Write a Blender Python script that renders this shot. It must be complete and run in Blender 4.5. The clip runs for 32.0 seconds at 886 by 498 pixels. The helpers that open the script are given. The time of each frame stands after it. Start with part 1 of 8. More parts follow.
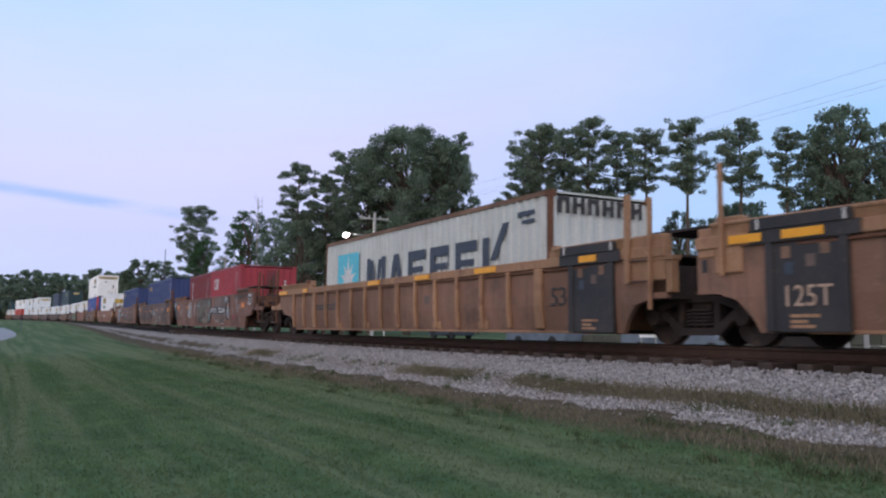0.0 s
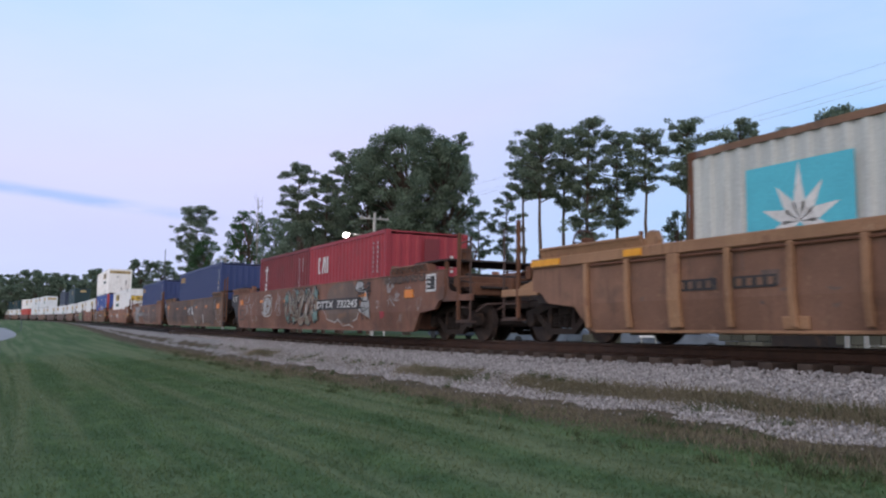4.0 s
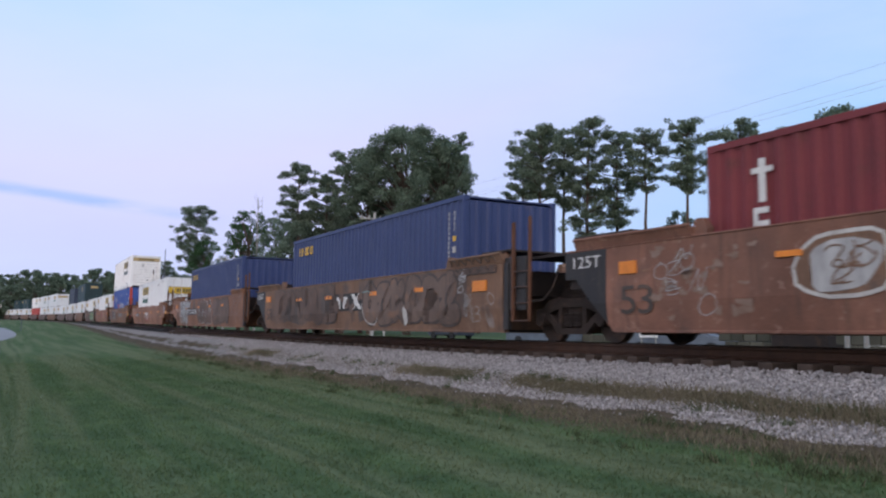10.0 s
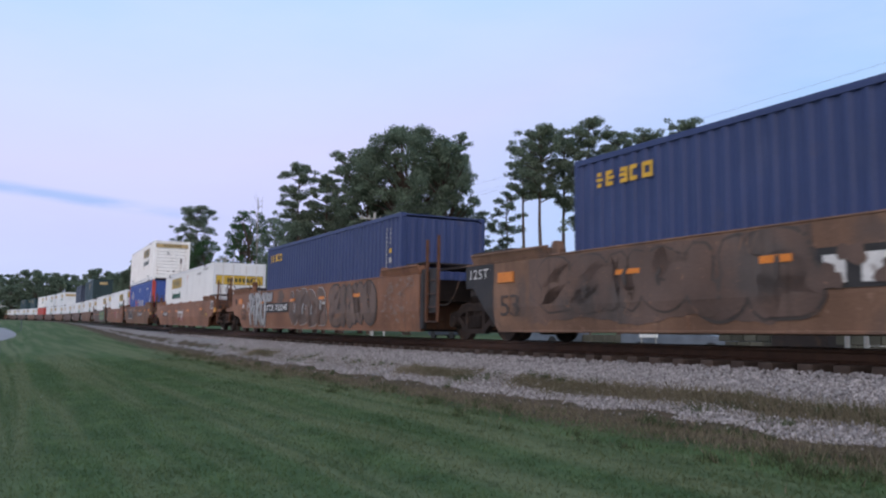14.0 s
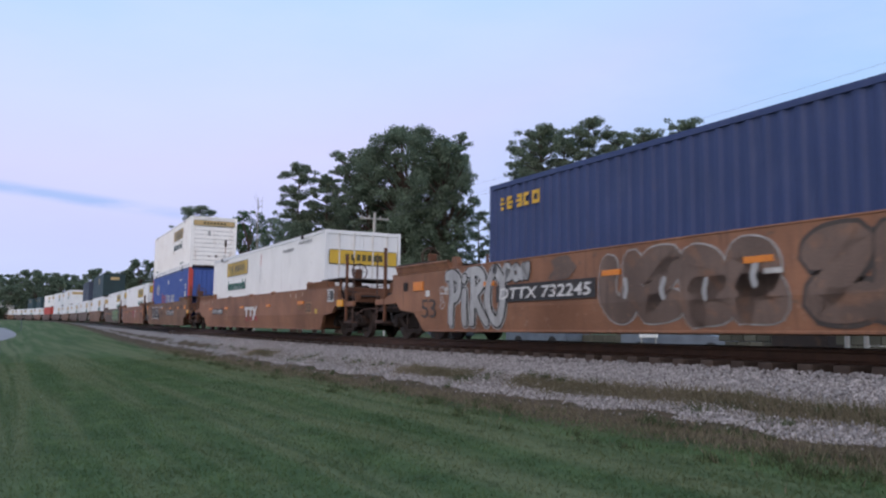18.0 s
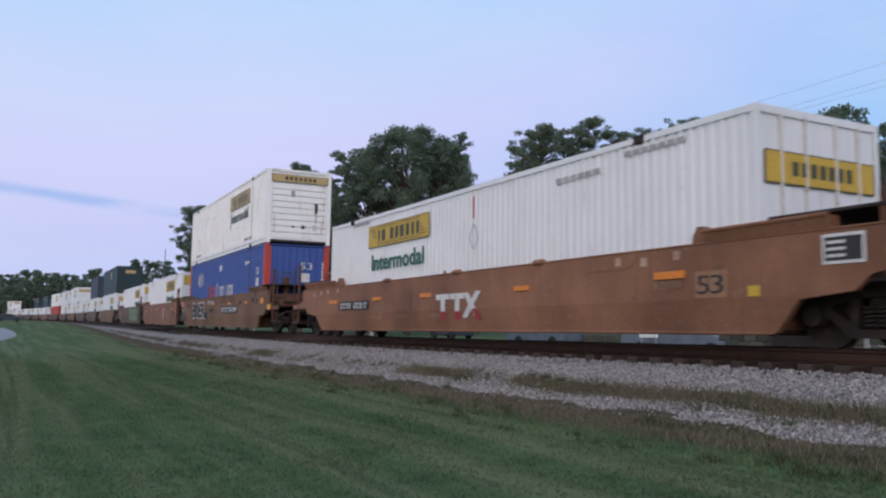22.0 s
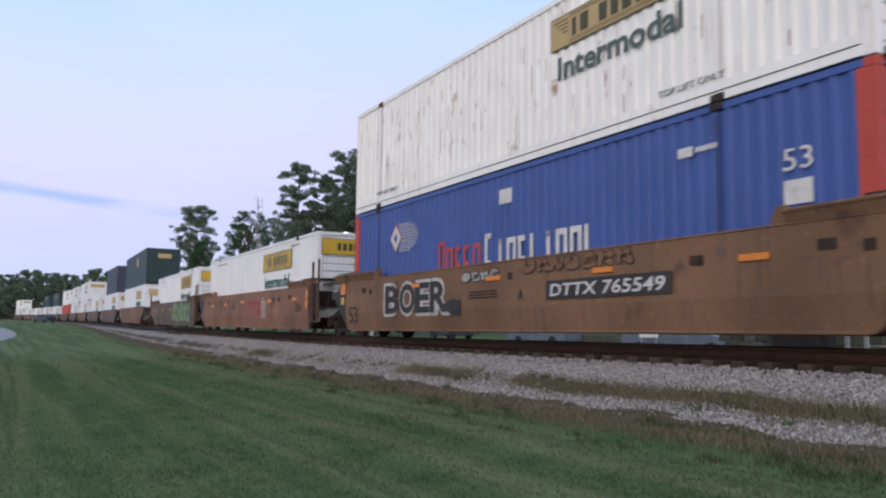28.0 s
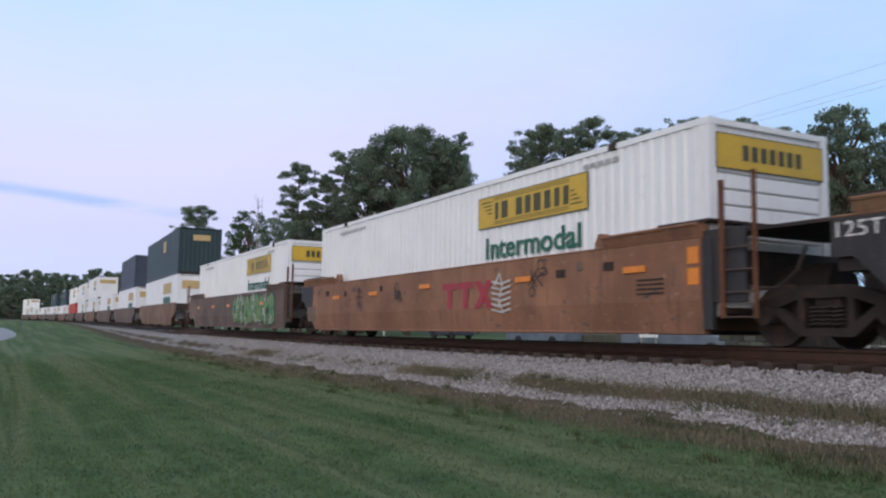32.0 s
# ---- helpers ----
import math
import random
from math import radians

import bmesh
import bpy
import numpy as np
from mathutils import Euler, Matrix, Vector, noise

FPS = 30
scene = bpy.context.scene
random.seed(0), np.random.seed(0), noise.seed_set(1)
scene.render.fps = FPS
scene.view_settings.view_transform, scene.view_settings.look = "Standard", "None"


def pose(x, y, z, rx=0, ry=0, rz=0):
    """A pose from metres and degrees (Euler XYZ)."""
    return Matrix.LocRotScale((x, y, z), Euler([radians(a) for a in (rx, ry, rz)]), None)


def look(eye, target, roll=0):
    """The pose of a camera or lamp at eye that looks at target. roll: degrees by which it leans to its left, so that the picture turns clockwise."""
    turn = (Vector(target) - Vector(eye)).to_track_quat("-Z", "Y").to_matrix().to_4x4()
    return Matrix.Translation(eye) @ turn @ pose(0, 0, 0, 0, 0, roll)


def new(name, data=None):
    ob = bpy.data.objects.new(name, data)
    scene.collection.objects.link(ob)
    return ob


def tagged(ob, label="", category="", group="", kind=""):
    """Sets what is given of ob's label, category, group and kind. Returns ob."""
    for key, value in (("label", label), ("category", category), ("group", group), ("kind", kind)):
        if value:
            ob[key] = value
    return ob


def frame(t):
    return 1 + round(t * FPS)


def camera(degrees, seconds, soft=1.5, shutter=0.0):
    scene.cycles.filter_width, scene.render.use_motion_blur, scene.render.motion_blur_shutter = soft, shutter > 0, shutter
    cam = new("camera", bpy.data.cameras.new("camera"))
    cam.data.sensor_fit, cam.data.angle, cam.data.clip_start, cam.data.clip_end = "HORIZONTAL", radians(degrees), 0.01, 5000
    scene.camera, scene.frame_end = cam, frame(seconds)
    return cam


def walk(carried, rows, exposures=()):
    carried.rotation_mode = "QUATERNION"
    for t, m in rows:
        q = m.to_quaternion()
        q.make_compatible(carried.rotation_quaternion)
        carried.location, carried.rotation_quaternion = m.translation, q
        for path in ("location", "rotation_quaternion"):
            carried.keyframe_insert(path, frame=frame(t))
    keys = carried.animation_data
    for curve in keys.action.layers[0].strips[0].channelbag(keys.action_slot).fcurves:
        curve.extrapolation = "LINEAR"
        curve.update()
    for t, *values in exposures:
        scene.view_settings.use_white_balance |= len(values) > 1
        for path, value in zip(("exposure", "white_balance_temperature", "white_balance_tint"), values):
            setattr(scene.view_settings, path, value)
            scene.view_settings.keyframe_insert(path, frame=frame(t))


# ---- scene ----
H = 1.40            # camera above the lawn at its feet
EYE = Vector((0, 0, H))
cam = camera(56.2, 32.0, soft=2.2, shutter=0.5)
VIEW = look(EYE, EYE + Vector((-0.8789, 0.4663, 0.1013)), 0.72)
walk(cam, [(0, VIEW), (32.0, VIEW)], exposures=[(0, 0.0, 6200, 11.5), (3, 0.03, 6300, 10.5), (8, 0.05, 6320, 11), (12, 0.0, 6200, 11.5), (19, -0.03, 6200, 11.5), (21, -0.08, 6230, 11), (22.5, -0.16, 6220, 11),
                                        (24, -0.16, 6220, 11), (25.5, -0.11, 6220, 11), (27.5, 0.06, 6470, 10.5), (32.0, 0.06, 6450, 9.5)])

YC = 10.216         # centre line of the track
RAIL = H - 0.13     # top of the rails
HALF = YC - 8.639   # half width of a well car


# ---- world, sun ----
def make_world():
    w = bpy.data.worlds.new("dusk_sky")
    scene.world = w
    w.use_nodes = True
    nt = w.node_tree
    N, Lk = nt.nodes, nt.links
    N.clear()
    out, bg = N.new("ShaderNodeOutputWorld"), N.new("ShaderNodeBackground")
    co = N.new("ShaderNodeTexCoord")
    sep = N.new("ShaderNodeSeparateXYZ")
    Lk.new(co.outputs["Generated"], sep.inputs[0])
    ramp = N.new("ShaderNodeValToRGB")
    e = ramp.color_ramp.elements
    e[0].position, e[0].color = 0.0, (0.57, 0.67, 0.97, 1)
    e[1].position, e[1].color = 1.0, (0.26, 0.32, 0.44, 1)
    for pos, col in ((0.10, (0.64, 0.67, 0.98, 1)), (0.17, (0.71, 0.70, 1.01, 1)), (0.23, (0.67, 0.74, 1.01, 1)), (0.30, (0.57, 0.74, 1.03, 1)), (0.40, (0.48, 0.70, 1.03, 1)), (0.6, (0.34, 0.44, 0.62, 1))):
        k = e.new(pos)
        k.color = col
    # the pink band of dusk climbs from west to east across the view
    tilt = N.new("ShaderNodeMapRange")
    tilt.inputs[1].default_value, tilt.inputs[2].default_value = -1.0, -0.55
    tilt.inputs[3].default_value, tilt.inputs[4].default_value = 0.0, -0.24
    Lk.new(sep.outputs["X"], tilt.inputs[0])
    lift = N.new("ShaderNodeMath")
    Lk.new(sep.outputs["Z"], lift.inputs[0])
    Lk.new(tilt.outputs[0], lift.inputs[1])
    Lk.new(lift.outputs[0], ramp.inputs[0])
    # bluer towards the east of the view
    side = N.new("ShaderNodeMapRange")
    side.inputs[1].default_value, side.inputs[2].default_value = -0.93, -0.48
    Lk.new(sep.outputs["X"], side.inputs[0])
    blue = N.new("ShaderNodeMix")
    blue.data_type, blue.blend_type = "RGBA", "MULTIPLY"
    Lk.new(side.outputs[0], blue.inputs["Factor"])
    Lk.new(ramp.outputs[0], blue.inputs["A"])
    blue.inputs["B"].default_value = (0.64, 0.95, 1.02, 1)
    # afterglow of the set sun, opposite the view
    dot = N.new("ShaderNodeVectorMath")
    dot.operation = "DOT_PRODUCT"
    dot.inputs[1].default_value = (0.72, -0.66, 0.20)
    Lk.new(co.outputs["Generated"], dot.inputs[0])
    gl = N.new("ShaderNodeMapRange")
    gl.interpolation_type = "SMOOTHSTEP"
    gl.inputs[1].default_value, gl.inputs[2].default_value = -0.25, 0.9
    Lk.new(dot.outputs["Value"], gl.inputs[0])
    tint = N.new("ShaderNodeMix")
    tint.data_type = "RGBA"
    Lk.new(gl.outputs[0], tint.inputs["Factor"])
    Lk.new(blue.outputs["Result"], tint.inputs["A"])
    tint.inputs["B"].default_value = (1.28, 1.20, 1.28, 1)
    # one long thin cloud streak low in the west
    mp = N.new("ShaderNodeMapping")
    mp.inputs["Scale"].default_value = (3.0, 6.0, 30.0)
    Lk.new(co.outputs["Generated"], mp.inputs[0])
    ns = N.new("ShaderNodeTexNoise")
    ns.inputs["Scale"].default_value, ns.inputs["Detail"].default_value = 1.7, 5.0
    Lk.new(mp.outputs[0], ns.inputs[0])
    cr = N.new("ShaderNodeValToRGB")
    cr.color_ramp.elements[0].position, cr.color_ramp.elements[1].position = 0.30, 0.62
    Lk.new(ns.outputs[0], cr.inputs[0])
    off = N.new("ShaderNodeMath")
    off.operation = "MULTIPLY_ADD"
    off.inputs[1].default_value = 0.09
    base = N.new("ShaderNodeMath")
    base.operation = "SUBTRACT"
    base.inputs[1].default_value = 0.149
    Lk.new(sep.outputs["Z"], base.inputs[0])
    Lk.new(sep.outputs["Y"], off.inputs[0])
    Lk.new(base.outputs[0], off.inputs[2])
    wide = N.new("ShaderNodeMath")
    wide.operation = "ABSOLUTE"
    Lk.new(off.outputs[0], wide.inputs[0])
    high = N.new("ShaderNodeMapRange")
    high.interpolation_type = "SMOOTHSTEP"
    high.inputs[1].default_value, high.inputs[2].default_value = 0.010, 0.001
    Lk.new(wide.outputs[0], high.inputs[0])
    west = N.new("ShaderNodeMapRange")
    west.interpolation_type = "SMOOTHSTEP"
    west.inputs[1].default_value, west.inputs[2].default_value = 0.25, 0.08
    Lk.new(sep.outputs["Y"], west.inputs[0])
    low = N.new("ShaderNodeMath")
    low.operation = "MULTIPLY"
    Lk.new(high.outputs[0], low.inputs[0])
    Lk.new(west.outputs[0], low.inputs[1])
    am = N.new("ShaderNodeMath")
    am.operation = "MULTIPLY"
    Lk.new(cr.outputs[0], am.inputs[0])
    Lk.new(low.outputs[0], am.inputs[1])
    cl = N.new("ShaderNodeMix")
    cl.data_type = "RGBA"
    Lk.new(am.outputs[0], cl.inputs["Factor"])
    Lk.new(tint.outputs["Result"], cl.inputs["A"])
    cl.inputs["B"].default_value = (0.40, 0.54, 0.92, 1)
    # faint veils of high cloud
    veil_at, veil, vr, vm = N.new("ShaderNodeMapping"), N.new("ShaderNodeTexNoise"), N.new("ShaderNodeMapRange"), N.new("ShaderNodeMix")
    veil_at.inputs["Scale"].default_value = (1.0, 1.0, 3.2)
    veil_at.inputs["Rotation"].default_value = (0.35, 0.25, 0.0)
    Lk.new(co.outputs["Generated"], veil_at.inputs[0])
    Lk.new(veil_at.outputs[0], veil.inputs[0])
    veil.inputs["Scale"].default_value, veil.inputs["Detail"].default_value, veil.inputs["Roughness"].default_value = 2.6, 7.0, 0.6
    vr.inputs[1].default_value, vr.inputs[2].default_value, vr.inputs[4].default_value = 0.42, 0.70, 0.30
    Lk.new(veil.outputs[0], vr.inputs[0])
    vm.data_type = "RGBA"
    Lk.new(vr.outputs[0], vm.inputs["Factor"])
    Lk.new(cl.outputs["Result"], vm.inputs["A"])
    vm.inputs["B"].default_value = (0.74, 0.80, 1.03, 1)
    sky = N.new("ShaderNodeTexSky")
    sky.sky_type, sky.sun_disc = "NISHITA", False
    sky.sun_elevation, sky.sun_rotation = radians(4), radians(137)
    mul = N.new("ShaderNodeVectorMath")
    mul.operation = "SCALE"
    mul.inputs["Scale"].default_value = 0.10
    Lk.new(sky.outputs[0], mul.inputs[0])
    mx = N.new("ShaderNodeMix")
    mx.data_type = "RGBA"
    mx.inputs["Factor"].default_value = 0.93
    Lk.new(mul.outputs[0], mx.inputs["A"])
    Lk.new(vm.outputs["Result"], mx.inputs["B"])
    Lk.new(mx.outputs["Result"], bg.inputs[0])
    bg.inputs[1].default_value = 1.06
    Lk.new(bg.outputs[0], out.inputs[0])


make_world()
sun = new("sun", bpy.data.lights.new("sun", "SUN"))
sun.data.energy, sun.data.angle, sun.data.color = 0.6, radians(50), (1.0, 0.93, 0.90)
sun.matrix_world = look((44, -40, 17), (0, 0, 0))


# ---- materials ----
def mat(name, c1, c2=None, scale=3.0, rough=0.7, metal=0.0, bump=0.15, fine=40.0, spots=None, spot_scale=1.2, spot_at=0.62,
        stretch=(1, 1, 1), rand=0.0, emit=0.0, island=0.0, gloss=0.3, blotch=0.0, runs=0.0, chips=None, dirt=(0.055, 0.042, 0.035)):
    """Two scales of noise between c1 and c2, optional stains, relief."""
    m = bpy.data.materials.new(name)
    m.use_nodes = True
    nt = m.node_tree
    N, Lk = nt.nodes, nt.links
    b = N["Principled BSDF"]
    b.inputs["Roughness"].default_value, b.inputs["Metallic"].default_value = rough, metal
    b.inputs["Specular IOR Level"].default_value = gloss
    c2 = c2 or tuple(v * 0.75 for v in c1)
    co, mp = N.new("ShaderNodeTexCoord"), N.new("ShaderNodeMapping")
    mp.inputs["Scale"].default_value = stretch
    Lk.new(co.outputs["Object"], mp.inputs[0])

    def nz(s, d=4.0):
        n = N.new("ShaderNodeTexNoise")
        n.inputs["Scale"].default_value, n.inputs["Detail"].default_value = s, d
        Lk.new(mp.outputs[0], n.inputs[0])
        return n
    a, f = nz(scale), nz(fine)
    mix = N.new("ShaderNodeMix")
    mix.data_type = "RGBA"
    rg = N.new("ShaderNodeMapRange")
    rg.inputs[1].default_value, rg.inputs[2].default_value = 0.3, 0.7
    Lk.new(a.outputs[0], rg.inputs[0])
    Lk.new(rg.outputs[0], mix.inputs["Factor"])
    mix.inputs["A"].default_value, mix.inputs["B"].default_value = (*c1, 1), (*c2, 1)
    last = mix.outputs["Result"]
    if spots:
        s = nz(spot_scale, 6.0)
        r2 = N.new("ShaderNodeMapRange")
        r2.inputs[1].default_value, r2.inputs[2].default_value = spot_at, spot_at + 0.12
        Lk.new(s.outputs[0], r2.inputs[0])
        sm = N.new("ShaderNodeMix")
        sm.data_type = "RGBA"
        Lk.new(r2.outputs[0], sm.inputs["Factor"])
        Lk.new(last, sm.inputs["A"])
        sm.inputs["B"].default_value = (*spots, 1)
        last = sm.outputs["Result"]
    if blotch:
        big = nz(0.55, 7.0)
        br = N.new("ShaderNodeMapRange")
        br.inputs[1].default_value, br.inputs[2].default_value = 0.35, 0.65
        br.inputs[3].default_value, br.inputs[4].default_value = 1 - blotch, 1 + blotch
        Lk.new(big.outputs[0], br.inputs[0])
        hs = N.new("ShaderNodeHueSaturation")
        hs.inputs["Saturation"].default_value = 0.95
        Lk.new(br.outputs[0], hs.inputs["Value"])
        Lk.new(last, hs.inputs["Color"])
        last = hs.outputs[0]
    if runs:
        # dirt and rust washed down the sheet, broken up across it
        lead, run_n, cut = N.new("ShaderNodeMapping"), N.new("ShaderNodeTexNoise"), nz(1.1, 5.0)
        lead.inputs["Scale"].default_value = (7.0, 7.0, 0.55)
        Lk.new(co.outputs["Object"], lead.inputs[0])
        run_n.inputs["Scale"].default_value, run_n.inputs["Detail"].default_value = 1.6, 5.0
        Lk.new(lead.outputs[0], run_n.inputs[0])
        ra, rb, rm, rx = N.new("ShaderNodeMapRange"), N.new("ShaderNodeMapRange"), N.new("ShaderNodeMath"), N.new("ShaderNodeMix")
        ra.inputs[1].default_value, ra.inputs[2].default_value, ra.inputs[4].default_value = 0.50, 0.72, runs
        rb.inputs[1].default_value, rb.inputs[2].default_value = 0.40, 0.60
        Lk.new(run_n.outputs[0], ra.inputs[0])
        Lk.new(cut.outputs[0], rb.inputs[0])
        rm.operation = "MULTIPLY"
        Lk.new(ra.outputs[0], rm.inputs[0])
        Lk.new(rb.outputs[0], rm.inputs[1])
        rx.data_type = "RGBA"
        Lk.new(rm.outputs[0], rx.inputs["Factor"])
        Lk.new(last, rx.inputs["A"])
        rx.inputs["B"].default_value = (*dirt, 1)
        last = rx.outputs["Result"]
    if chips:
        ch, cr_, cx = nz(7.5, 8.0), N.new("ShaderNodeMapRange"), N.new("ShaderNodeMix")
        ch.inputs["Roughness"].default_value = 0.7
        cr_.inputs[1].default_value, cr_.inputs[2].default_value, cr_.inputs[4].default_value = 0.60, 0.66, 0.8
        Lk.new(ch.outputs[0], cr_.inputs[0])
        cx.data_type = "RGBA"
        Lk.new(cr_.outputs[0], cx.inputs["Factor"])
        Lk.new(last, cx.inputs["A"])
        cx.inputs["B"].default_value = (*chips, 1)
        last = cx.outputs["Result"]
    fm = N.new("ShaderNodeMix")
    fm.data_type, fm.blend_type = "RGBA", "OVERLAY"
    fm.inputs["Factor"].default_value = 0.35
    Lk.new(last, fm.inputs["A"])
    Lk.new(f.outputs[0], fm.inputs["B"])
    last = fm.outputs["Result"]
    if rand or island:
        src = N.new("ShaderNodeObjectInfo").outputs["Random"] if rand else N.new("ShaderNodeNewGeometry").outputs["Random Per Island"]
        hv = N.new("ShaderNodeHueSaturation")
        mr = N.new("ShaderNodeMapRange")
        v = rand or island
        mr.inputs[3].default_value, mr.inputs[4].default_value = 1 - v, 1 + v
        Lk.new(src, mr.inputs[0])
        Lk.new(mr.outputs[0], hv.inputs["Value"])
        Lk.new(last, hv.inputs["Color"])
        last = hv.outputs[0]
    Lk.new(last, b.inputs["Base Color"])
    if bump:
        bp = N.new("ShaderNodeBump")
        bp.inputs["Strength"].default_value, bp.inputs["Distance"].default_value = bump, 0.02
        Lk.new(f.outputs[0], bp.inputs["Height"])
        Lk.new(bp.outputs[0], b.inputs["Normal"])
    if emit:
        b.inputs["Emission Color"].default_value = (1, 0.97, 0.9, 1)
        b.inputs["Emission Strength"].default_value = emit
    return m


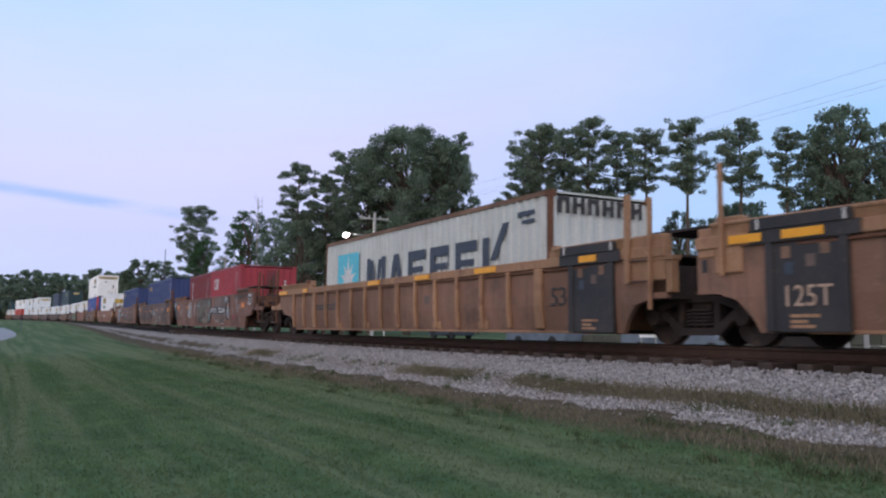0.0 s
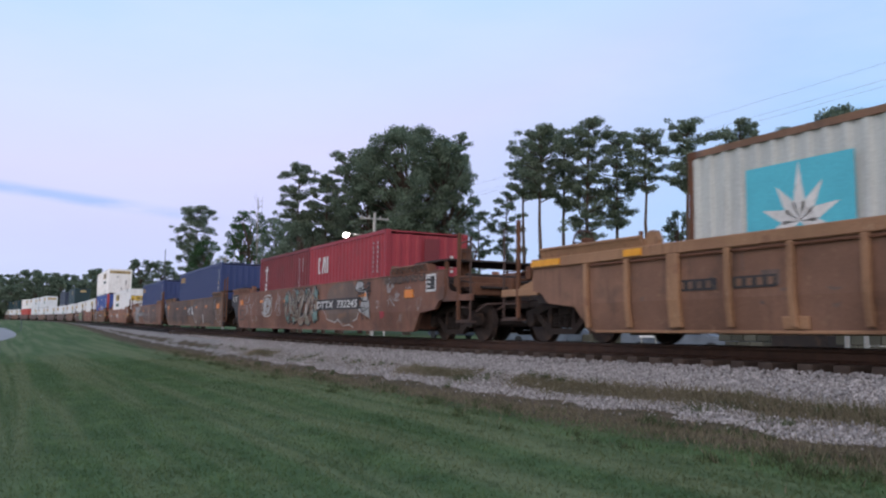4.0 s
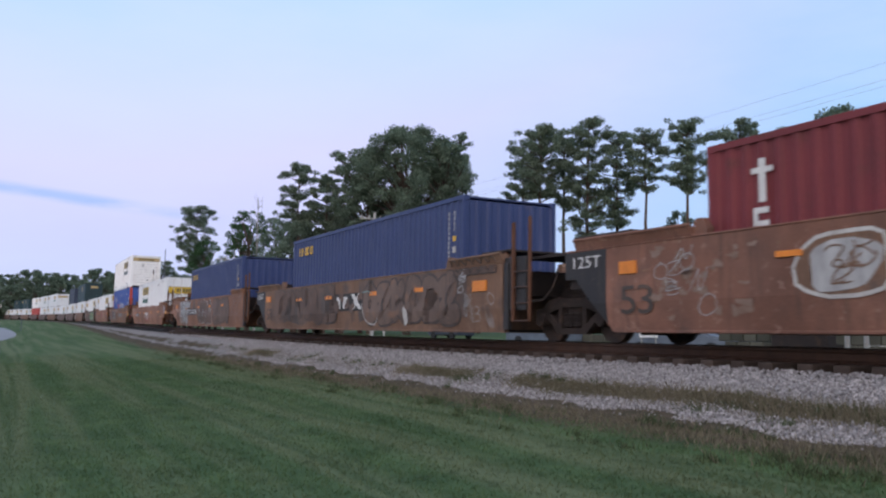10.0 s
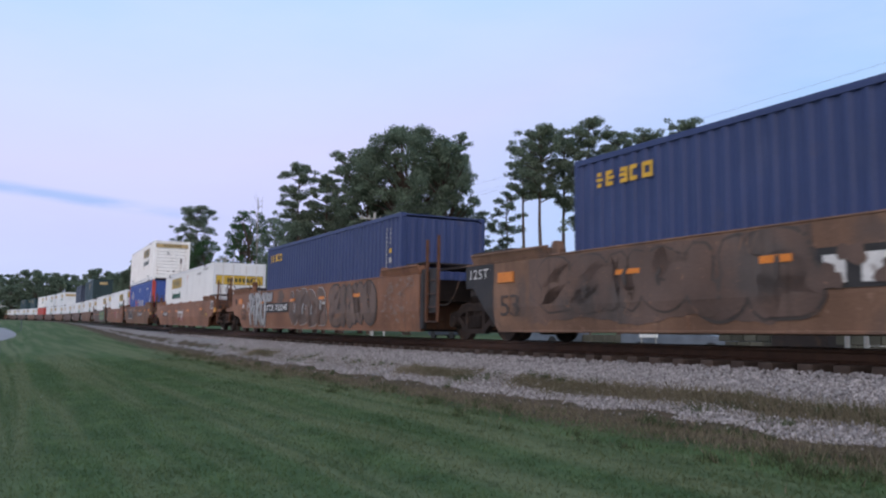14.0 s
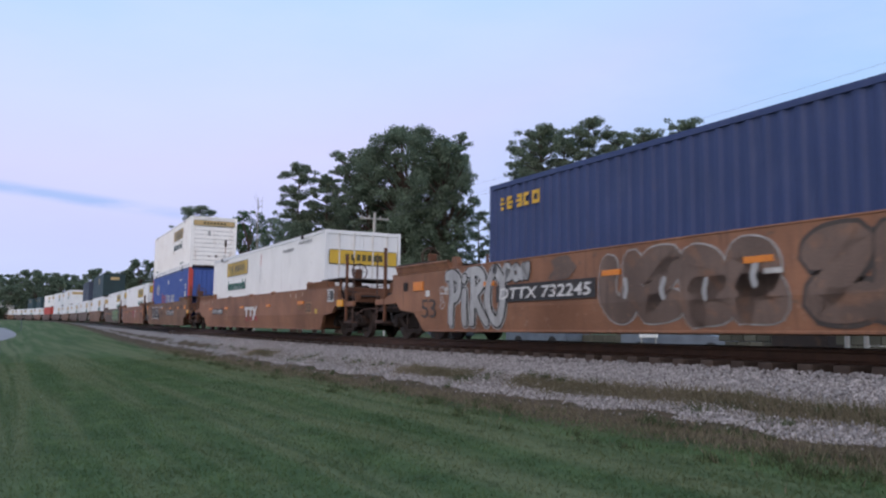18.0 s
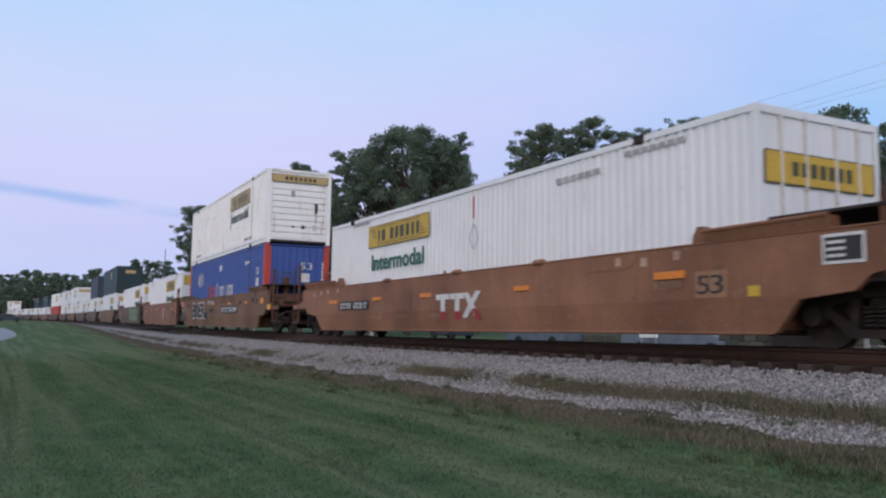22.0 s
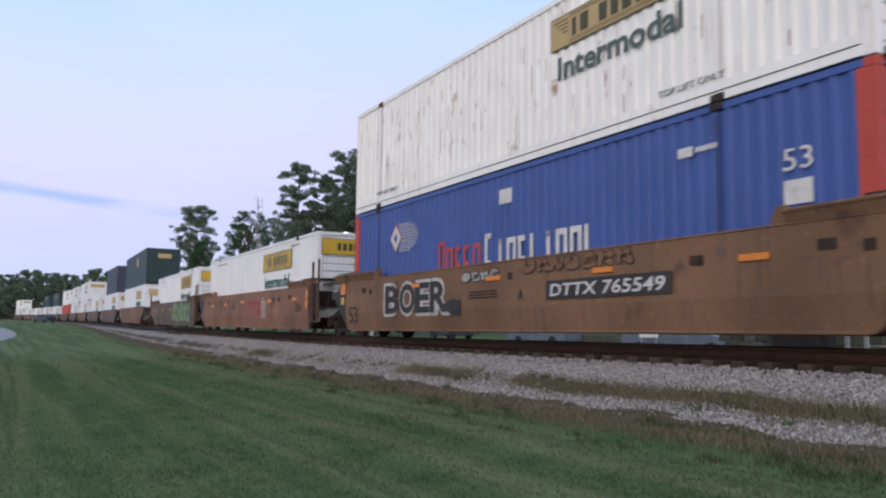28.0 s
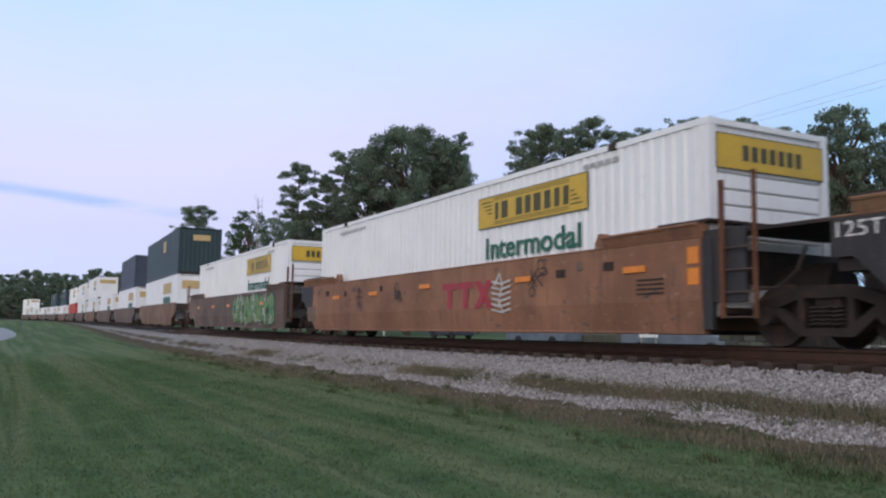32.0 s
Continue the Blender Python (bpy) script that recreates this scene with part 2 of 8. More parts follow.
RUST = (0.10, 0.045, 0.025)
M = dict(
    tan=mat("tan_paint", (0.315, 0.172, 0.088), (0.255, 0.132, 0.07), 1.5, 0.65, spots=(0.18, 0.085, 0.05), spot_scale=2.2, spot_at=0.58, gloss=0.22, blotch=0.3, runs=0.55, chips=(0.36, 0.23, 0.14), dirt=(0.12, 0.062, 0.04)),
    # dulltan: sheets between the ribs, darker and greyer than ribs and chord
    dulltan=mat("dull_brown_wall_tone", (0.200, 0.102, 0.063), (0.162, 0.085, 0.056), 1.3, 0.7, spots=(0.125, 0.072, 0.05), spot_scale=1.6, spot_at=0.56, gloss=0.22, blotch=0.3, runs=0.5, chips=(0.24, 0.14, 0.09), dirt=(0.075, 0.05, 0.042)),
    brown=mat("brown_paint", (0.262, 0.115, 0.058), (0.20, 0.093, 0.051), 1.2, 0.6, spots=(0.17, 0.075, 0.045), spot_scale=1.5, gloss=0.22, blotch=0.3, runs=0.55, chips=(0.33, 0.20, 0.14), dirt=(0.085, 0.055, 0.045)),
    redbrown=mat("dull_red_brown_paint", (0.215, 0.095, 0.060), (0.165, 0.080, 0.055), 1.2, 0.65, spots=(0.13, 0.07, 0.052), spot_scale=1.4, spot_at=0.56, gloss=0.2, blotch=0.35, runs=0.6, chips=(0.33, 0.21, 0.16), dirt=(0.075, 0.05, 0.042)),
    grime=mat("grimy_brown_paint", (0.125, 0.088, 0.074), (0.15, 0.092, 0.068), 0.7, 0.7, spots=(0.095, 0.076, 0.068), spot_scale=0.9, spot_at=0.52, gloss=0.22, blotch=0.3, runs=0.5, chips=(0.26, 0.15, 0.10)),
    orange_brown=mat("orange_brown_paint", (0.25, 0.108, 0.053), (0.21, 0.094, 0.05), 1.3, 0.6, spots=(0.22, 0.10, 0.05), spot_scale=1.0, gloss=0.22, blotch=0.3, runs=0.35, chips=(0.32, 0.17, 0.10), dirt=(0.13, 0.07, 0.045)),
    dark_brown=mat("dark_brown_paint", (0.205, 0.103, 0.052), (0.16, 0.085, 0.047), 1.1, 0.65, spots=(0.10, 0.05, 0.035), spot_scale=1.6, gloss=0.22, blotch=0.3, runs=0.45, chips=(0.26, 0.15, 0.09)),
    steel=mat("dirty_dark_steel", (0.050, 0.038, 0.034), (0.032, 0.026, 0.025), 3, 0.85, 0.0, spots=(0.085, 0.052, 0.038), spot_scale=2.4, spot_at=0.58, gloss=0.2),
    truck=mat("dusty_cast_steel", (0.050, 0.036, 0.031), (0.030, 0.024, 0.022), 4, 0.9, 0.0, 0.3, spots=(0.10, 0.06, 0.042), spot_scale=3.0, spot_at=0.58, gloss=0.15),
    wheel=mat("rusty_wheel_steel", (0.058, 0.040, 0.034), (0.038, 0.029, 0.027), 5, 0.75, 0.0, spots=(0.085, 0.052, 0.038), spot_scale=4.0, spot_at=0.56, gloss=0.25),
    black=mat("black_panel_paint", (0.026, 0.025, 0.027), (0.042, 0.037, 0.036), 1.4, 0.6, spots=(0.07, 0.05, 0.042), spot_scale=2.5, spot_at=0.62, runs=0.35, dirt=(0.08, 0.058, 0.046), chips=(0.09, 0.065, 0.05)),
    yellow=mat("yellow_reflector", (0.80, 0.36, 0.02), (0.70, 0.30, 0.02), 6, 0.4),
    orange=mat("orange_reflector", (0.75, 0.24, 0.03), (0.62, 0.20, 0.03), 6, 0.45),
    white=mat("white_lettering", (0.70, 0.68, 0.65), (0.54, 0.52, 0.50), 5, 0.6, spots=(0.34, 0.29, 0.26), spot_scale=7.0, spot_at=0.62),
    ink=mat("black_lettering", (0.03, 0.03, 0.03), (0.045, 0.04, 0.04), 5, 0.7),
    streak=mat("rust_stain", (0.50, 0.36, 0.27), (0.36, 0.23, 0.16), 4, 0.8),
    railing=mat("dark_rusty_handrail", (0.095, 0.055, 0.043), (0.065, 0.042, 0.036), 4, 0.8),
    rust=mat("rusted_steel", (0.15, 0.068, 0.04), RUST, 4, 0.85, 0.1, 0.3),
    greywhite=mat("weathered_white_container_paint", (0.52, 0.53, 0.50), (0.44, 0.45, 0.43), 0.9, 0.6, spots=(0.33, 0.25, 0.19), spot_scale=1.8, spot_at=0.68, runs=0.5, dirt=(0.27, 0.24, 0.21)),
    red=mat("red_container_paint", (0.33, 0.042, 0.054), (0.275, 0.035, 0.046), 1.0, 0.55, spots=(0.22, 0.05, 0.05), spot_scale=2.0, spot_at=0.66, runs=0.4, dirt=(0.16, 0.04, 0.045)),
    maroon=mat("maroon_container_paint", (0.19, 0.035, 0.04), (0.155, 0.03, 0.035), 1.0, 0.6, spots=(0.12, 0.035, 0.03), spot_scale=2.0, spot_at=0.62, runs=0.4, dirt=(0.09, 0.03, 0.03)),
    blue=mat("navy_container_paint", (0.038, 0.056, 0.150), (0.031, 0.047, 0.127), 1.0, 0.5, spots=(0.06, 0.065, 0.13), spot_scale=1.6, spot_at=0.66, runs=0.45, dirt=(0.085, 0.10, 0.19)),
    royal=mat("royal_blue_container_paint", (0.058, 0.105, 0.335), (0.048, 0.09, 0.29), 1.0, 0.5, spots=(0.05, 0.06, 0.17), spot_scale=1.8, spot_at=0.68, runs=0.35, dirt=(0.035, 0.055, 0.17)),
    jwhite=mat("clean_white_container_paint", (0.79, 0.79, 0.79), (0.72, 0.72, 0.72), 0.8, 0.45, spots=(0.50, 0.47, 0.44), spot_scale=1.4, spot_at=0.68, runs=0.35, dirt=(0.46, 0.44, 0.42)),
    cream=mat("stained_white_container_paint", (0.93, 0.90, 0.87), (0.86, 0.83, 0.80), 0.9, 0.5, spots=(0.40, 0.27, 0.18), spot_scale=2.2, spot_at=0.66, runs=0.32, dirt=(0.52, 0.40, 0.31)),
    navygrey=mat("grey_navy_container_paint", (0.045, 0.055, 0.085), (0.038, 0.046, 0.07), 1.0, 0.5),
    darkgreen=mat("dark_green_container_paint", (0.025, 0.05, 0.055), (0.02, 0.04, 0.045), 1.0, 0.5),
    redpost=mat("red_corner_post_paint", (0.50, 0.07, 0.05), (0.42, 0.06, 0.045), 3, 0.55),
    signyellow=mat("yellow_sign_paint", (0.60, 0.39, 0.045), (0.53, 0.34, 0.045), 3, 0.5),
    signfade=mat("faded_tan_sign_paint", (0.52, 0.37, 0.17), (0.45, 0.32, 0.15), 3, 0.55),
    signink=mat("dark_olive_sign_paint", (0.06, 0.055, 0.02), (0.08, 0.07, 0.03), 3, 0.5),
    green=mat("green_lettering", (0.02, 0.13, 0.085), (0.025, 0.11, 0.075), 4, 0.5),
    fadegreen=mat("faded_green_lettering", (0.07, 0.10, 0.09), (0.09, 0.12, 0.11), 4, 0.5),
    teal=mat("light_blue_logo_paint", (0.10, 0.48, 0.58), (0.09, 0.42, 0.52), 3, 0.5),
    lettergrey=mat("slate_lettering", (0.035, 0.045, 0.065), (0.05, 0.06, 0.08), 3, 0.55),
    logoyellow=mat("logo_yellow_paint", (0.72, 0.42, 0.04), (0.60, 0.35, 0.03), 3, 0.5),
    gwhite=mat("spray_white", (0.55, 0.53, 0.50), (0.40, 0.37, 0.34), 6, 0.6, spots=(0.26, 0.19, 0.15), spot_scale=5.0, spot_at=0.60),
    ggrey=mat("spray_grey_brown", (0.15, 0.10, 0.078), (0.115, 0.08, 0.064), 1.6, 0.6, gloss=0.22, blotch=0.3, spots=(0.19, 0.105, 0.068), spot_scale=2.6, spot_at=0.55, runs=0.5, chips=(0.25, 0.15, 0.10)),
    gdark=mat("spray_dull_black", (0.06, 0.05, 0.046), (0.08, 0.063, 0.054), 1.5, 0.65, spots=(0.14, 0.085, 0.06), spot_scale=3.2, spot_at=0.57, chips=(0.16, 0.10, 0.07)),
    umber=mat("dull_umber_paint", (0.205, 0.112, 0.068), (0.165, 0.094, 0.06), 0.9, 0.7, spots=(0.11, 0.075, 0.06), spot_scale=1.2, spot_at=0.55, gloss=0.22, blotch=0.3, runs=0.5, chips=(0.28, 0.17, 0.12)),
    gsage=mat("spray_dusty_rose", (0.27, 0.185, 0.14), (0.20, 0.20, 0.16), 2.2, 0.6),
    faded=mat("faded_spray_silver", (0.25, 0.175, 0.14), (0.20, 0.125, 0.09), 5, 0.6),
    gteal=mat("spray_teal", (0.22, 0.33, 0.30), (0.17, 0.26, 0.25), 3, 0.6),
    ggreen=mat("spray_green", (0.08, 0.22, 0.12), (0.20, 0.27, 0.10), 3, 0.6),
    gred=mat("spray_red", (0.36, 0.045, 0.06), (0.30, 0.04, 0.05), 5, 0.6),
    gsilver=mat("spray_silver", (0.46, 0.45, 0.44), (0.27, 0.26, 0.255), 5.0, 0.5, 0.0, stretch=(1, 1, 0.22), spots=(0.20, 0.15, 0.12), spot_scale=3.0, spot_at=0.62),
    wood=mat("creosoted_timber", (0.075, 0.052, 0.04), (0.05, 0.036, 0.03), 6, 0.9, rand=0.25),
    rail=mat("rusty_rail_steel", (0.085, 0.045, 0.03), (0.06, 0.034, 0.025), 6, 0.7, 0.3),
    railtop=mat("polished_rail_head", (0.22, 0.20, 0.19), (0.16, 0.145, 0.14), 6, 0.4, 0.9),
    bark=mat("pine_bark", (0.12, 0.085, 0.065), (0.075, 0.055, 0.045), 5, 0.95, bump=0.5, stretch=(1, 1, 0.3)),
    pole=mat("weathered_pole_timber", (0.36, 0.345, 0.33), (0.29, 0.275, 0.26), 5, 0.9, stretch=(1, 1, 0.2)),
    wire=mat("dark_wire", (0.12, 0.13, 0.16), (0.10, 0.11, 0.13), 5, 0.6),
    lamp=mat("lamp_glass", (0.9, 0.9, 0.85), (0.9, 0.9, 0.85), 3, 0.3, emit=60.0, bump=0),
    asphalt=mat("worn_asphalt", (0.27, 0.275, 0.30), (0.22, 0.225, 0.245), 0.5, 0.9, fine=30, bump=0.3),
)
M["pine"] = mat("pine_needles", (0.225, 0.268, 0.185), (0.155, 0.195, 0.14), 0.5, 0.8, bump=0, island=0.35, gloss=0.15)
M["oak"] = mat("oak_leaves", (0.20, 0.25, 0.172), (0.135, 0.175, 0.126), 0.5, 0.75, bump=0, island=0.35, gloss=0.15)
M["bright"] = mat("young_green_leaves", (0.085, 0.155, 0.066), (0.06, 0.115, 0.05), 0.5, 0.75, bump=0, island=0.3)


def leafy(m):
    """Leaves let part of the light through."""
    nt = m.node_tree
    N, Lk = nt.nodes, nt.links
    b = N["Principled BSDF"]
    tr, mx = N.new("ShaderNodeBsdfTranslucent"), N.new("ShaderNodeMixShader")
    Lk.new(b.inputs["Base Color"].links[0].from_socket, tr.inputs["Color"])
    mx.inputs[0].default_value = 0.55
    Lk.new(b.outputs[0], mx.inputs[1])
    Lk.new(tr.outputs[0], mx.inputs[2])
    out = [n for n in N if n.type == "OUTPUT_MATERIAL"][0]
    Lk.new(mx.outputs[0], out.inputs["Surface"])


for k in ("pine", "oak", "bright"):
    leafy(M[k])


def turf(m, deep, fresh, pale):
    """Grass colour: clumps, larger patches, and long uneven mower tracks beside the line. Returns its socket."""
    N, Lk = m.node_tree.nodes, m.node_tree.links
    co = N.new("ShaderNodeTexCoord")

    def field(scale, size, detail, lo, hi, top=1.0):
        mp, n, r = N.new("ShaderNodeMapping"), N.new("ShaderNodeTexNoise"), N.new("ShaderNodeMapRange")
        mp.inputs["Scale"].default_value = scale
        Lk.new(co.outputs["Object"], mp.inputs[0])
        Lk.new(mp.outputs[0], n.inputs[0])
        n.inputs["Scale"].default_value, n.inputs["Detail"].default_value, n.inputs["Roughness"].default_value = size, detail, 0.62
        r.inputs[1].default_value, r.inputs[2].default_value, r.inputs[4].default_value = lo, hi, top
        Lk.new(n.outputs[0], r.inputs[0])
        return r.outputs[0]

    def over(below, colour, fac):
        x = N.new("ShaderNodeMix")
        x.data_type = "RGBA"
        Lk.new(fac, x.inputs["Factor"])
        if isinstance(below, tuple):
            x.inputs["A"].default_value = (*below, 1)
        else:
            Lk.new(below, x.inputs["A"])
        x.inputs["B"].default_value = (*colour, 1)
        return x.outputs["Result"]
    c = over(deep, fresh, field((1, 1, 1), 1.1, 7.0, 0.36, 0.62))
    c = over(c, pale, field((0.03, 0.95, 1), 1.25, 2.0, 0.45, 0.58, 0.78))
    c = over(c, pale, field((0.4, 1.2, 1), 0.9, 6.0, 0.60, 0.72, 0.6))
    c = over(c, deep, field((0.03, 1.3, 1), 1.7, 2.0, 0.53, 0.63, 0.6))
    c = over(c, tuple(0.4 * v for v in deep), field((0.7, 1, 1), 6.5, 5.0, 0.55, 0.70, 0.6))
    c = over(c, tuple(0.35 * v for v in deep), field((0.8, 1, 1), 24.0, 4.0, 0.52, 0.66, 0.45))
    return over(c, pale, field((1, 0.8, 1), 30.0, 3.0, 0.56, 0.68, 0.55))


# ---- mesh helpers ----
def part(name, bm, material, parent, label="", m=None):
    me = bpy.data.meshes.new(name)
    bm.to_mesh(me)
    bm.free()
    me.materials.append(material)
    ob = new(name, me)
    ob.parent = parent
    if m is not None:
        ob.matrix_basis = m
    return tagged(ob, label)


def empty(name, label, category, group="", m=None):
    ob = new(name)
    ob.empty_display_size = 0.3
    if m is not None:
        ob.matrix_basis = m
    return tagged(ob, label, category, group)


def box(bm, x0, x1, y0, y1, z0, z1):
    v = [bm.verts.new((x, y, z)) for x in (x0, x1) for y in (y0, y1) for z in (z0, z1)]
    for q in ((0, 1, 3, 2), (4, 6, 7, 5), (0, 4, 5, 1), (2, 3, 7, 6), (0, 2, 6, 4), (1, 5, 7, 3)):
        bm.faces.new([v[i] for i in q])
    return bm


def boxes(*rows, bevel=0.0):
    bm = bmesh.new()
    for r in rows:
        box(bm, *r)
    if bevel:
        bmesh.ops.bevel(bm, geom=list(bm.edges), offset=bevel, segments=1, affect="EDGES")
    return bm


def prism(bm, pts, y0, y1):
    """A side outline in x, z drawn out from y0 to y1."""
    a = [bm.verts.new((x, y0, z)) for x, z in pts]
    b = [bm.verts.new((x, y1, z)) for x, z in pts]
    n = len(pts)
    bm.faces.new(a)
    bm.faces.new(b[::-1])
    for i in range(n):
        bm.faces.new((a[i], b[i], b[(i + 1) % n], a[(i + 1) % n]))
    bmesh.ops.recalc_face_normals(bm, faces=list(bm.faces))
    return bm


def tube(bm, pts, radii, sides=8):
    """A round bar through pts."""
    rings = []
    for i, p in enumerate(pts):
        p = Vector(p)
        d = (Vector(pts[min(i + 1, len(pts) - 1)]) - Vector(pts[max(i - 1, 0)])).normalized()
        u = d.orthogonal().normalized()
        if rings:
            u = (pu - d * pu.dot(d)).normalized()
        pu = u
        w = d.cross(u)
        r = radii[i] if hasattr(radii, "__len__") else radii
        rings.append([bm.verts.new(p + r * (math.cos(a) * u + math.sin(a) * w)) for a in (2 * math.pi * k / sides for k in range(sides))])
    for a, b in zip(rings, rings[1:]):
        for k in range(sides):
            bm.faces.new((a[k], a[(k + 1) % sides], b[(k + 1) % sides], b[k]))
    bm.faces.new(rings[0][::-1])
    bm.faces.new(rings[-1])
    return bm


def letters(text, size, width=None, shear=0.0, fat=0.0, depth=0.004):
    """Flat letters as a mesh, from x = 0 to the right, scaled to the width given."""
    cu = bpy.data.curves.new("letters", "FONT")
    cu.body, cu.size, cu.extrude, cu.offset, cu.shear, cu.resolution_u = text, size * 1.38, depth, fat, shear, 3
    ob = bpy.data.objects.new("letters", cu)
    me = bpy.data.meshes.new_from_object(ob)
    bpy.data.objects.remove(ob)
    if width:
        xs = [v.co.x for v in me.vertices]
        k = width / (max(xs) - min(xs))
        o = min(xs)
        for v in me.vertices:
            v.co.x = (v.co.x - o) * k
    return me


def put(me, name, material, parent, m, label=""):
    me.materials.clear()
    me.materials.append(material)
    ob = new(name, me)
    ob.parent, ob.matrix_basis = parent, m
    return tagged(ob, label)


def smooth(knots, x):
    """A smooth curve through knots in rising order."""
    xs, ys = [k[0] for k in knots], [k[1] for k in knots]
    if x <= xs[0]:
        return ys[0] + (x - xs[0]) * (ys[1] - ys[0]) / (xs[1] - xs[0])
    if x >= xs[-1]:
        return ys[-1]
    i = max(k for k in range(len(xs) - 1) if xs[k] <= x)

    def slope(k):
        if k == 0:
            return (ys[1] - ys[0]) / (xs[1] - xs[0])
        if k == len(xs) - 1:
            return 0.0
        return (ys[k + 1] - ys[k - 1]) / (xs[k + 1] - xs[k - 1])
    h = xs[i + 1] - xs[i]
    t = (x - xs[i]) / h
    return ((2 * t ** 3 - 3 * t * t + 1) * ys[i] + (t ** 3 - 2 * t * t + t) * h * slope(i)
            + (3 * t * t - 2 * t ** 3) * ys[i + 1] + (t ** 3 - t * t) * h * slope(i + 1))


# ---- line of the track: sideways bend and climb, far off ----
BEND = ((-400, -15), (-330, -6.5), (-294, -2.8), (-272, -0.8), (-249, 0.6), (-227, 1.7), (-204, 2.7), (-182, 3.05), (-160, 3.0), (-137, 2.7),
        (-114, 2.25), (-91, 1.75), (-69, 1.1), (-43, 0.25), (-28, 0), (0, 0))
CLIMB = ((-400, 3.9), (-300, 2.86), (-200, 1.8), (-100, 0.75), (-60, 0.33), (-40, 0.14), (-20, 0.0), (0, 0))


def bend(x):
    return smooth(BEND, x)


def climb(x):
    return smooth(CLIMB, x)


def on_track(x):
    """The pose of a car whose middle is at x, at the rail tops."""
    e = 4.0
    return pose(x, YC + bend(x), RAIL + climb(x), 0, -math.degrees(math.atan((climb(x + e) - climb(x - e)) / (2 * e))),
                math.degrees(math.atan((bend(x + e) - bend(x - e)) / (2 * e))))


def run(t):
    """How far the train has gone at t seconds; 0 at 16 s."""
    u = (t - 16) / 16
    return 66.154 * u + 2.718 * u ** 2 - 0.678 * u ** 3 - 0.959 * u ** 4


def at(px, depth):
    """The place on the lawn in a column of the view, depth metres ahead."""
    k = (px - 784) / 1468.45 * depth
    return -0.8835 * depth + 0.4685 * k, 0.4685 * depth + 0.8835 * k
# ---- ground: one sheet, lawn, ballast bank, far side ----
PROFILE = ((-400, -1.5), (-30, -1.45), (0, -1.40), (3, -1.32), (5.2, -1.18), (6.4, -1.04), (7.0, -0.97), (7.8, -0.69), (8.35, -0.52), (8.75, -0.485),
           (11.7, -0.485), (12.1, -0.52), (13.6, -0.95), (16, -1.0), (24, -0.9), (60, -0.3), (120, 1.0), (400, 3.0))


LEVEL = ((-160, 0.35), (-110, 0.6), (-75, 0.88), (-50, 1.0), (0, 1.0))


def bank(x, lane):
    """Height of the ground beside the rails; the bank grows lower far off."""
    z = smooth(PROFILE, lane)
    return z * (max(0.3, smooth(LEVEL, x)) if lane < 7.5 and x < -50 else 1.0)


def lump(x, lane):
    return 0.05 * noise.noise(Vector((x * 0.35, lane * 0.6, 0.3))) * max(0.0, min(1.0, (6.9 - lane) / 0.8))


def ground_z(x, y):
    return H + bank(x, y - bend(x)) + climb(max(x, -700)) + lump(x, y - bend(x))


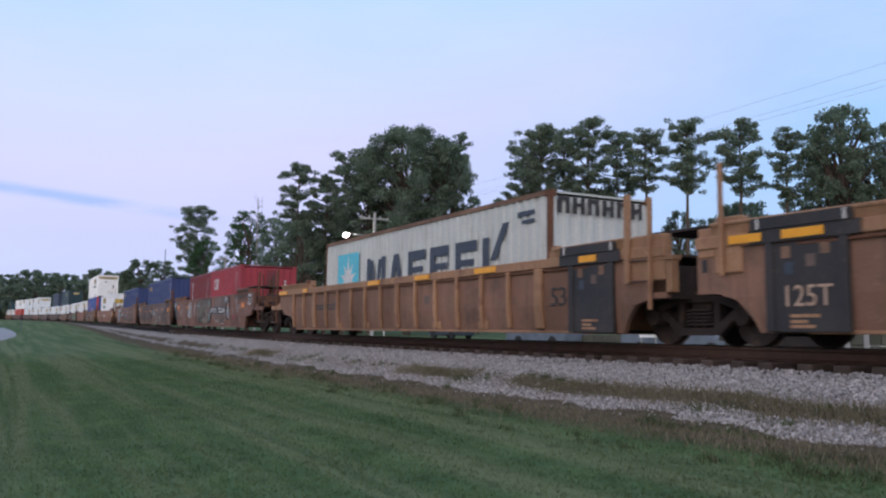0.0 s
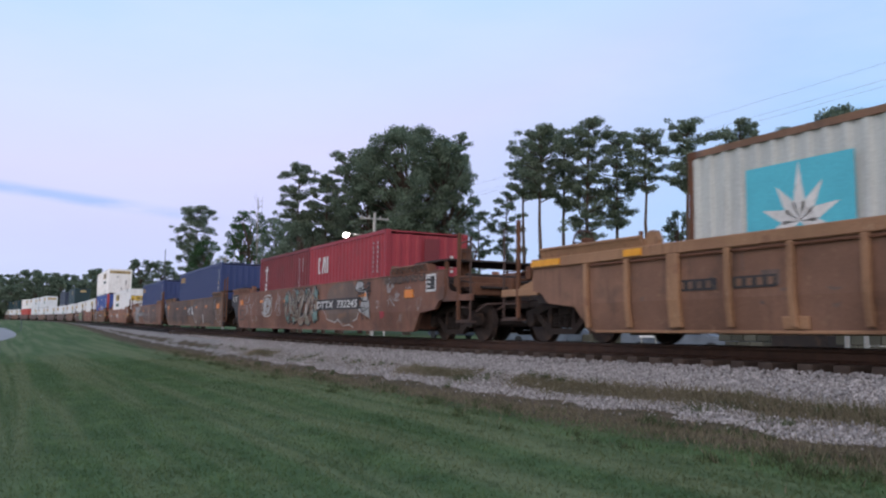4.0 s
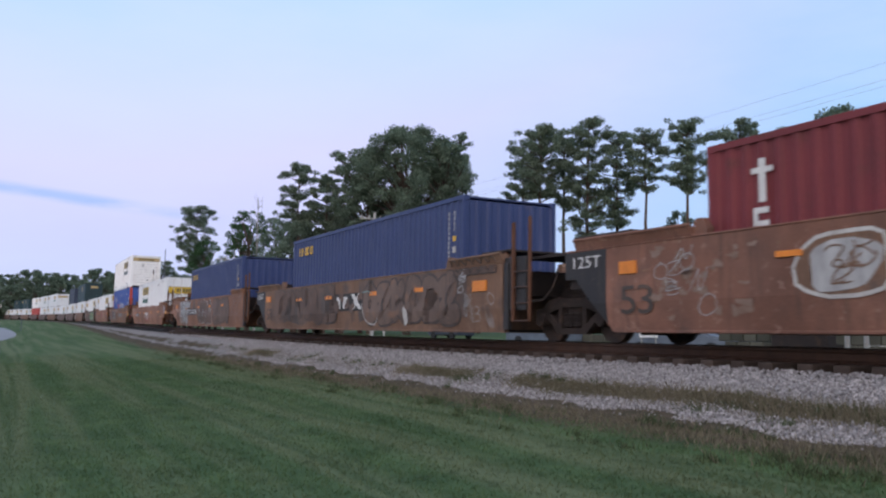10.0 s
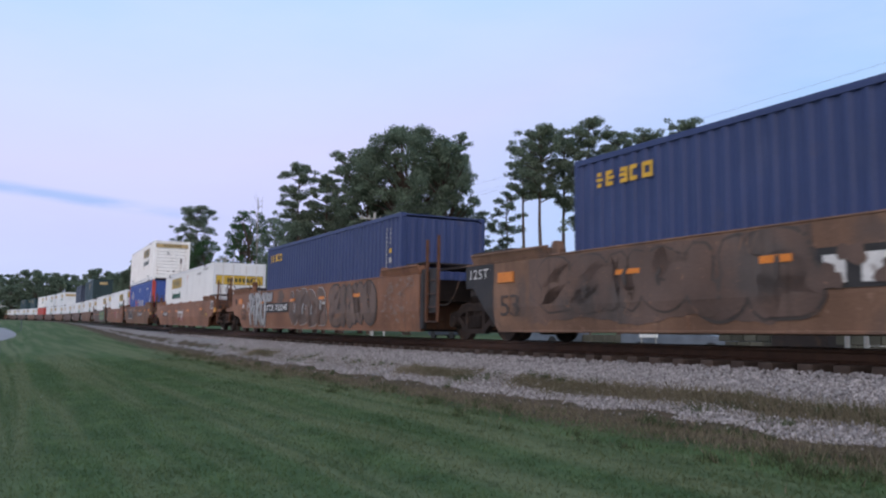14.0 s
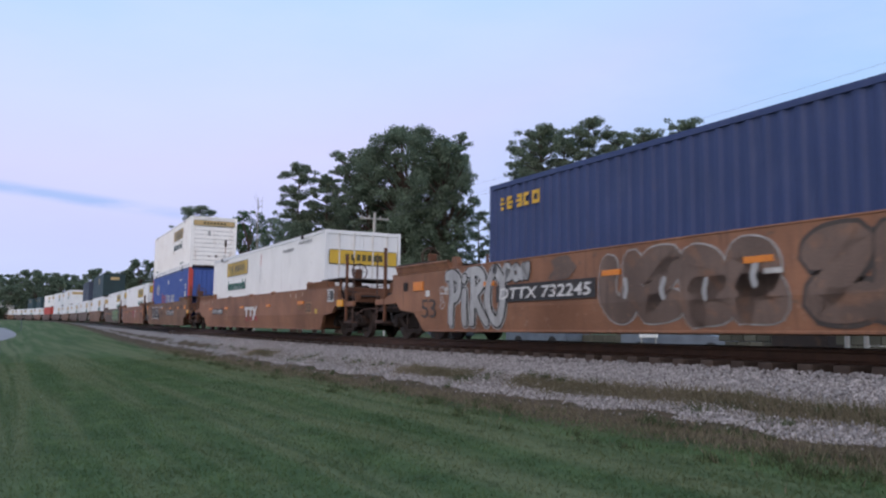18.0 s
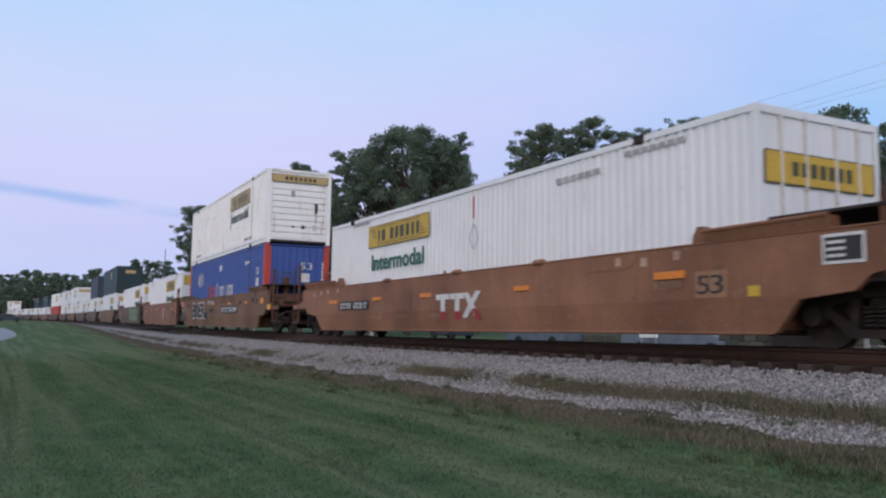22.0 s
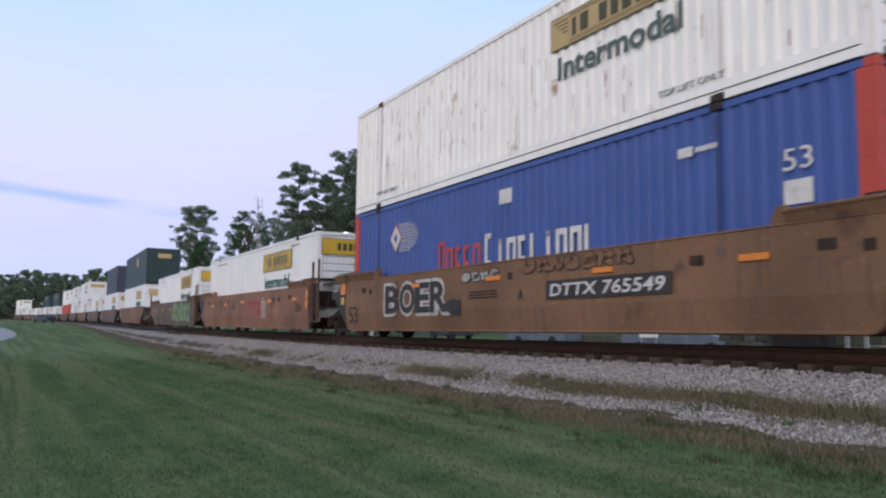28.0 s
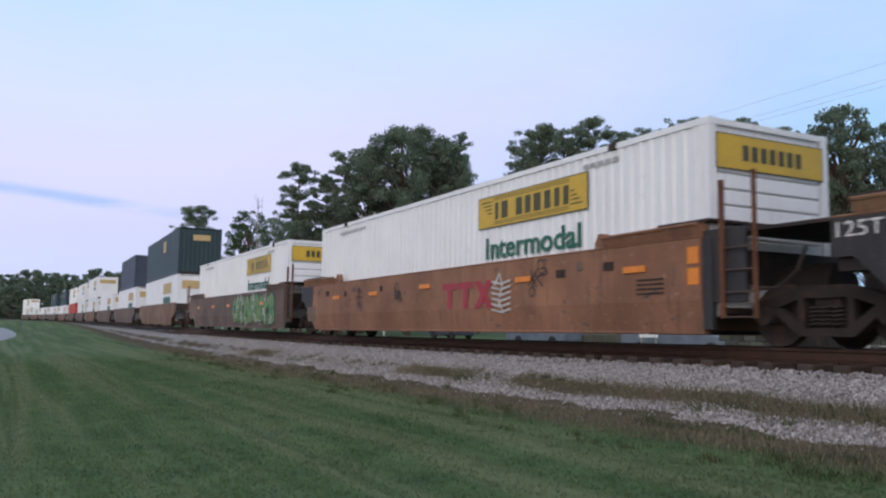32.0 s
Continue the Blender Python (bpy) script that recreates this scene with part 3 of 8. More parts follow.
def ground_material():
    m = mat("lawn_and_ballast", (0.08, 0.13, 0.066), (0.036, 0.070, 0.038), 5.5, 0.95, bump=0.8, fine=34, gloss=0.05)
    nt = m.node_tree
    N, Lk = nt.nodes, nt.links
    b = N["Principled BSDF"]
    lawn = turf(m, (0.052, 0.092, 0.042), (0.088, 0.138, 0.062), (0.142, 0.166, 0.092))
    co = N.new("ShaderNodeTexCoord")
    lane = N.new("ShaderNodeAttribute")
    lane.attribute_name = "lane"
    wob = N.new("ShaderNodeTexNoise")
    wob.inputs["Scale"].default_value, wob.inputs["Detail"].default_value, wob.inputs["Roughness"].default_value = 1.5, 8, 0.65
    along = N.new("ShaderNodeMapping")
    along.inputs["Scale"].default_value = (0.4, 1, 1)
    Lk.new(co.outputs["Object"], along.inputs[0])
    Lk.new(along.outputs[0], wob.inputs[0])
    add = N.new("ShaderNodeMath")
    add.operation = "MULTIPLY_ADD"
    add.inputs[1].default_value = 1.1
    Lk.new(wob.outputs[0], add.inputs[0])
    Lk.new(lane.outputs["Fac"], add.inputs[2])

    def band(lo, hi):
        r = N.new("ShaderNodeMapRange")
        r.inputs[1].default_value, r.inputs[2].default_value = lo, hi
        Lk.new(add.outputs[0], r.inputs[0])
        return r.outputs[0]

    def layer(below, colour, fac):
        x = N.new("ShaderNodeMix")
        x.data_type = "RGBA"
        Lk.new(fac, x.inputs["Factor"])
        Lk.new(below, x.inputs["A"])
        if isinstance(colour, tuple):
            x.inputs["B"].default_value = (*colour, 1)
        else:
            Lk.new(colour, x.inputs["B"])
        return x.outputs["Result"]
    c = lawn
    # dry brown fringe, then stones
    dn_ = N.new("ShaderNodeTexNoise")
    dn_.inputs["Scale"].default_value, dn_.inputs["Detail"].default_value, dn_.inputs["Roughness"].default_value = 7.0, 8, 0.7
    Lk.new(along.outputs[0], dn_.inputs[0])
    dry = N.new("ShaderNodeValToRGB")
    dry.color_ramp.elements[0].position, dry.color_ramp.elements[1].position = 0.32, 0.68
    dry.color_ramp.elements[0].color, dry.color_ramp.elements[1].color = (0.040, 0.042, 0.026, 1), (0.125, 0.094, 0.072, 1)
    Lk.new(dn_.outputs[0], dry.inputs[0])
    c = layer(c, dry.outputs[0], band(6.5, 7.05))
    vor = N.new("ShaderNodeTexVoronoi")
    vor.inputs["Scale"].default_value = 16
    Lk.new(co.outputs["Object"], vor.inputs["Vector"])
    stone = N.new("ShaderNodeValToRGB")
    stone.color_ramp.elements[0].color, stone.color_ramp.elements[1].color = (0.33, 0.312, 0.306, 1), (0.20, 0.188, 0.184, 1)
    stone.color_ramp.elements[1].position = 0.75
    Lk.new(vor.outputs["Distance"], stone.inputs[0])
    c = layer(c, stone.outputs[0], band(7.70, 7.88))
    # a weedy strip splits the foot of the bank from the main bank
    weedy = N.new("ShaderNodeTexNoise")
    weedy.inputs["Scale"].default_value, weedy.inputs["Detail"].default_value = 0.55, 4
    Lk.new(along.outputs[0], weedy.inputs[0])
    wr = N.new("ShaderNodeMapRange")
    wr.inputs[1].default_value, wr.inputs[2].default_value = 0.36, 0.44
    Lk.new(weedy.outputs[0], wr.inputs[0])
    up, dn = band(7.92, 8.05), band(8.5, 8.3)
    mu = N.new("ShaderNodeMath")
    mu.operation = "MULTIPLY"
    Lk.new(up, mu.inputs[0])
    Lk.new(dn, mu.inputs[1])
    mv = N.new("ShaderNodeMath")
    mv.operation = "MULTIPLY"
    Lk.new(mu.outputs[0], mv.inputs[0])
    Lk.new(wr.outputs[0], mv.inputs[1])
    c = layer(c, dry.outputs[0], mv.outputs[0])
    # far side of the line: grass again
    c = layer(c, lawn, band(13.6, 14.2))
    Lk.new(c, b.inputs["Base Color"])
    return m


def make_ground():
    xs = [-900, -700, -550, -450] + list(range(-400, -60, 6)) + [x * 1.0 for x in range(-60, 14)] + [16, 22, 32, 50, 90, 200, 500]
    ys = [-500, -200, -90, -40, -20, -12, -8, -5, -3, -1.5] + [0.4 * k for k in range(0, 16)] + [6.2 + 0.14 * k for k in range(0, 19)] + \
        [9.2, 10.2, 11.2, 11.7, 12.1, 12.8, 13.6, 15, 18, 22, 28, 36, 50, 70, 100, 150, 250, 400, 700]
    bm = bmesh.new()
    lay = bm.verts.layers.float.new("lane")
    grid = []
    for x in xs:
        row = []
        for y in ys:
            yy = y + (bend(x) if -60 < y < 120 else 0)
            rough = lump(x, y) if y < 6.9 else 0.015 * noise.noise(Vector((x * 1.7, y * 3.1, 4)))
            v = bm.verts.new((x, yy, H + bank(x, y) + climb(max(x, -700)) + rough))
            v[lay] = y
            row.append(v)
        grid.append(row)
    for a, b in zip(grid, grid[1:]):
        for k in range(len(ys) - 1):
            bm.faces.new((a[k], b[k], b[k + 1], a[k + 1])).smooth = True
    g = part("ground", bm, ground_material(), None)
    tagged(g, "mown lawn with mowing stripes beside a bank of pale ballast", "ground", kind="structure")
    return g


make_ground()


def make_road():
    """The pale road that swings past the lawn far off."""
    bm = bmesh.new()
    rows = []
    for k in range(41):
        x = -56 - 2.2 * k
        edge = 1.35 - 1.35 * ((x + 84) / (19 if x > -84 else 28)) ** 2
        rows.append([bm.verts.new((x, y, ground_z(x, y) + 0.03)) for y in (edge, (edge - 60) / 2, -60)])
    for a, b in zip(rows, rows[1:]):
        for k in range(2):
            bm.faces.new((a[k], a[k + 1], b[k + 1], b[k]))
    bmesh.ops.recalc_face_normals(bm, faces=list(bm.faces))
    tagged(part("road", bm, M["asphalt"], None), "pale grey paved road bending past the lawn", "road", kind="structure")


make_road()


# ---- track ----
def make_track():
    tr = empty("railway_track", "single railway track of rusty rails on dark timber sleepers", "railway track")
    prof = ((-0.07, -0.18), (0.07, -0.18), (0.07, -0.165), (0.012, -0.14), (0.012, -0.05), (0.036, -0.035), (0.036, 0), (-0.036, 0), (-0.036, -0.035), (-0.012, -0.05), (-0.012, -0.14), (-0.07, -0.165))
    xs = list(range(-420, -60, 5)) + list(range(-60, 61, 5))
    for side in (-1, 1):
        for name, material, pts in (("rail", M["rail"], prof), ("rail_head", M["railtop"], ((-0.034, 0.0), (0.034, 0.0), (0.03, 0.005), (-0.03, 0.005)))):
            bm = bmesh.new()
            rings = [[bm.verts.new((x, YC + bend(x) + side * 0.752 + a, RAIL + climb(x) + z - 0.004)) for a, z in pts] for x in xs]
            n = len(pts)
            for a, b in zip(rings, rings[1:]):
                for k in range(n):
                    bm.faces.new((a[k], b[k], b[(k + 1) % n], a[(k + 1) % n]))
            bmesh.ops.recalc_face_normals(bm, faces=list(bm.faces))
            part(name, bm, material, tr)
    me = None
    for k in range(110):
        x = 3.0 - 0.53 * k
        m = on_track(x) @ pose(0, random.uniform(-0.05, 0.05), -0.27, 0, 0, random.uniform(-1.2, 1.2))
        if me is None:
            ob = part("sleeper", boxes((-0.115, 0.115, -1.40, 1.40, -0.09, 0.085), bevel=0.012), M["wood"], tr, m=m)
            me = ob.data
        else:
            ob = new("sleeper", me)
            ob.parent, ob.matrix_basis = tr, m
        for side in (-1, 1):
            pl = new("tie_plate", tie_plate_mesh())
            pl.parent, pl.matrix_basis = tr, m @ pose(0, side * 0.752, 0.086)


PLATE = []


def tie_plate_mesh():
    if not PLATE:
        bm = boxes((-0.1, 0.1, -0.17, 0.17, 0, 0.014))
        me = bpy.data.meshes.new("tie_plate")
        bm.to_mesh(me)
        bm.free()
        me.materials.append(M["rail"])
        PLATE.append(me)
    return PLATE[0]


make_track()


# ---- trees ----
def leaf_cloud(clumps, rng, n, size, flat):
    """Many small bent leaves or sprays round the clump centres."""
    V, F = [], []
    for c, r in clumps:
        cnt = int(n * (r ** 2) * rng.uniform(0.8, 1.2))
        d = rng.normal(size=(cnt, 3))
        d /= np.linalg.norm(d, axis=1)[:, None]
        p = np.array(c) + d * (r * rng.uniform(0.25, 1.05, (cnt, 1)) ** 0.7) * np.array((1, 1, flat))
        a = rng.normal(size=(cnt, 3))
        a /= np.linalg.norm(a, axis=1)[:, None]
        b = np.cross(a, rng.normal(size=(cnt, 3)))
        b /= np.linalg.norm(b, axis=1)[:, None] + 1e-9
        nn = np.cross(a, b)
        s = size * rng.uniform(0.55, 1.35, (cnt, 1))
        base = len(V) * 4
        quad = np.stack([p - a * s, p - b * s * 0.5 + nn * s * 0.22, p + a * s * 1.1, p + b * s * 0.55 + nn * s * 0.18], 1)
        V.append(quad.reshape(-1, 3))
    V = np.concatenate(V)
    F = np.arange(len(V)).reshape(-1, 4)
    return V, F


def quad_mesh(name, V, F):
    """A mesh of quads from arrays."""
    me = bpy.data.meshes.new(name)
    me.vertices.add(len(V))
    me.vertices.foreach_set("co", V.astype(np.float32).ravel())
    me.loops.add(4 * len(F))
    me.loops.foreach_set("vertex_index", F.astype(np.int32).ravel())
    me.polygons.add(len(F))
    me.polygons.foreach_set("loop_start", np.arange(0, 4 * len(F), 4, dtype=np.int32))
    me.update(calc_edges=True)
    return me


def tree(kind, x, y, height, crown_w, crown_base, seed, label, name="pine_tree", dense=1.0, grain=1.0, group="line of trees", lean=0.0, mat_name=None):
    rng = np.random.default_rng(seed)
    rnd = random.Random(seed)
    z0 = ground_z(x, y) - 0.1
    t = empty(name, label, "tree", group, pose(x, y, z0))
    top = height
    r0 = max(0.14, 0.014 * height) if kind == "pine" else 0.022 * height
    bm = bmesh.new()
    axis = []
    steps = 7
    for k in range(steps + 1):
        f = k / steps
        axis.append(Vector((lean * f * f * height + 0.12 * rnd.uniform(-1, 1) * (k > 0), 0.12 * rnd.uniform(-1, 1) * (k > 0), f * top * (0.95 if kind == "pine" else 0.75))))
    tube(bm, axis, [r0 * (1 - 0.85 * k / steps) for k in range(steps + 1)], 7)
    clumps = []
    base = crown_base * height
    n = int(120 * dense)
    if kind == "pine":
        # limbs that carry flat tufts, the outer ones longer about the middle of the crown
        limbs = int(15 * dense)
        for k in range(limbs):
            f = min(1.0, (k + rnd.uniform(0.1, 0.9)) / limbs)
            zc = base + (height - base) * f
            env = 0.5 * crown_w * math.sqrt(max(0.10, 1 - ((f - 0.48) / 0.60) ** 2))
            rad, ang = env * rnd.uniform(0.55, 1.0), k * 2.4 + rnd.uniform(-0.5, 0.5)
            s = min(zc - 0.35 * rad, 0.93 * top)
            p0 = Vector((lean * (s / height) ** 2 * height, 0, s))
            tip = Vector((lean * (zc / height) ** 2 * height + rad * math.cos(ang), rad * math.sin(ang), min(zc, height - 0.3)))
            tube(bm, [p0, p0.lerp(tip, 0.55) + Vector((0, 0, -0.06 * rad)), tip], [r0 * 0.28, r0 * 0.17, r0 * 0.06], 4)
            for q in range(8):
                along = rnd.uniform(0.35, 1.05)
                r = rnd.uniform(0.045, 0.085) * crown_w + 0.12
                off = Vector((rnd.gauss(0, 1), rnd.gauss(0, 1), 0.45 * rnd.gauss(0, 1))) * 0.075 * crown_w
                c = p0.lerp(tip, along) + off + Vector((0, 0, 0.05 * crown_w))
                c.z = min(c.z, height - 0.5 * r)
                clumps.append((c, r))
    else:
        for k in range(n):
            f = (k + 0.5) / n
            zc = base + (height - base) * f
            env = 0.5 * crown_w * max(0.14, 1 - abs((f - 0.32) / 0.70) ** 2.6) ** 0.5
            rad = env * math.sqrt(rnd.uniform(0.15, 1.0))
            r = rnd.uniform(0.03, 0.09) * crown_w + 0.12
            ang = rnd.uniform(0, 6.283)
            ax = lean * (zc / height) ** 2 * height
            c = Vector((ax + rad * math.cos(ang), rad * math.sin(ang), min(zc, height - 0.55 * r)))
            clumps.append((c, r))
            if k % 3 == 0:
                s = min(zc * 0.75, 0.7 * top)
                p0 = Vector((lean * (s / height) ** 2 * height, 0, s))
                tube(bm, [p0, (p0 + c) / 2 + Vector((0, 0, 0.15 * rad)), c], [r0 * 0.3, r0 * 0.2, r0 * 0.07], 4)
    part("trunk", bm, M["bark"], t)
    leaf = (0.105 if kind == "pine" else 0.14) * grain
    V, F = leaf_cloud(clumps, rng, (360 if kind == "pine" else 230) / grain ** 1.5, leaf, 0.62 if kind == "pine" else 0.8)
    me = quad_mesh("crown", V, F)
    me.materials.append(M[mat_name or ("pine" if kind == "pine" else "oak")])
    cr = new("crown", me)
    cr.parent = t
    return t


def view_tree(kind, px, py, w_px, depth, crown_py, seed, label, **kw):
    """A tree whose top, width and crown base are given as seen from the camera's stand."""
    x, y = at(px, depth)
    hor = 580.6 + 0.01256 * px
    topz = H + (hor - py) / 1468.45 * depth
    basez = H + (hor - crown_py) / 1468.45 * depth
    g = ground_z(x, y)
    hgt = topz - g
    return tree(kind, x, y, hgt, w_px / 1468.45 * depth, max(0.05, (basez - g) / hgt), seed, label, **kw)


PINE = "tall loblolly pine with bare trunk and dark tufted crown"
OAK = "broad dark green oak with dense rounded crown"
view_tree("pine", 345, 363, 80, 135, 490, 1, "pine standing alone with a ragged leaning crown", dense=2.0)
view_tree("oak", 365, 425, 75, 132, 560, 2, "small green tree at the foot of a pine", name="deciduous_tree", mat_name="bright")
view_tree("oak", 440, 372, 95, 115, 560, 3, "bright green young tree with feathery crown", name="deciduous_tree", mat_name="bright")
view_tree("oak", 490, 385, 80, 112, 560, 4, "leafy green tree before taller pines", name="deciduous_tree")
view_tree("pine", 525, 288, 85, 95, 400, 5, PINE, dense=1.3)
view_tree("oak", 535, 392, 90, 92, 560, 6, "leafy green tree under a pine", name="deciduous_tree")
view_tree("pine", 608, 263, 85, 92, 420, 7, PINE, dense=1.4)
view_tree("oak", 600, 360, 110, 95, 570, 8, "dark leafy tree in a row of trees", name="deciduous_tree")
view_tree("oak", 722, 224, 214, 88, 470, 9, OAK, name="oak_tree", dense=2.6)
view_tree("oak", 658, 258, 145, 90, 520, 10, OAK, name="oak_tree", dense=1.9)
view_tree("oak", 788, 250, 128, 86, 520, 11, OAK, name="oak_tree", dense=2.0)
view_tree("oak", 560, 372, 150, 97, 560, 60, "dark leafy tree in a row of trees", name="deciduous_tree", dense=1.5)
view_tree("oak", 520, 400, 120, 100, 565, 61, "dark leafy tree in a row of trees", name="deciduous_tree", dense=1.4)
view_tree("oak", 640, 380, 140, 96, 570, 62, "dark leafy tree in a row of trees", name="deciduous_tree", dense=1.4)
view_tree("oak", 425, 395, 70, 118, 560, 63, "bright green young tree with feathery crown", name="deciduous_tree", mat_name="bright", dense=1.2)
view_tree("pine", 575, 305, 70, 94, 430, 64, PINE, dense=1.5)
view_tree("oak", 1255, 385, 90, 82, 560, 67, "low green tree behind the line", name="deciduous_tree")
view_tree("oak", 1480, 225, 130, 71, 420, 68, OAK, name="oak_tree", dense=1.0)
view_tree("pine", 806, 232, 70, 96, 330, 12, PINE)
view_tree("oak", 770, 430, 150, 84, 580, 13, "low leafy undergrowth tree", name="deciduous_tree")
view_tree("pine", 898, 335, 70, 98, 470, 14, "small pine between taller trees", dense=1.2)
view_tree("pine", 848, 370, 60, 95, 500, 15, "small pine between taller trees")
view_tree("pine", 958, 219, 112, 78, 345, 16, PINE, dense=1.5)
view_tree("pine", 1000, 228, 90, 80, 370, 17, PINE, dense=1.3)
view_tree("pine", 928, 250, 85, 81, 350, 21, PINE, dense=1.2)
view_tree("pine", 1042, 200, 108, 77, 425, 18, PINE, dense=1.9)
view_tree("pine", 1096, 226, 104, 79, 400, 19, PINE, dense=1.7)
view_tree("pine", 1146, 222, 80, 76, 335, 20, PINE, dense=1.3)
view_tree("pine", 1220, 207, 100, 74, 338, 22, "twin-stemmed pine with a dark rounded crown", dense=1.5)
view_tree("oak", 1205, 372, 55, 80, 470, 23, "low green tree behind the line", name="deciduous_tree")
view_tree("pine", 1316, 208, 106, 73, 338, 24, PINE, dense=1.35)
view_tree("pine", 1400, 220, 80, 72, 350, 25, PINE, dense=1.3)
view_tree("oak", 1500, 182, 140, 70, 400, 26, OAK, name="oak_tree", dense=1.5)
view_tree("pine", 1455, 215, 60, 74, 330, 27, PINE)
view_tree("oak", 1575, 215, 150, 70, 420, 28, OAK, name="oak_tree", dense=1.3)
view_tree("oak", 1300, 358, 120, 82, 560, 73, "low green tree behind the line", name="deciduous_tree", dense=1.3)
view_tree("oak", 1335, 355, 110, 84, 560, 29, "low green tree behind the line", name="deciduous_tree")
view_tree("oak", 1420, 335, 120, 86, 560, 30, "low green tree behind the line", name="deciduous_tree")
view_tree("oak", 1540, 330, 130, 84, 560, 31, "low green tree behind the line", name="deciduous_tree")
for k, (px, py, w) in enumerate(((250, 460, 75), (288, 462, 65), (322, 486, 60), (222, 478, 60), (300, 500, 80), (240, 505, 80))):
    view_tree("oak", px, py, w, 190, 575, 40 + k, "dark broad tree beyond the field", name="deciduous_tree", group="far trees", dense=1.3, grain=1.8)
for k in range(22):
    px = -60 + 14 * k
    py = (478, 476, 490, 484, 488, 486, 500, 492)[k % 8] + (6 if k % 3 == 0 else 0)
    view_tree("oak", px, py + (14 if px < -5 else 0), 62, 300 + 30 * (k % 3), 575, 50 + k, "dark distant tree of a wood", name="deciduous_tree", group="far trees", dense=1.0, grain=2.6)
# a bare dead top between the leafy trees, and a thin mast
def dead_tree():
    x, y = at(453, 112)
    rnd = random.Random(5)
    h = H + (585 - 345) / 1468 * 112 - ground_z(x, y)
    t = empty("dead_tree", "bare dead tree with thin upright twigs", "tree", "line of trees", pose(x, y, ground_z(x, y) - 0.1))
    bm = tube(bmesh.new(), [(0, 0, 0), (0.1, 0, h * 0.6), (0, 0, h)], [0.16, 0.1, 0.03], 6)
    for k in range(16):
        z = h * rnd.uniform(0.7, 0.97)
        a = rnd.uniform(0, 6.28)
        tube(bm, [(0, 0, z), (0.5 * math.cos(a), 0.5 * math.sin(a), z + 0.5), (0.7 * math.cos(a), 0.7 * math.sin(a), z + 1.1)], [0.04, 0.025, 0.01], 4)
    part("trunk", bm, M["pole"], t)


dead_tree()
x, y = at(291, 130)
mast = empty("radio_mast", "thin dark mast above the trees", "mast", m=pose(x, y, ground_z(x, y)))
part("pole", tube(bmesh.new(), [(0, 0, -0.2), (0, 0, 12.5)], [0.12, 0.06], 6), M["wire"], mast)


# ---- poles, wires and street lamp ----
def utility_pole(x, y, top, group="power line"):
    z = ground_z(x, y)
    p = empty("utility_pole", "weathered grey timber utility pole with crossarm and insulators", "utility pole", group, pose(x, y, z, 0, 0.8, 0))
    h = top - z
    part("pole", tube(bmesh.new(), [(0, 0, -0.3), (0, 0, h * 0.5), (0, 0, h)], [0.17, 0.145, 0.11], 10), M["pole"], p)
    part("crossarm", boxes((-0.06, 0.06, -1.2, 1.2, h - 0.55, h - 0.42), bevel=0.01), M["pole"], p)
    for yy in (-1.1, -0.45, 0.45, 1.1):
        part("insulator", tube(bmesh.new(), [(0, yy, h - 0.42), (0, yy, h - 0.34), (0, yy, h - 0.26)], [0.03, 0.06, 0.035], 8), M["gwhite"], p)
    return p


POLES = [(-9.0, 25.2), (-59.0, 25.2), (-110.0, 25.8)]
for x, y in POLES:
    utility_pole(x, y, H + 8.95 + climb(x))


def wire(name, a, b, sag, label):
    a, b = Vector(a), Vector(b)
    pts = [a.lerp(b, k / 16) - Vector((0, 0, sag * 4 * (k / 16) * (1 - k / 16))) for k in range(17)]
    tagged(part(name, tube(bmesh.new(), pts, 0.0045, 4), M["wire"], None), label, "wire", "wires of the power line")


for (xa, ya), (xb, yb) in (((16, 25.2), POLES[0]), (POLES[0], POLES[1]), (POLES[1], POLES[2])):
    for dy in (-1.1, 0.45, 1.1):
        wire("power_line", (xa, ya + dy, H + 8.72 + climb(xa)), (xb, yb + dy, H + 8.72 + climb(xb)), 0.25, "thin dark power wire strung between poles")


def street_lamp():
    x, y = POLES[1]
    z = H + 7.0 + climb(x)
    s = empty("street_lamp", "lit street lamp on a bracket arm fixed to a pole", "street lamp", m=pose(x, y - 0.1, z))
    part("arm", tube(bmesh.new(), [(0, -0.02, -0.1), (0, -0.7, 0.12), (0, -1.9, 0.2)], 0.035, 8), M["pole"], s, "grey metal bracket arm")
    part("housing", boxes((-0.14, 0.14, -2.45, -1.85, 0.16, 0.30), bevel=0.04), M["pole"], s, "grey lamp housing")
    bm = bmesh.new()
    bmesh.ops.create_uvsphere(bm, u_segments=12, v_segments=8, radius=0.2, matrix=pose(0, -2.2, 0.08))
    part("globe", bm, M["lamp"], s, "bright glowing lamp bowl")


street_lamp()
li = new("street_lamp_light", bpy.data.lights.new("street_lamp_light", "POINT"))
li.data.energy, li.data.shadow_soft_size, li.data.color = 250, 0.2, (1.0, 0.96, 0.88)
li.location = (POLES[1][0], POLES[1][1] - 2.3, H + 6.7)
# ---- the train ----
MOVING = []         # (thing, its middle at 16 s)
ROLLING = []        # (wheelset, its x on the truck)
TOP = 1.54           # top of the side walls above the rails
TAN_TOP = 1.335      # the same on the ribbed cars, under their deep chord
LOW_TOP = 1.425      # the same on the clean orange-brown car
SHARED = {}


def shared(name, build, material):
    """One mesh for all alike parts."""
    if name not in SHARED:
        me = bpy.data.meshes.new(name)
        bm = build()
        bm.to_mesh(me)
        bm.free()
        me.materials.append(material)
        SHARED[name] = me
    return SHARED[name]


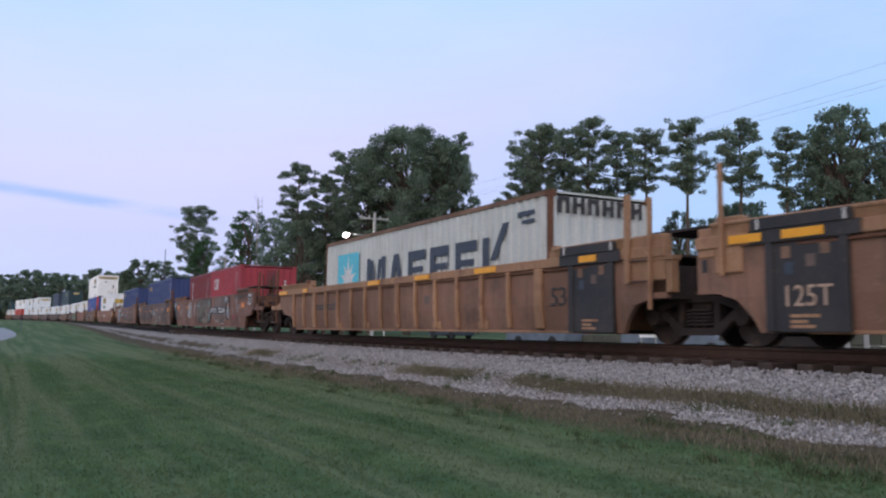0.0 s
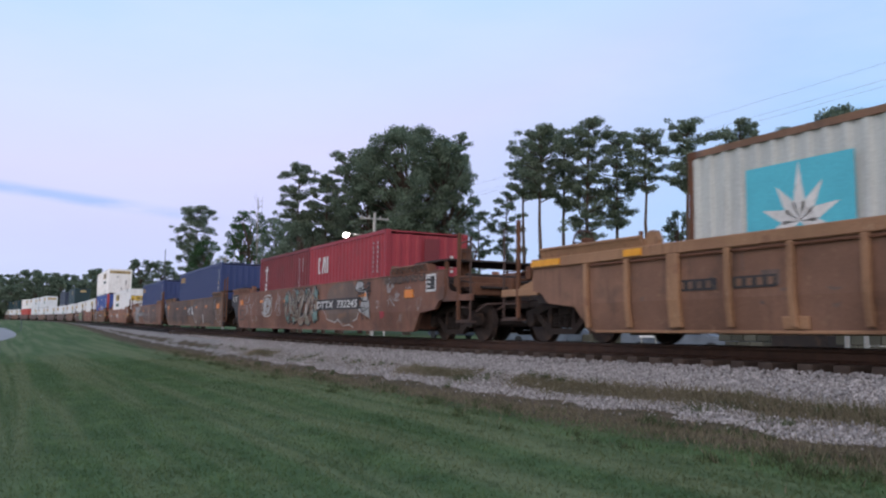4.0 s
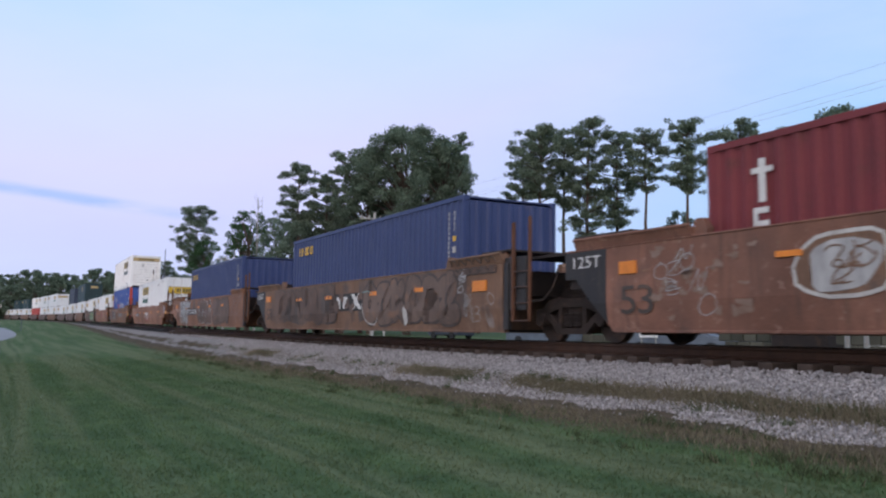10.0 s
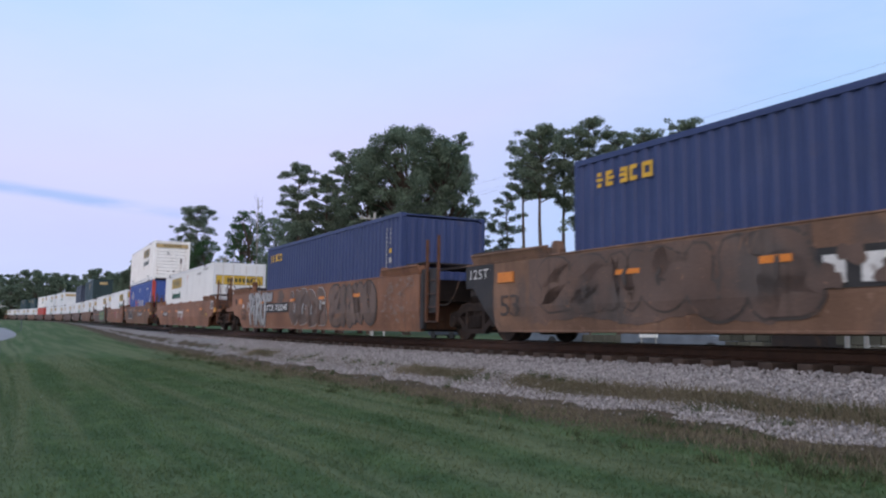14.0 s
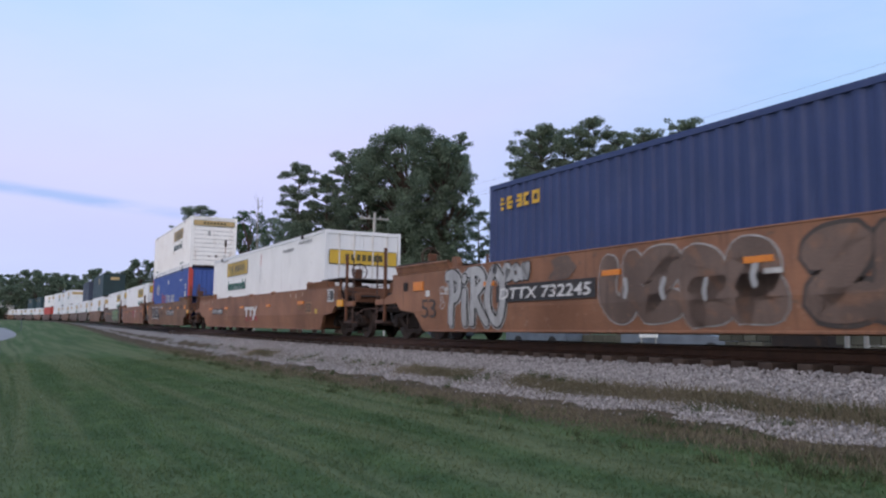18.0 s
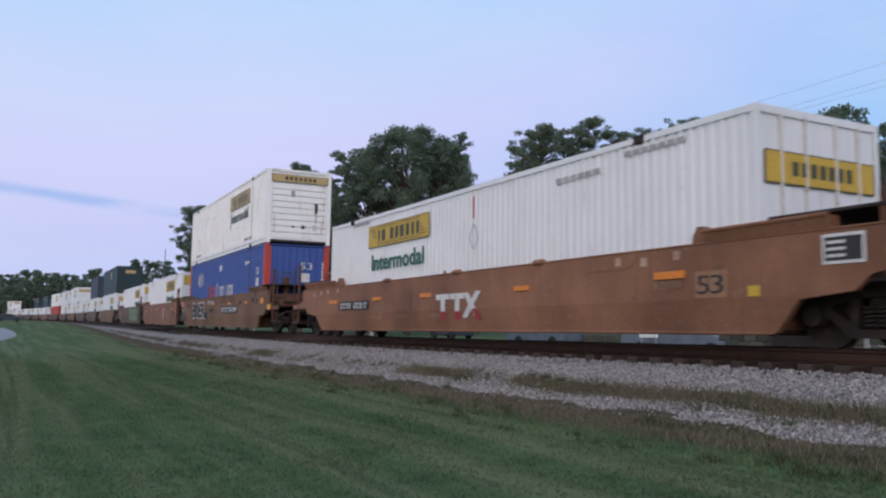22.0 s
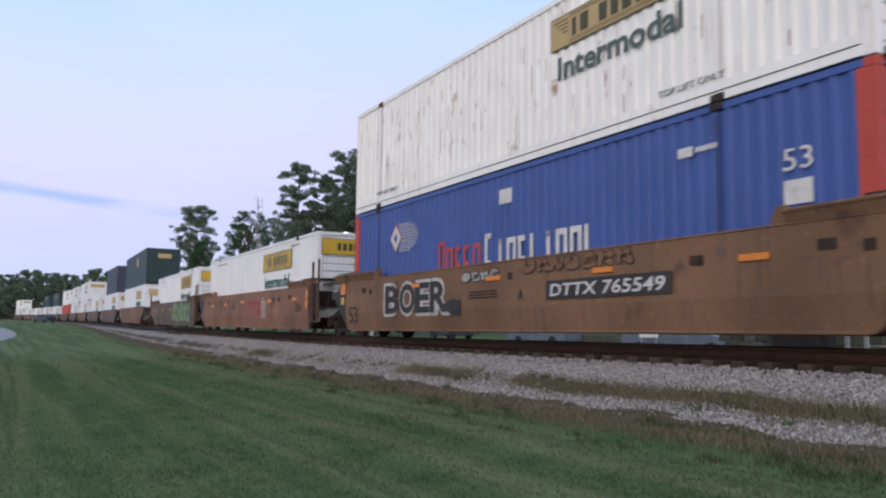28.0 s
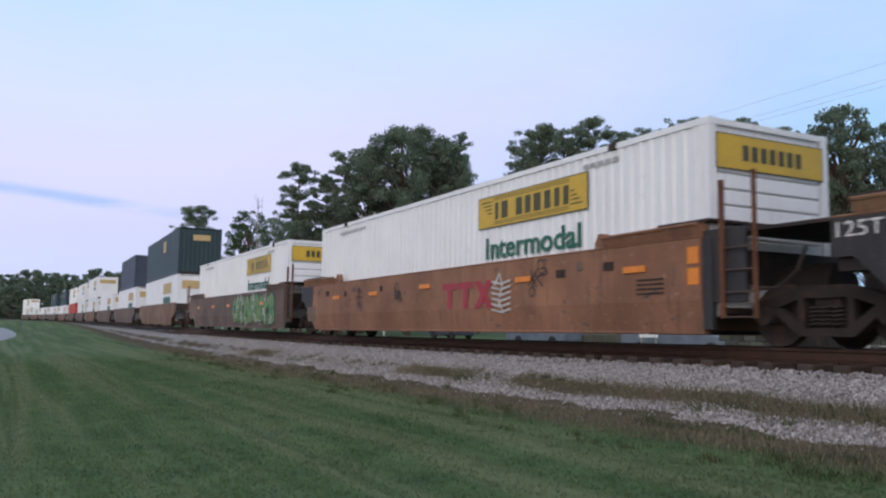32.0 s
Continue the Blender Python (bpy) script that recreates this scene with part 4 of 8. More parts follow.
def piece(name, me, parent, m, label=""):
    ob = new(name, me)
    ob.parent, ob.matrix_basis = parent, m
    return tagged(ob, label)


def wheelset_mesh():
    bm = bmesh.new()
    for s in (-1, 1):
        y = s * 0.752
        tube(bm, [(0, y - s * 0.075, 0), (0, y - s * 0.05, 0), (0, y - s * 0.045, 0), (0, y + s * 0.06, 0), (0, y + s * 0.062, 0)], [0.40, 0.45, 0.42, 0.413, 0.36], 28)
        tube(bm, [(0, y + s * 0.055, 0), (0, y + s * 0.10, 0)], [0.14, 0.12], 14)
        for k in range(6):
            a = k * math.pi / 3
            box(bm, 0.24 * math.cos(a) - 0.02, 0.24 * math.cos(a) + 0.02, y + s * 0.06 - 0.01, y + s * 0.06 + 0.01, 0.24 * math.sin(a) - 0.02, 0.24 * math.sin(a) + 0.02)
    tube(bm, [(0, -1.05, 0), (0, 1.05, 0)], 0.085, 10)
    return bm


def side_frame_mesh():
    """Cast truck side: two pedestal ends, an arched top bar and a sagging lower bar round the spring window."""
    bm = bmesh.new()
    prism(bm, [(-1.13, 0.36), (-1.13, 0.60), (-0.80, 0.66), (-0.35, 0.80), (0.35, 0.80), (0.80, 0.66), (1.13, 0.60), (1.13, 0.36), (0.98, 0.36), (0.80, 0.50), (0.36, 0.64), (-0.36, 0.64), (-0.80, 0.50), (-0.98, 0.36)], -0.06, 0.06)
    prism(bm, [(-0.86, 0.52), (-0.74, 0.56), (-0.30, 0.26), (0.30, 0.26), (0.74, 0.56), (0.86, 0.52), (0.40, 0.15), (-0.40, 0.15)], -0.06, 0.06)
    for x in (-0.36, 0.36):
        box(bm, x - 0.05, x + 0.05, -0.055, 0.055, 0.2, 0.72)
    for x in (-0.89, 0.89):
        tube(bm, [(x, -0.14, 0.42), (x, 0.1, 0.42)], 0.13, 12)
    return bm


def spring_mesh():
    bm = bmesh.new()
    pts = [(0.075 * math.cos(a), 0.075 * math.sin(a), a / 31.4 * 0.26) for a in (0.6 * k for k in range(53))]
    return tube(bm, pts, 0.018, 5)


def truck(parent, x, keyed=True):
    """A four-wheel truck under a car, x along the car."""
    m = pose(x, 0, 0)
    t = piece("truck", shared("truck", lambda: boxes((-0.2, 0.2, -1.0, 1.0, 0.42, 0.66), (-0.3, 0.3, -0.3, 0.3, 0.6, 0.74), bevel=0.03), M["truck"]), parent, m, "dusty cast steel truck with two wheelsets")
    for s in (-1, 1):
        piece("side_frame", shared("side_frame", side_frame_mesh, M["truck"]), t, pose(0, s * 1.0, 0))
        for dx in (-0.17, 0, 0.17):
            piece("spring", shared("spring", spring_mesh, M["steel"]), t, pose(dx, s * 1.0, 0.27))
    for dx in (-0.89, 0.89):
        w = piece("wheelset", shared("wheelset", wheelset_mesh, M["wheel"]), t, pose(dx, 0, 0.42))
        if keyed:
            ROLLING.append((w, dx))
    return t


def corrugated(bm, x0, x1, z0, z1, y, out, pitch=0.28, deep=0.036):
    """A folded steel sheet facing y * out; its crests at y."""
    n = max(3, round((x1 - x0) / pitch))
    p = (x1 - x0) / n
    row = []
    for k in range(n):
        a = x0 + k * p
        for f, d in ((0.0, 0), (0.27, 0), (0.42, 1), (0.85, 1)):
            row.append((a + f * p, y - out * deep * d))
    row.append((x1, y))
    lo = [bm.verts.new((x, yy, z0)) for x, yy in row]
    hi = [bm.verts.new((x, yy, z1)) for x, yy in row]
    for k in range(len(row) - 1):
        q = (lo[k], lo[k + 1], hi[k + 1], hi[k])
        bm.faces.new(q if out < 0 else q[::-1])
    return bm


def container(x0, x1, z0, z1, material, label, half=1.25, post=None, pitch=0.28, deep=0.036, doors=False, slats=False, rail_mat=None, post_w=0.11):
    """A shipping container from x0 to x1 along the train at 16 s; heights above the rails."""
    mid, L, h = (x0 + x1) / 2, x1 - x0, z1 - z0
    c = empty("shipping_container", label, "shipping container", "containers on the train")
    c["mid"], c["base"], c["len"] = mid, z0, L
    MOVING.append((c, mid, z0))
    post = post or material
    rail_mat = rail_mat or material
    a, w = L / 2, half
    for s, nm in ((-1, "side_wall"), (1, "side_wall")):
        part(nm, corrugated(bmesh.new(), -a + 0.09, a - 0.09, 0.15, h - 0.09, s * (w - 0.012), s, pitch, deep), material, c)
    part("roof", boxes((-a + 0.05, a - 0.05, -w + 0.05, w - 0.05, h - 0.05, h - 0.012)), material, c)
    part("floor", boxes((-a + 0.05, a - 0.05, -w + 0.05, w - 0.05, 0.05, 0.14)), M["steel"], c)
    for s in (-1, 1):
        part("bottom_rail", boxes((-a + 0.1, a - 0.1, s * w - 0.05 * (s > 0), s * w + 0.05 * (s < 0), 0.02, 0.16)), rail_mat, c)
        part("top_rail", boxes((-a + 0.1, a - 0.1, s * w - 0.05 * (s > 0), s * w + 0.05 * (s < 0), h - 0.1, h - 0.004)), rail_mat, c)
    for sx in (-1, 1):
        for sy in (-1, 1):
            part("corner_post", boxes((sx * a - post_w * (sx > 0), sx * a + post_w * (sx < 0), sy * w - post_w * 0.82 * (sy > 0), sy * w + post_w * 0.82 * (sy < 0), 0.11, h - 0.11), bevel=0.008), post, c)
            for z in (0, h - 0.118):
                part("corner_casting", boxes((sx * a - 0.178 * (sx > 0) + 0.003 * sx, sx * a + 0.178 * (sx < 0) + 0.003 * sx, sy * w - 0.16 * (sy > 0) + 0.003 * sy, sy * w + 0.16 * (sy < 0) + 0.003 * sy, z, z + 0.118), bevel=0.01), post, c)
    # end towards the head of the train
    e = a - 0.03
    if doors:
        for s in (-1, 1):
            d = part("door_leaf", boxes((e - 0.05, e, min(0.008 * s, s * (w - 0.1)), max(0.008 * s, s * (w - 0.1)), 0.16, h - 0.12), bevel=0.008), material, c)
            for yy in (0.32, 0.82):
                part("locking_bar", tube(bmesh.new(), [(e + 0.03, s * yy, 0.12), (e + 0.03, s * yy, h - 0.1)], 0.024, 8), M["white"], d, "pale steel locking bar")
        part("end_header", boxes((a - 0.1, a, -w + 0.1, w - 0.1, h - 0.12, h - 0.01)), rail_mat, c)
    elif slats:
        part("end_wall", boxes((e - 0.06, e - 0.02, -w + 0.08, w - 0.08, 0.14, h - 0.1)), material, c)
        n = 9
        p = (h - 0.75) / n
        for k in range(n):
            z = 0.2 + p * k
            part("end_rib", boxes((e - 0.035, e + 0.012, -w + 0.2, w - 0.2, z, z + p - 0.028), bevel=0.012), material, c)
            part("rib_seam", boxes((e - 0.035, e - 0.014, -w + 0.2, w - 0.2, z + p - 0.04, z + p)), M["gsilver"], c)
        part("end_header", boxes((a - 0.1, a, -w + 0.1, w - 0.1, h - 0.1, h - 0.01)), rail_mat, c)
    else:
        bm = corrugated(bmesh.new(), -w + 0.09, w - 0.09, 0.14, h - 0.1, -(a - 0.03), -1, 0.28, deep)
        bm.transform(pose(0, 0, 0, 0, 0, 90))
        part("end_wall", bm, material, c)
    part("end_wall", boxes((-a + 0.02, -a + 0.06, -w + 0.08, w - 0.08, 0.14, h - 0.1)), material, c)
    return c








def end_outline(kind, sx):
    """Lower edge of a side wall near one end: distance in from the end, height."""
    if kind == "end":
        return [(0.0, 0.93), (0.25, 0.88), (0.46, 0.70), (1.22, 0.62), (1.6, 0.22), (1.68, 0.19)]
    if kind == "arch":
        return [(0.0, 0.72), (0.35, 0.72), (0.7, 0.62), (0.95, 0.35), (1.02, 0.19)]
    if sx < 0:
        return [(0.0, 1.08), (0.28, 1.08), (1.08, 0.32), (1.2, 0.19)]
    return [(0.62, 0.19)]


def wall_outline(L, left, right, top=TOP):
    a = L / 2
    lo, hi = end_outline(left, -1), end_outline(right, 1)
    pts = [(-a + d, z) for d, z in lo] + [(a - d, z) for d, z in reversed(hi)]
    return pts + [(a - hi[0][0], top), (-a + lo[0][0], top)]


def span(a, b):
    return (min(a, b), max(a, b))


FOLD, LEAN = 0.66, 0.13     # the side walls lean inwards below this height


def fold(bm, s=-1):
    """Cut a side shape at the fold and lean its lower half inwards."""
    bmesh.ops.bisect_plane(bm, geom=list(bm.verts) + list(bm.edges) + list(bm.faces), plane_co=(0, 0, FOLD), plane_no=(0, 0, 1))
    for v in bm.verts:
        if v.co.z < FOLD:
            v.co.y -= s * LEAN * (FOLD - v.co.z)
    return bm


def well_car(x0, x1, left, right, paint, label, ribs=False, far=False, panel=True, wall_paint=None, top=TOP):
    """A well car or one unit of an articulated set, wall ends at x0 and x1 at 16 s. left, right: joint, arch or end."""
    mid, L = (x0 + x1) / 2, x1 - x0
    a, w = L / 2, HALF
    c = empty("well_car", label, "railway car", "well cars of the train")
    c["mid"] = mid
    MOVING.append((c, mid, 0.0))
    out = wall_outline(L, left, right, top)
    rim = top + (0.165 if ribs else 0.035)      # where the guide lips stand
    ends = [e - (0.62 if right == "joint" and e > 0 else 0) for e in (-a, a)]
    for s in (-1, 1):
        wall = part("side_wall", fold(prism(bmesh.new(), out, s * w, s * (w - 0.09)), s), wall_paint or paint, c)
        if far:
            continue
        part("top_chord", boxes((ends[0], ends[1], *span(s * (w + (0.05 if ribs else 0.012)), s * (w - 0.13)), top, top + (0.17 if ribs else 0.035)), bevel=0.012), paint, wall)
        part("bottom_flange", boxes((-a + 1.75, a - 1.75, *span(s * (w - 0.03), s * (w - 0.2)), 0.18, 0.225), bevel=0.01), paint, wall)
        if ribs:
            for k in range(15):
                x = -a + 1.62 + 1.017 * k
                x = x if right == "arch" else -x
                if x < -a + 2.8 and left == "arch":
                    continue
                wide = {2: 0.12, 8: 0.085, 14: 0.12}.get(k, 0.05)
                part("rib", fold(boxes((x - wide, x + wide, *span(s * (w + 0.075), s * w), 0.26, top), bevel=0.012), s), paint, wall)
                if k in (4, 6, 10, 12):
                    part("rib_foot", fold(boxes((x - 0.2, x + 0.2, *span(s * (w + 0.035), s * w), 0.235, 0.40), bevel=0.01), s), paint, wall)
            # pipe hung under the top chord
            part("chord_pipe", tube(bmesh.new(), [(-a + 1.7, s * (w + 0.03), top - 0.05), (a - 1.8, s * (w + 0.03), top - 0.05)], 0.018, 6), M["rust"], wall)
        for sx in (-1, 1):
            # guide lips over the ends of the well
            b0, b1 = (a - 3.0, a - 0.3) if sx < 0 else (a - 2.75, a - 0.62 if right == "joint" else a - 0.75)
            pts = [(sx * b0, rim), (sx * b1, rim), (sx * b1, rim + 0.155), (sx * (b0 + 0.05), rim + 0.135)]
            lip = prism(bmesh.new(), pts, s * (w + 0.01), s * (w - 0.2))
            for v in lip.verts:
                v.co.y += s * 0.05 * (v.co.z > rim + 0.065)
            part("guide_lip", lip, paint, wall)
            part("lip_cap", tube(bmesh.new(), [(sx * b0, s * (w + 0.05), rim + 0.145), (sx * b1, s * (w + 0.05), rim + 0.16)], 0.028, 6), paint, wall)
            x = sx * b0
            stop = [(x, rim - 0.005), (x - sx * 0.26, rim - 0.005), (x - sx * 0.26, rim + 0.085), (x - sx * 0.17, rim + 0.235), (x - sx * 0.06, rim + 0.235), (x, rim + 0.165)]
            part("lip_stop", prism(bmesh.new(), stop, s * (w - 0.03), s * (w - 0.16)), paint, wall)
    part("well_floor", boxes((-a + 1.9, a - 1.9, -w + 0.1, w - 0.1, 0.2, 0.27)), M["steel"], c)
    for sx, kind in ((-1, left), (1, right)):
        e = sx * a
        part("bulkhead", boxes((*span(e - sx * 1.95, e - sx * 1.8), -w + 0.1, w - 0.1, 0.25, top - 0.1)), paint, c)
        if far:
            part("end_deck", boxes((*span(e - sx * 1.5, e - sx * 0.02), -w + 0.09, w - 0.09, top - 0.5, top - 0.05)), M["steel"], c)
            for dx in (-0.5, -2.0):
                piece("wheelset", shared("wheelset", wheelset_mesh, M["wheel"]), c, pose(e + sx * dx, 0, 0.42))
            continue
        part("end_deck", boxes((*span(e - sx * 1.9, e - sx * (0.62 if kind == "joint" and sx > 0 else 0.02)), -w + 0.09, w - 0.09, top - 0.62, top - 0.12)), M["steel"], c)
        if kind == "arch":
            part("walkway", boxes((*span(e - sx * 1.6, e - sx * 0.1), -1.25, 1.25, top + 0.02, top + 0.06)), M["steel"], c, "dark grated walkway")
        else:
            # walkway on short posts over the deck
            d0, d1 = (1.75, 0.0) if kind == "end" else (1.6, 0.1 if sx < 0 else 0.55)
            part("walkway", boxes((*span(e - sx * d0, e - sx * d1), -w + 0.1, w - 0.1, top + 0.235, top + 0.28), bevel=0.008), M["steel"], c, "dark grated walkway")
            for yy in (-w + 0.14, w - 0.14):
                for d in (d0 - 0.15, (d0 + d1) / 2, d1 + 0.12):
                    part("walkway_post", boxes((*span(e - sx * d, e - sx * (d + 0.07)), yy - 0.035, yy + 0.035, top - 0.14, top + 0.23)), M["rust"], c)
        if kind == "end":
            part("end_platform", boxes((*span(e - sx * 0.05, e + sx * 1.2), -1.3, 1.3, 1.12, 1.17), bevel=0.01), M["steel"], c)
            part("centre_sill", boxes((*span(e - sx * 1.6, e + sx * 1.2), -0.35, 0.35, 0.72, 1.1), bevel=0.02), M["steel"], c)
            part("end_sill", boxes((*span(e - sx * 0.1, e + sx * 1.12), -w + 0.02, -w + 0.12, 0.86, 1.0), bevel=0.01), paint, c)
            part("end_sill", boxes((*span(e - sx * 0.1, e + sx * 1.12), w - 0.12, w - 0.02, 0.86, 1.0), bevel=0.01), paint, c)
            part("coupler", boxes((*span(e + sx * 1.1, e + sx * 1.9), -0.14, 0.14, 0.72, 1.0), bevel=0.04), M["steel"], c)
            part("air_hose", tube(bmesh.new(), [(e + sx * 1.15, -0.4, 0.7), (e + sx * 1.35, -0.42, 0.45), (e + sx * 1.6, -0.4, 0.4), (e + sx * 1.85, -0.38, 0.5)], 0.025, 6), M["ink"], c)
            for yy in (-w + 0.05, w - 0.05):
                part("handrail_post", boxes((*span(e + sx * 0.53, e + sx * 0.61), yy - 0.035, yy + 0.035, 0.45, 2.32), bevel=0.01), M["rust"], c)
                part("handrail_post", tube(bmesh.new(), [(e + sx * 1.08, yy, 0.45), (e + sx * 1.08, yy, 2.2)], 0.022, 6), M["railing"], c)
                for z in (0.45, 0.72, 1.35):
                    part("rung", tube(bmesh.new(), [(e + sx * 0.57, yy, z), (e + sx * 1.08, yy, z)], 0.014, 5), M["railing"], c)
            part("uncoupling_lever", tube(bmesh.new(), [(e + sx * 1.3, -w + 0.05, 0.62), (e + sx * 1.3, -w + 0.3, 0.78), (e + sx * 1.35, -0.3, 0.86)], 0.018, 6), M["railing"], c)
            part("step", boxes((*span(e + sx * 0.55, e + sx * 1.1), -w + 0.0, -w + 0.2, 0.40, 0.44)), M["railing"], c)
            part("reservoir", tube(bmesh.new(), [(e - sx * 0.9, -0.75, 1.33), (e + sx * 0.1, -0.75, 1.33)], 0.17, 14), M["truck"], c)
            part("brake_pipe", tube(bmesh.new(), [(e - sx * 0.7, -w + 0.25, 1.2), (e + sx * 0.2, -w + 0.22, 1.26), (e + sx * 0.6, -w + 0.3, 1.1), (e + sx * 1.0, -0.6, 0.95)], 0.02, 6), M["railing"], c)
            part("brake_gear", boxes((*span(e + sx * 0.15, e + sx * 0.75), -0.9, 0.9, 0.95, 1.12), (*span(e + sx * 0.1, e + sx * 0.2), -1.1, 1.1, 1.17, top - 0.05), bevel=0.01), M["steel"], c)
            part("end_beam", boxes((*span(e + sx * 0.25, e + sx * 0.42), -w + 0.1, w - 0.1, 1.17, 1.42), (*span(e + sx * 0.95, e + sx * 1.1), -w + 0.15, w - 0.15, 0.98, 1.24), bevel=0.015), M["rust"], c)
            for yy in (-w + 0.06, w - 0.06):
                part("end_bracket", prism(bmesh.new(), [(e - sx * 0.02, 0.93), (e + sx * 0.5, 0.97), (e + sx * 0.5, 1.04), (e + sx * 0.12, 1.12), (e - sx * 0.02, top - 0.05)], yy - 0.02, yy + 0.02), paint, c)
            wheel_at = Vector((e - sx * 0.45, -0.75, top + 0.5))
            ring = [wheel_at + Vector((0, 0.24 * math.cos(a), 0.24 * math.sin(a))) for a in (k * math.pi / 8 for k in range(17))]
            bm = tube(bmesh.new(), ring, 0.018, 5)
            for q in ring[:16:4]:
                tube(bm, [wheel_at, q], 0.013, 4)
            part("brake_wheel", bm, M["railing"], c, "dark round hand brake wheel")
            part("brake_stand", boxes((*span(e - sx * 0.47, e - sx * 0.62), -0.85, -0.65, top - 0.15, top + 0.58), bevel=0.02), M["rust"], c)
            part("brake_cylinder", tube(bmesh.new(), [(e + sx * 0.0, 0.5, 1.36), (e + sx * 0.55, 0.5, 1.36), (e + sx * 0.57, 0.5, 1.36)], [0.14, 0.14, 0.05], 12), M["truck"], c)
            part("air_pipe", tube(bmesh.new(), [(e - sx * 0.2, -w + 0.16, 1.34), (e + sx * 0.5, -w + 0.18, 1.3), (e + sx * 0.8, -w + 0.4, 1.24), (e + sx * 1.05, -0.5, 0.8)], 0.018, 6), M["steel"], c)
            part("side_bearing", boxes((*span(e - sx * 0.1, e - sx * 0.9), -0.8, 0.8, 0.72, 0.9), bevel=0.02), M["steel"], c)
            truck(c, e - sx * (0.5 if sx > 0 else 0.15))
        else:
            part("articulated_joint", tube(bmesh.new(), [(e - sx * 0.4, 0, 0.85), (e + sx * 0.45, 0, 0.85)], 0.35, 12), M["steel"], c)
            if sx < 0:
                truck(c, e - 0.52)
                if kind == "joint" and panel:
                    pts = [(e, 1.08), (e + 0.28, 1.08), (e + 1.08, 0.32), (e + 1.1, top), (e, top)]
                    part("end_panel", fold(prism(bmesh.new(), pts, -w - 0.004, -w + 0.01)), M["black"], c, "black painted end panel")
                elif kind == "arch":
                    part("end_box", boxes((e + 0.02, e + 0.36, -w - 0.02, -w + 0.15, top - 0.12, top + 0.3), (e + 0.36, e + 0.82, -w - 0.04, -w + 0.15, top - 0.35, top + 0.42), bevel=0.02), paint, c)
                    part("handrail_post", boxes((e + 0.5, e + 0.56, -w - 0.12, -w - 0.06, 0.95, 2.5), bevel=0.01), paint, c)
                    part("end_slot", boxes((e + 0.1, e + 0.18, -w - 0.012, -w + 0.02, 1.02, 1.2)), M["black"], c)
            elif kind == "joint":
                part("end_panel", boxes((e - 0.62, e + 0.12, -w + 0.05, -w + 0.12, 0.62, top + 0.1), (e - 0.62, e - 0.45, -w + 0.02, -w + 0.12, 0.25, top), bevel=0.01), M["black"], c, "black end plate behind the ladder")
                part("deck_plate", boxes((e - 0.6, e + 1.15, -1.1, 1.1, top + 0.08, top + 0.13)), M["steel"], c)
                part("brake_pipe", tube(bmesh.new(), [(e + 0.2, -w + 0.1, 0.78), (e + 0.6, -w + 0.12, 0.8), (e + 0.85, -w + 0.15, 1.0), (e + 0.95, -w + 0.2, 1.3)], 0.022, 6), M["truck"], c)
                for x, h, q in ((e - 0.24, 2.30, 0.036), (e + 0.32, 2.36, 0.026)):
                    part("handrail_post", boxes((x - q, x + q, -w - 0.02, -w + 0.04, 0.4, h), bevel=0.008), M["rust"], c)
                    part("handrail_post", boxes((x - q, x + q, w - 0.04, w + 0.02, 0.4, h), bevel=0.008), M["rust"], c)
                for z in (0.42, 0.75, 1.05, 1.35):
                    part("rung", tube(bmesh.new(), [(e - 0.24, -w, z), (e + 0.32, -w, z)], 0.014, 5), M["railing"], c)
            else:
                part("end_box", boxes((e - 0.75, e - 0.02, -w - 0.02, -w + 0.15, top - 0.35, top + 0.35), bevel=0.02), paint, c)
                part("end_ledge", boxes((e - 0.8, e + 0.12, -w - 0.03, -w + 0.2, top - 0.06, top + 0.02), (e - 0.3, e + 0.1, -w + 0.0, -w + 0.16, 0.8, top - 0.05), bevel=0.012), paint, c)
                for x, h, q in ((e - 0.78, 2.35, 0.055), (e - 0.28, 2.25, 0.024)):
                    part("handrail_post", boxes((x - q, x + q, -w - 0.10, -w - 0.03, 0.55 if q < 0.03 else 0.95, h), bevel=0.01), paint, c)
                for z in (0.98, 1.3):
                    part("rung", tube(bmesh.new(), [(e - 0.8, -w - 0.08, z), (e - 0.28, -w - 0.08, z)], 0.013, 5), M["railing"], c)
                part("deck_plate", boxes((e - 0.7, e + 0.75, -1.2, 1.2, top + 0.40, top + 0.44)), M["steel"], c, "dark grated walkway")
    return c


SIDE = -HALF - 0.006     # face of a smooth wall, near side
BROWN_LABEL = "rust-brown smooth-sided well car with graffiti"

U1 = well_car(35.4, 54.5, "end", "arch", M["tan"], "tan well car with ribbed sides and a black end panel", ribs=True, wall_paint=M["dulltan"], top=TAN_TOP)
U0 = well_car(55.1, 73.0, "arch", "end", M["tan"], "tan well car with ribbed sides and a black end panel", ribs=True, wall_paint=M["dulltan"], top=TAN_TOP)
U2 = well_car(12.7, 32.0, "joint", "end", M["redbrown"], "rust-brown well car with smooth sides covered in graffiti")
U3 = well_car(-6.95, 11.3, "joint", "joint", M["umber"], "grimy grey-brown well car unit with faded graffiti")
U4 = well_car(-27.2, -8.5, "end", "joint", M["brown"], "rust-brown well car with silver graffiti and painted number")
U5 = well_car(-50.95, -30.85, "end", "end", M["orange_brown"], "clean orange-brown well car with smooth sides", top=LOW_TOP)
U6 = well_car(-73.7, -54.9, "joint", "end", M["dark_brown"], "dark brown well car with black and white graffiti")
U7 = well_car(-93.2, -75.15, "joint", "joint", M["brown"], "brown well car unit with red spray paint")
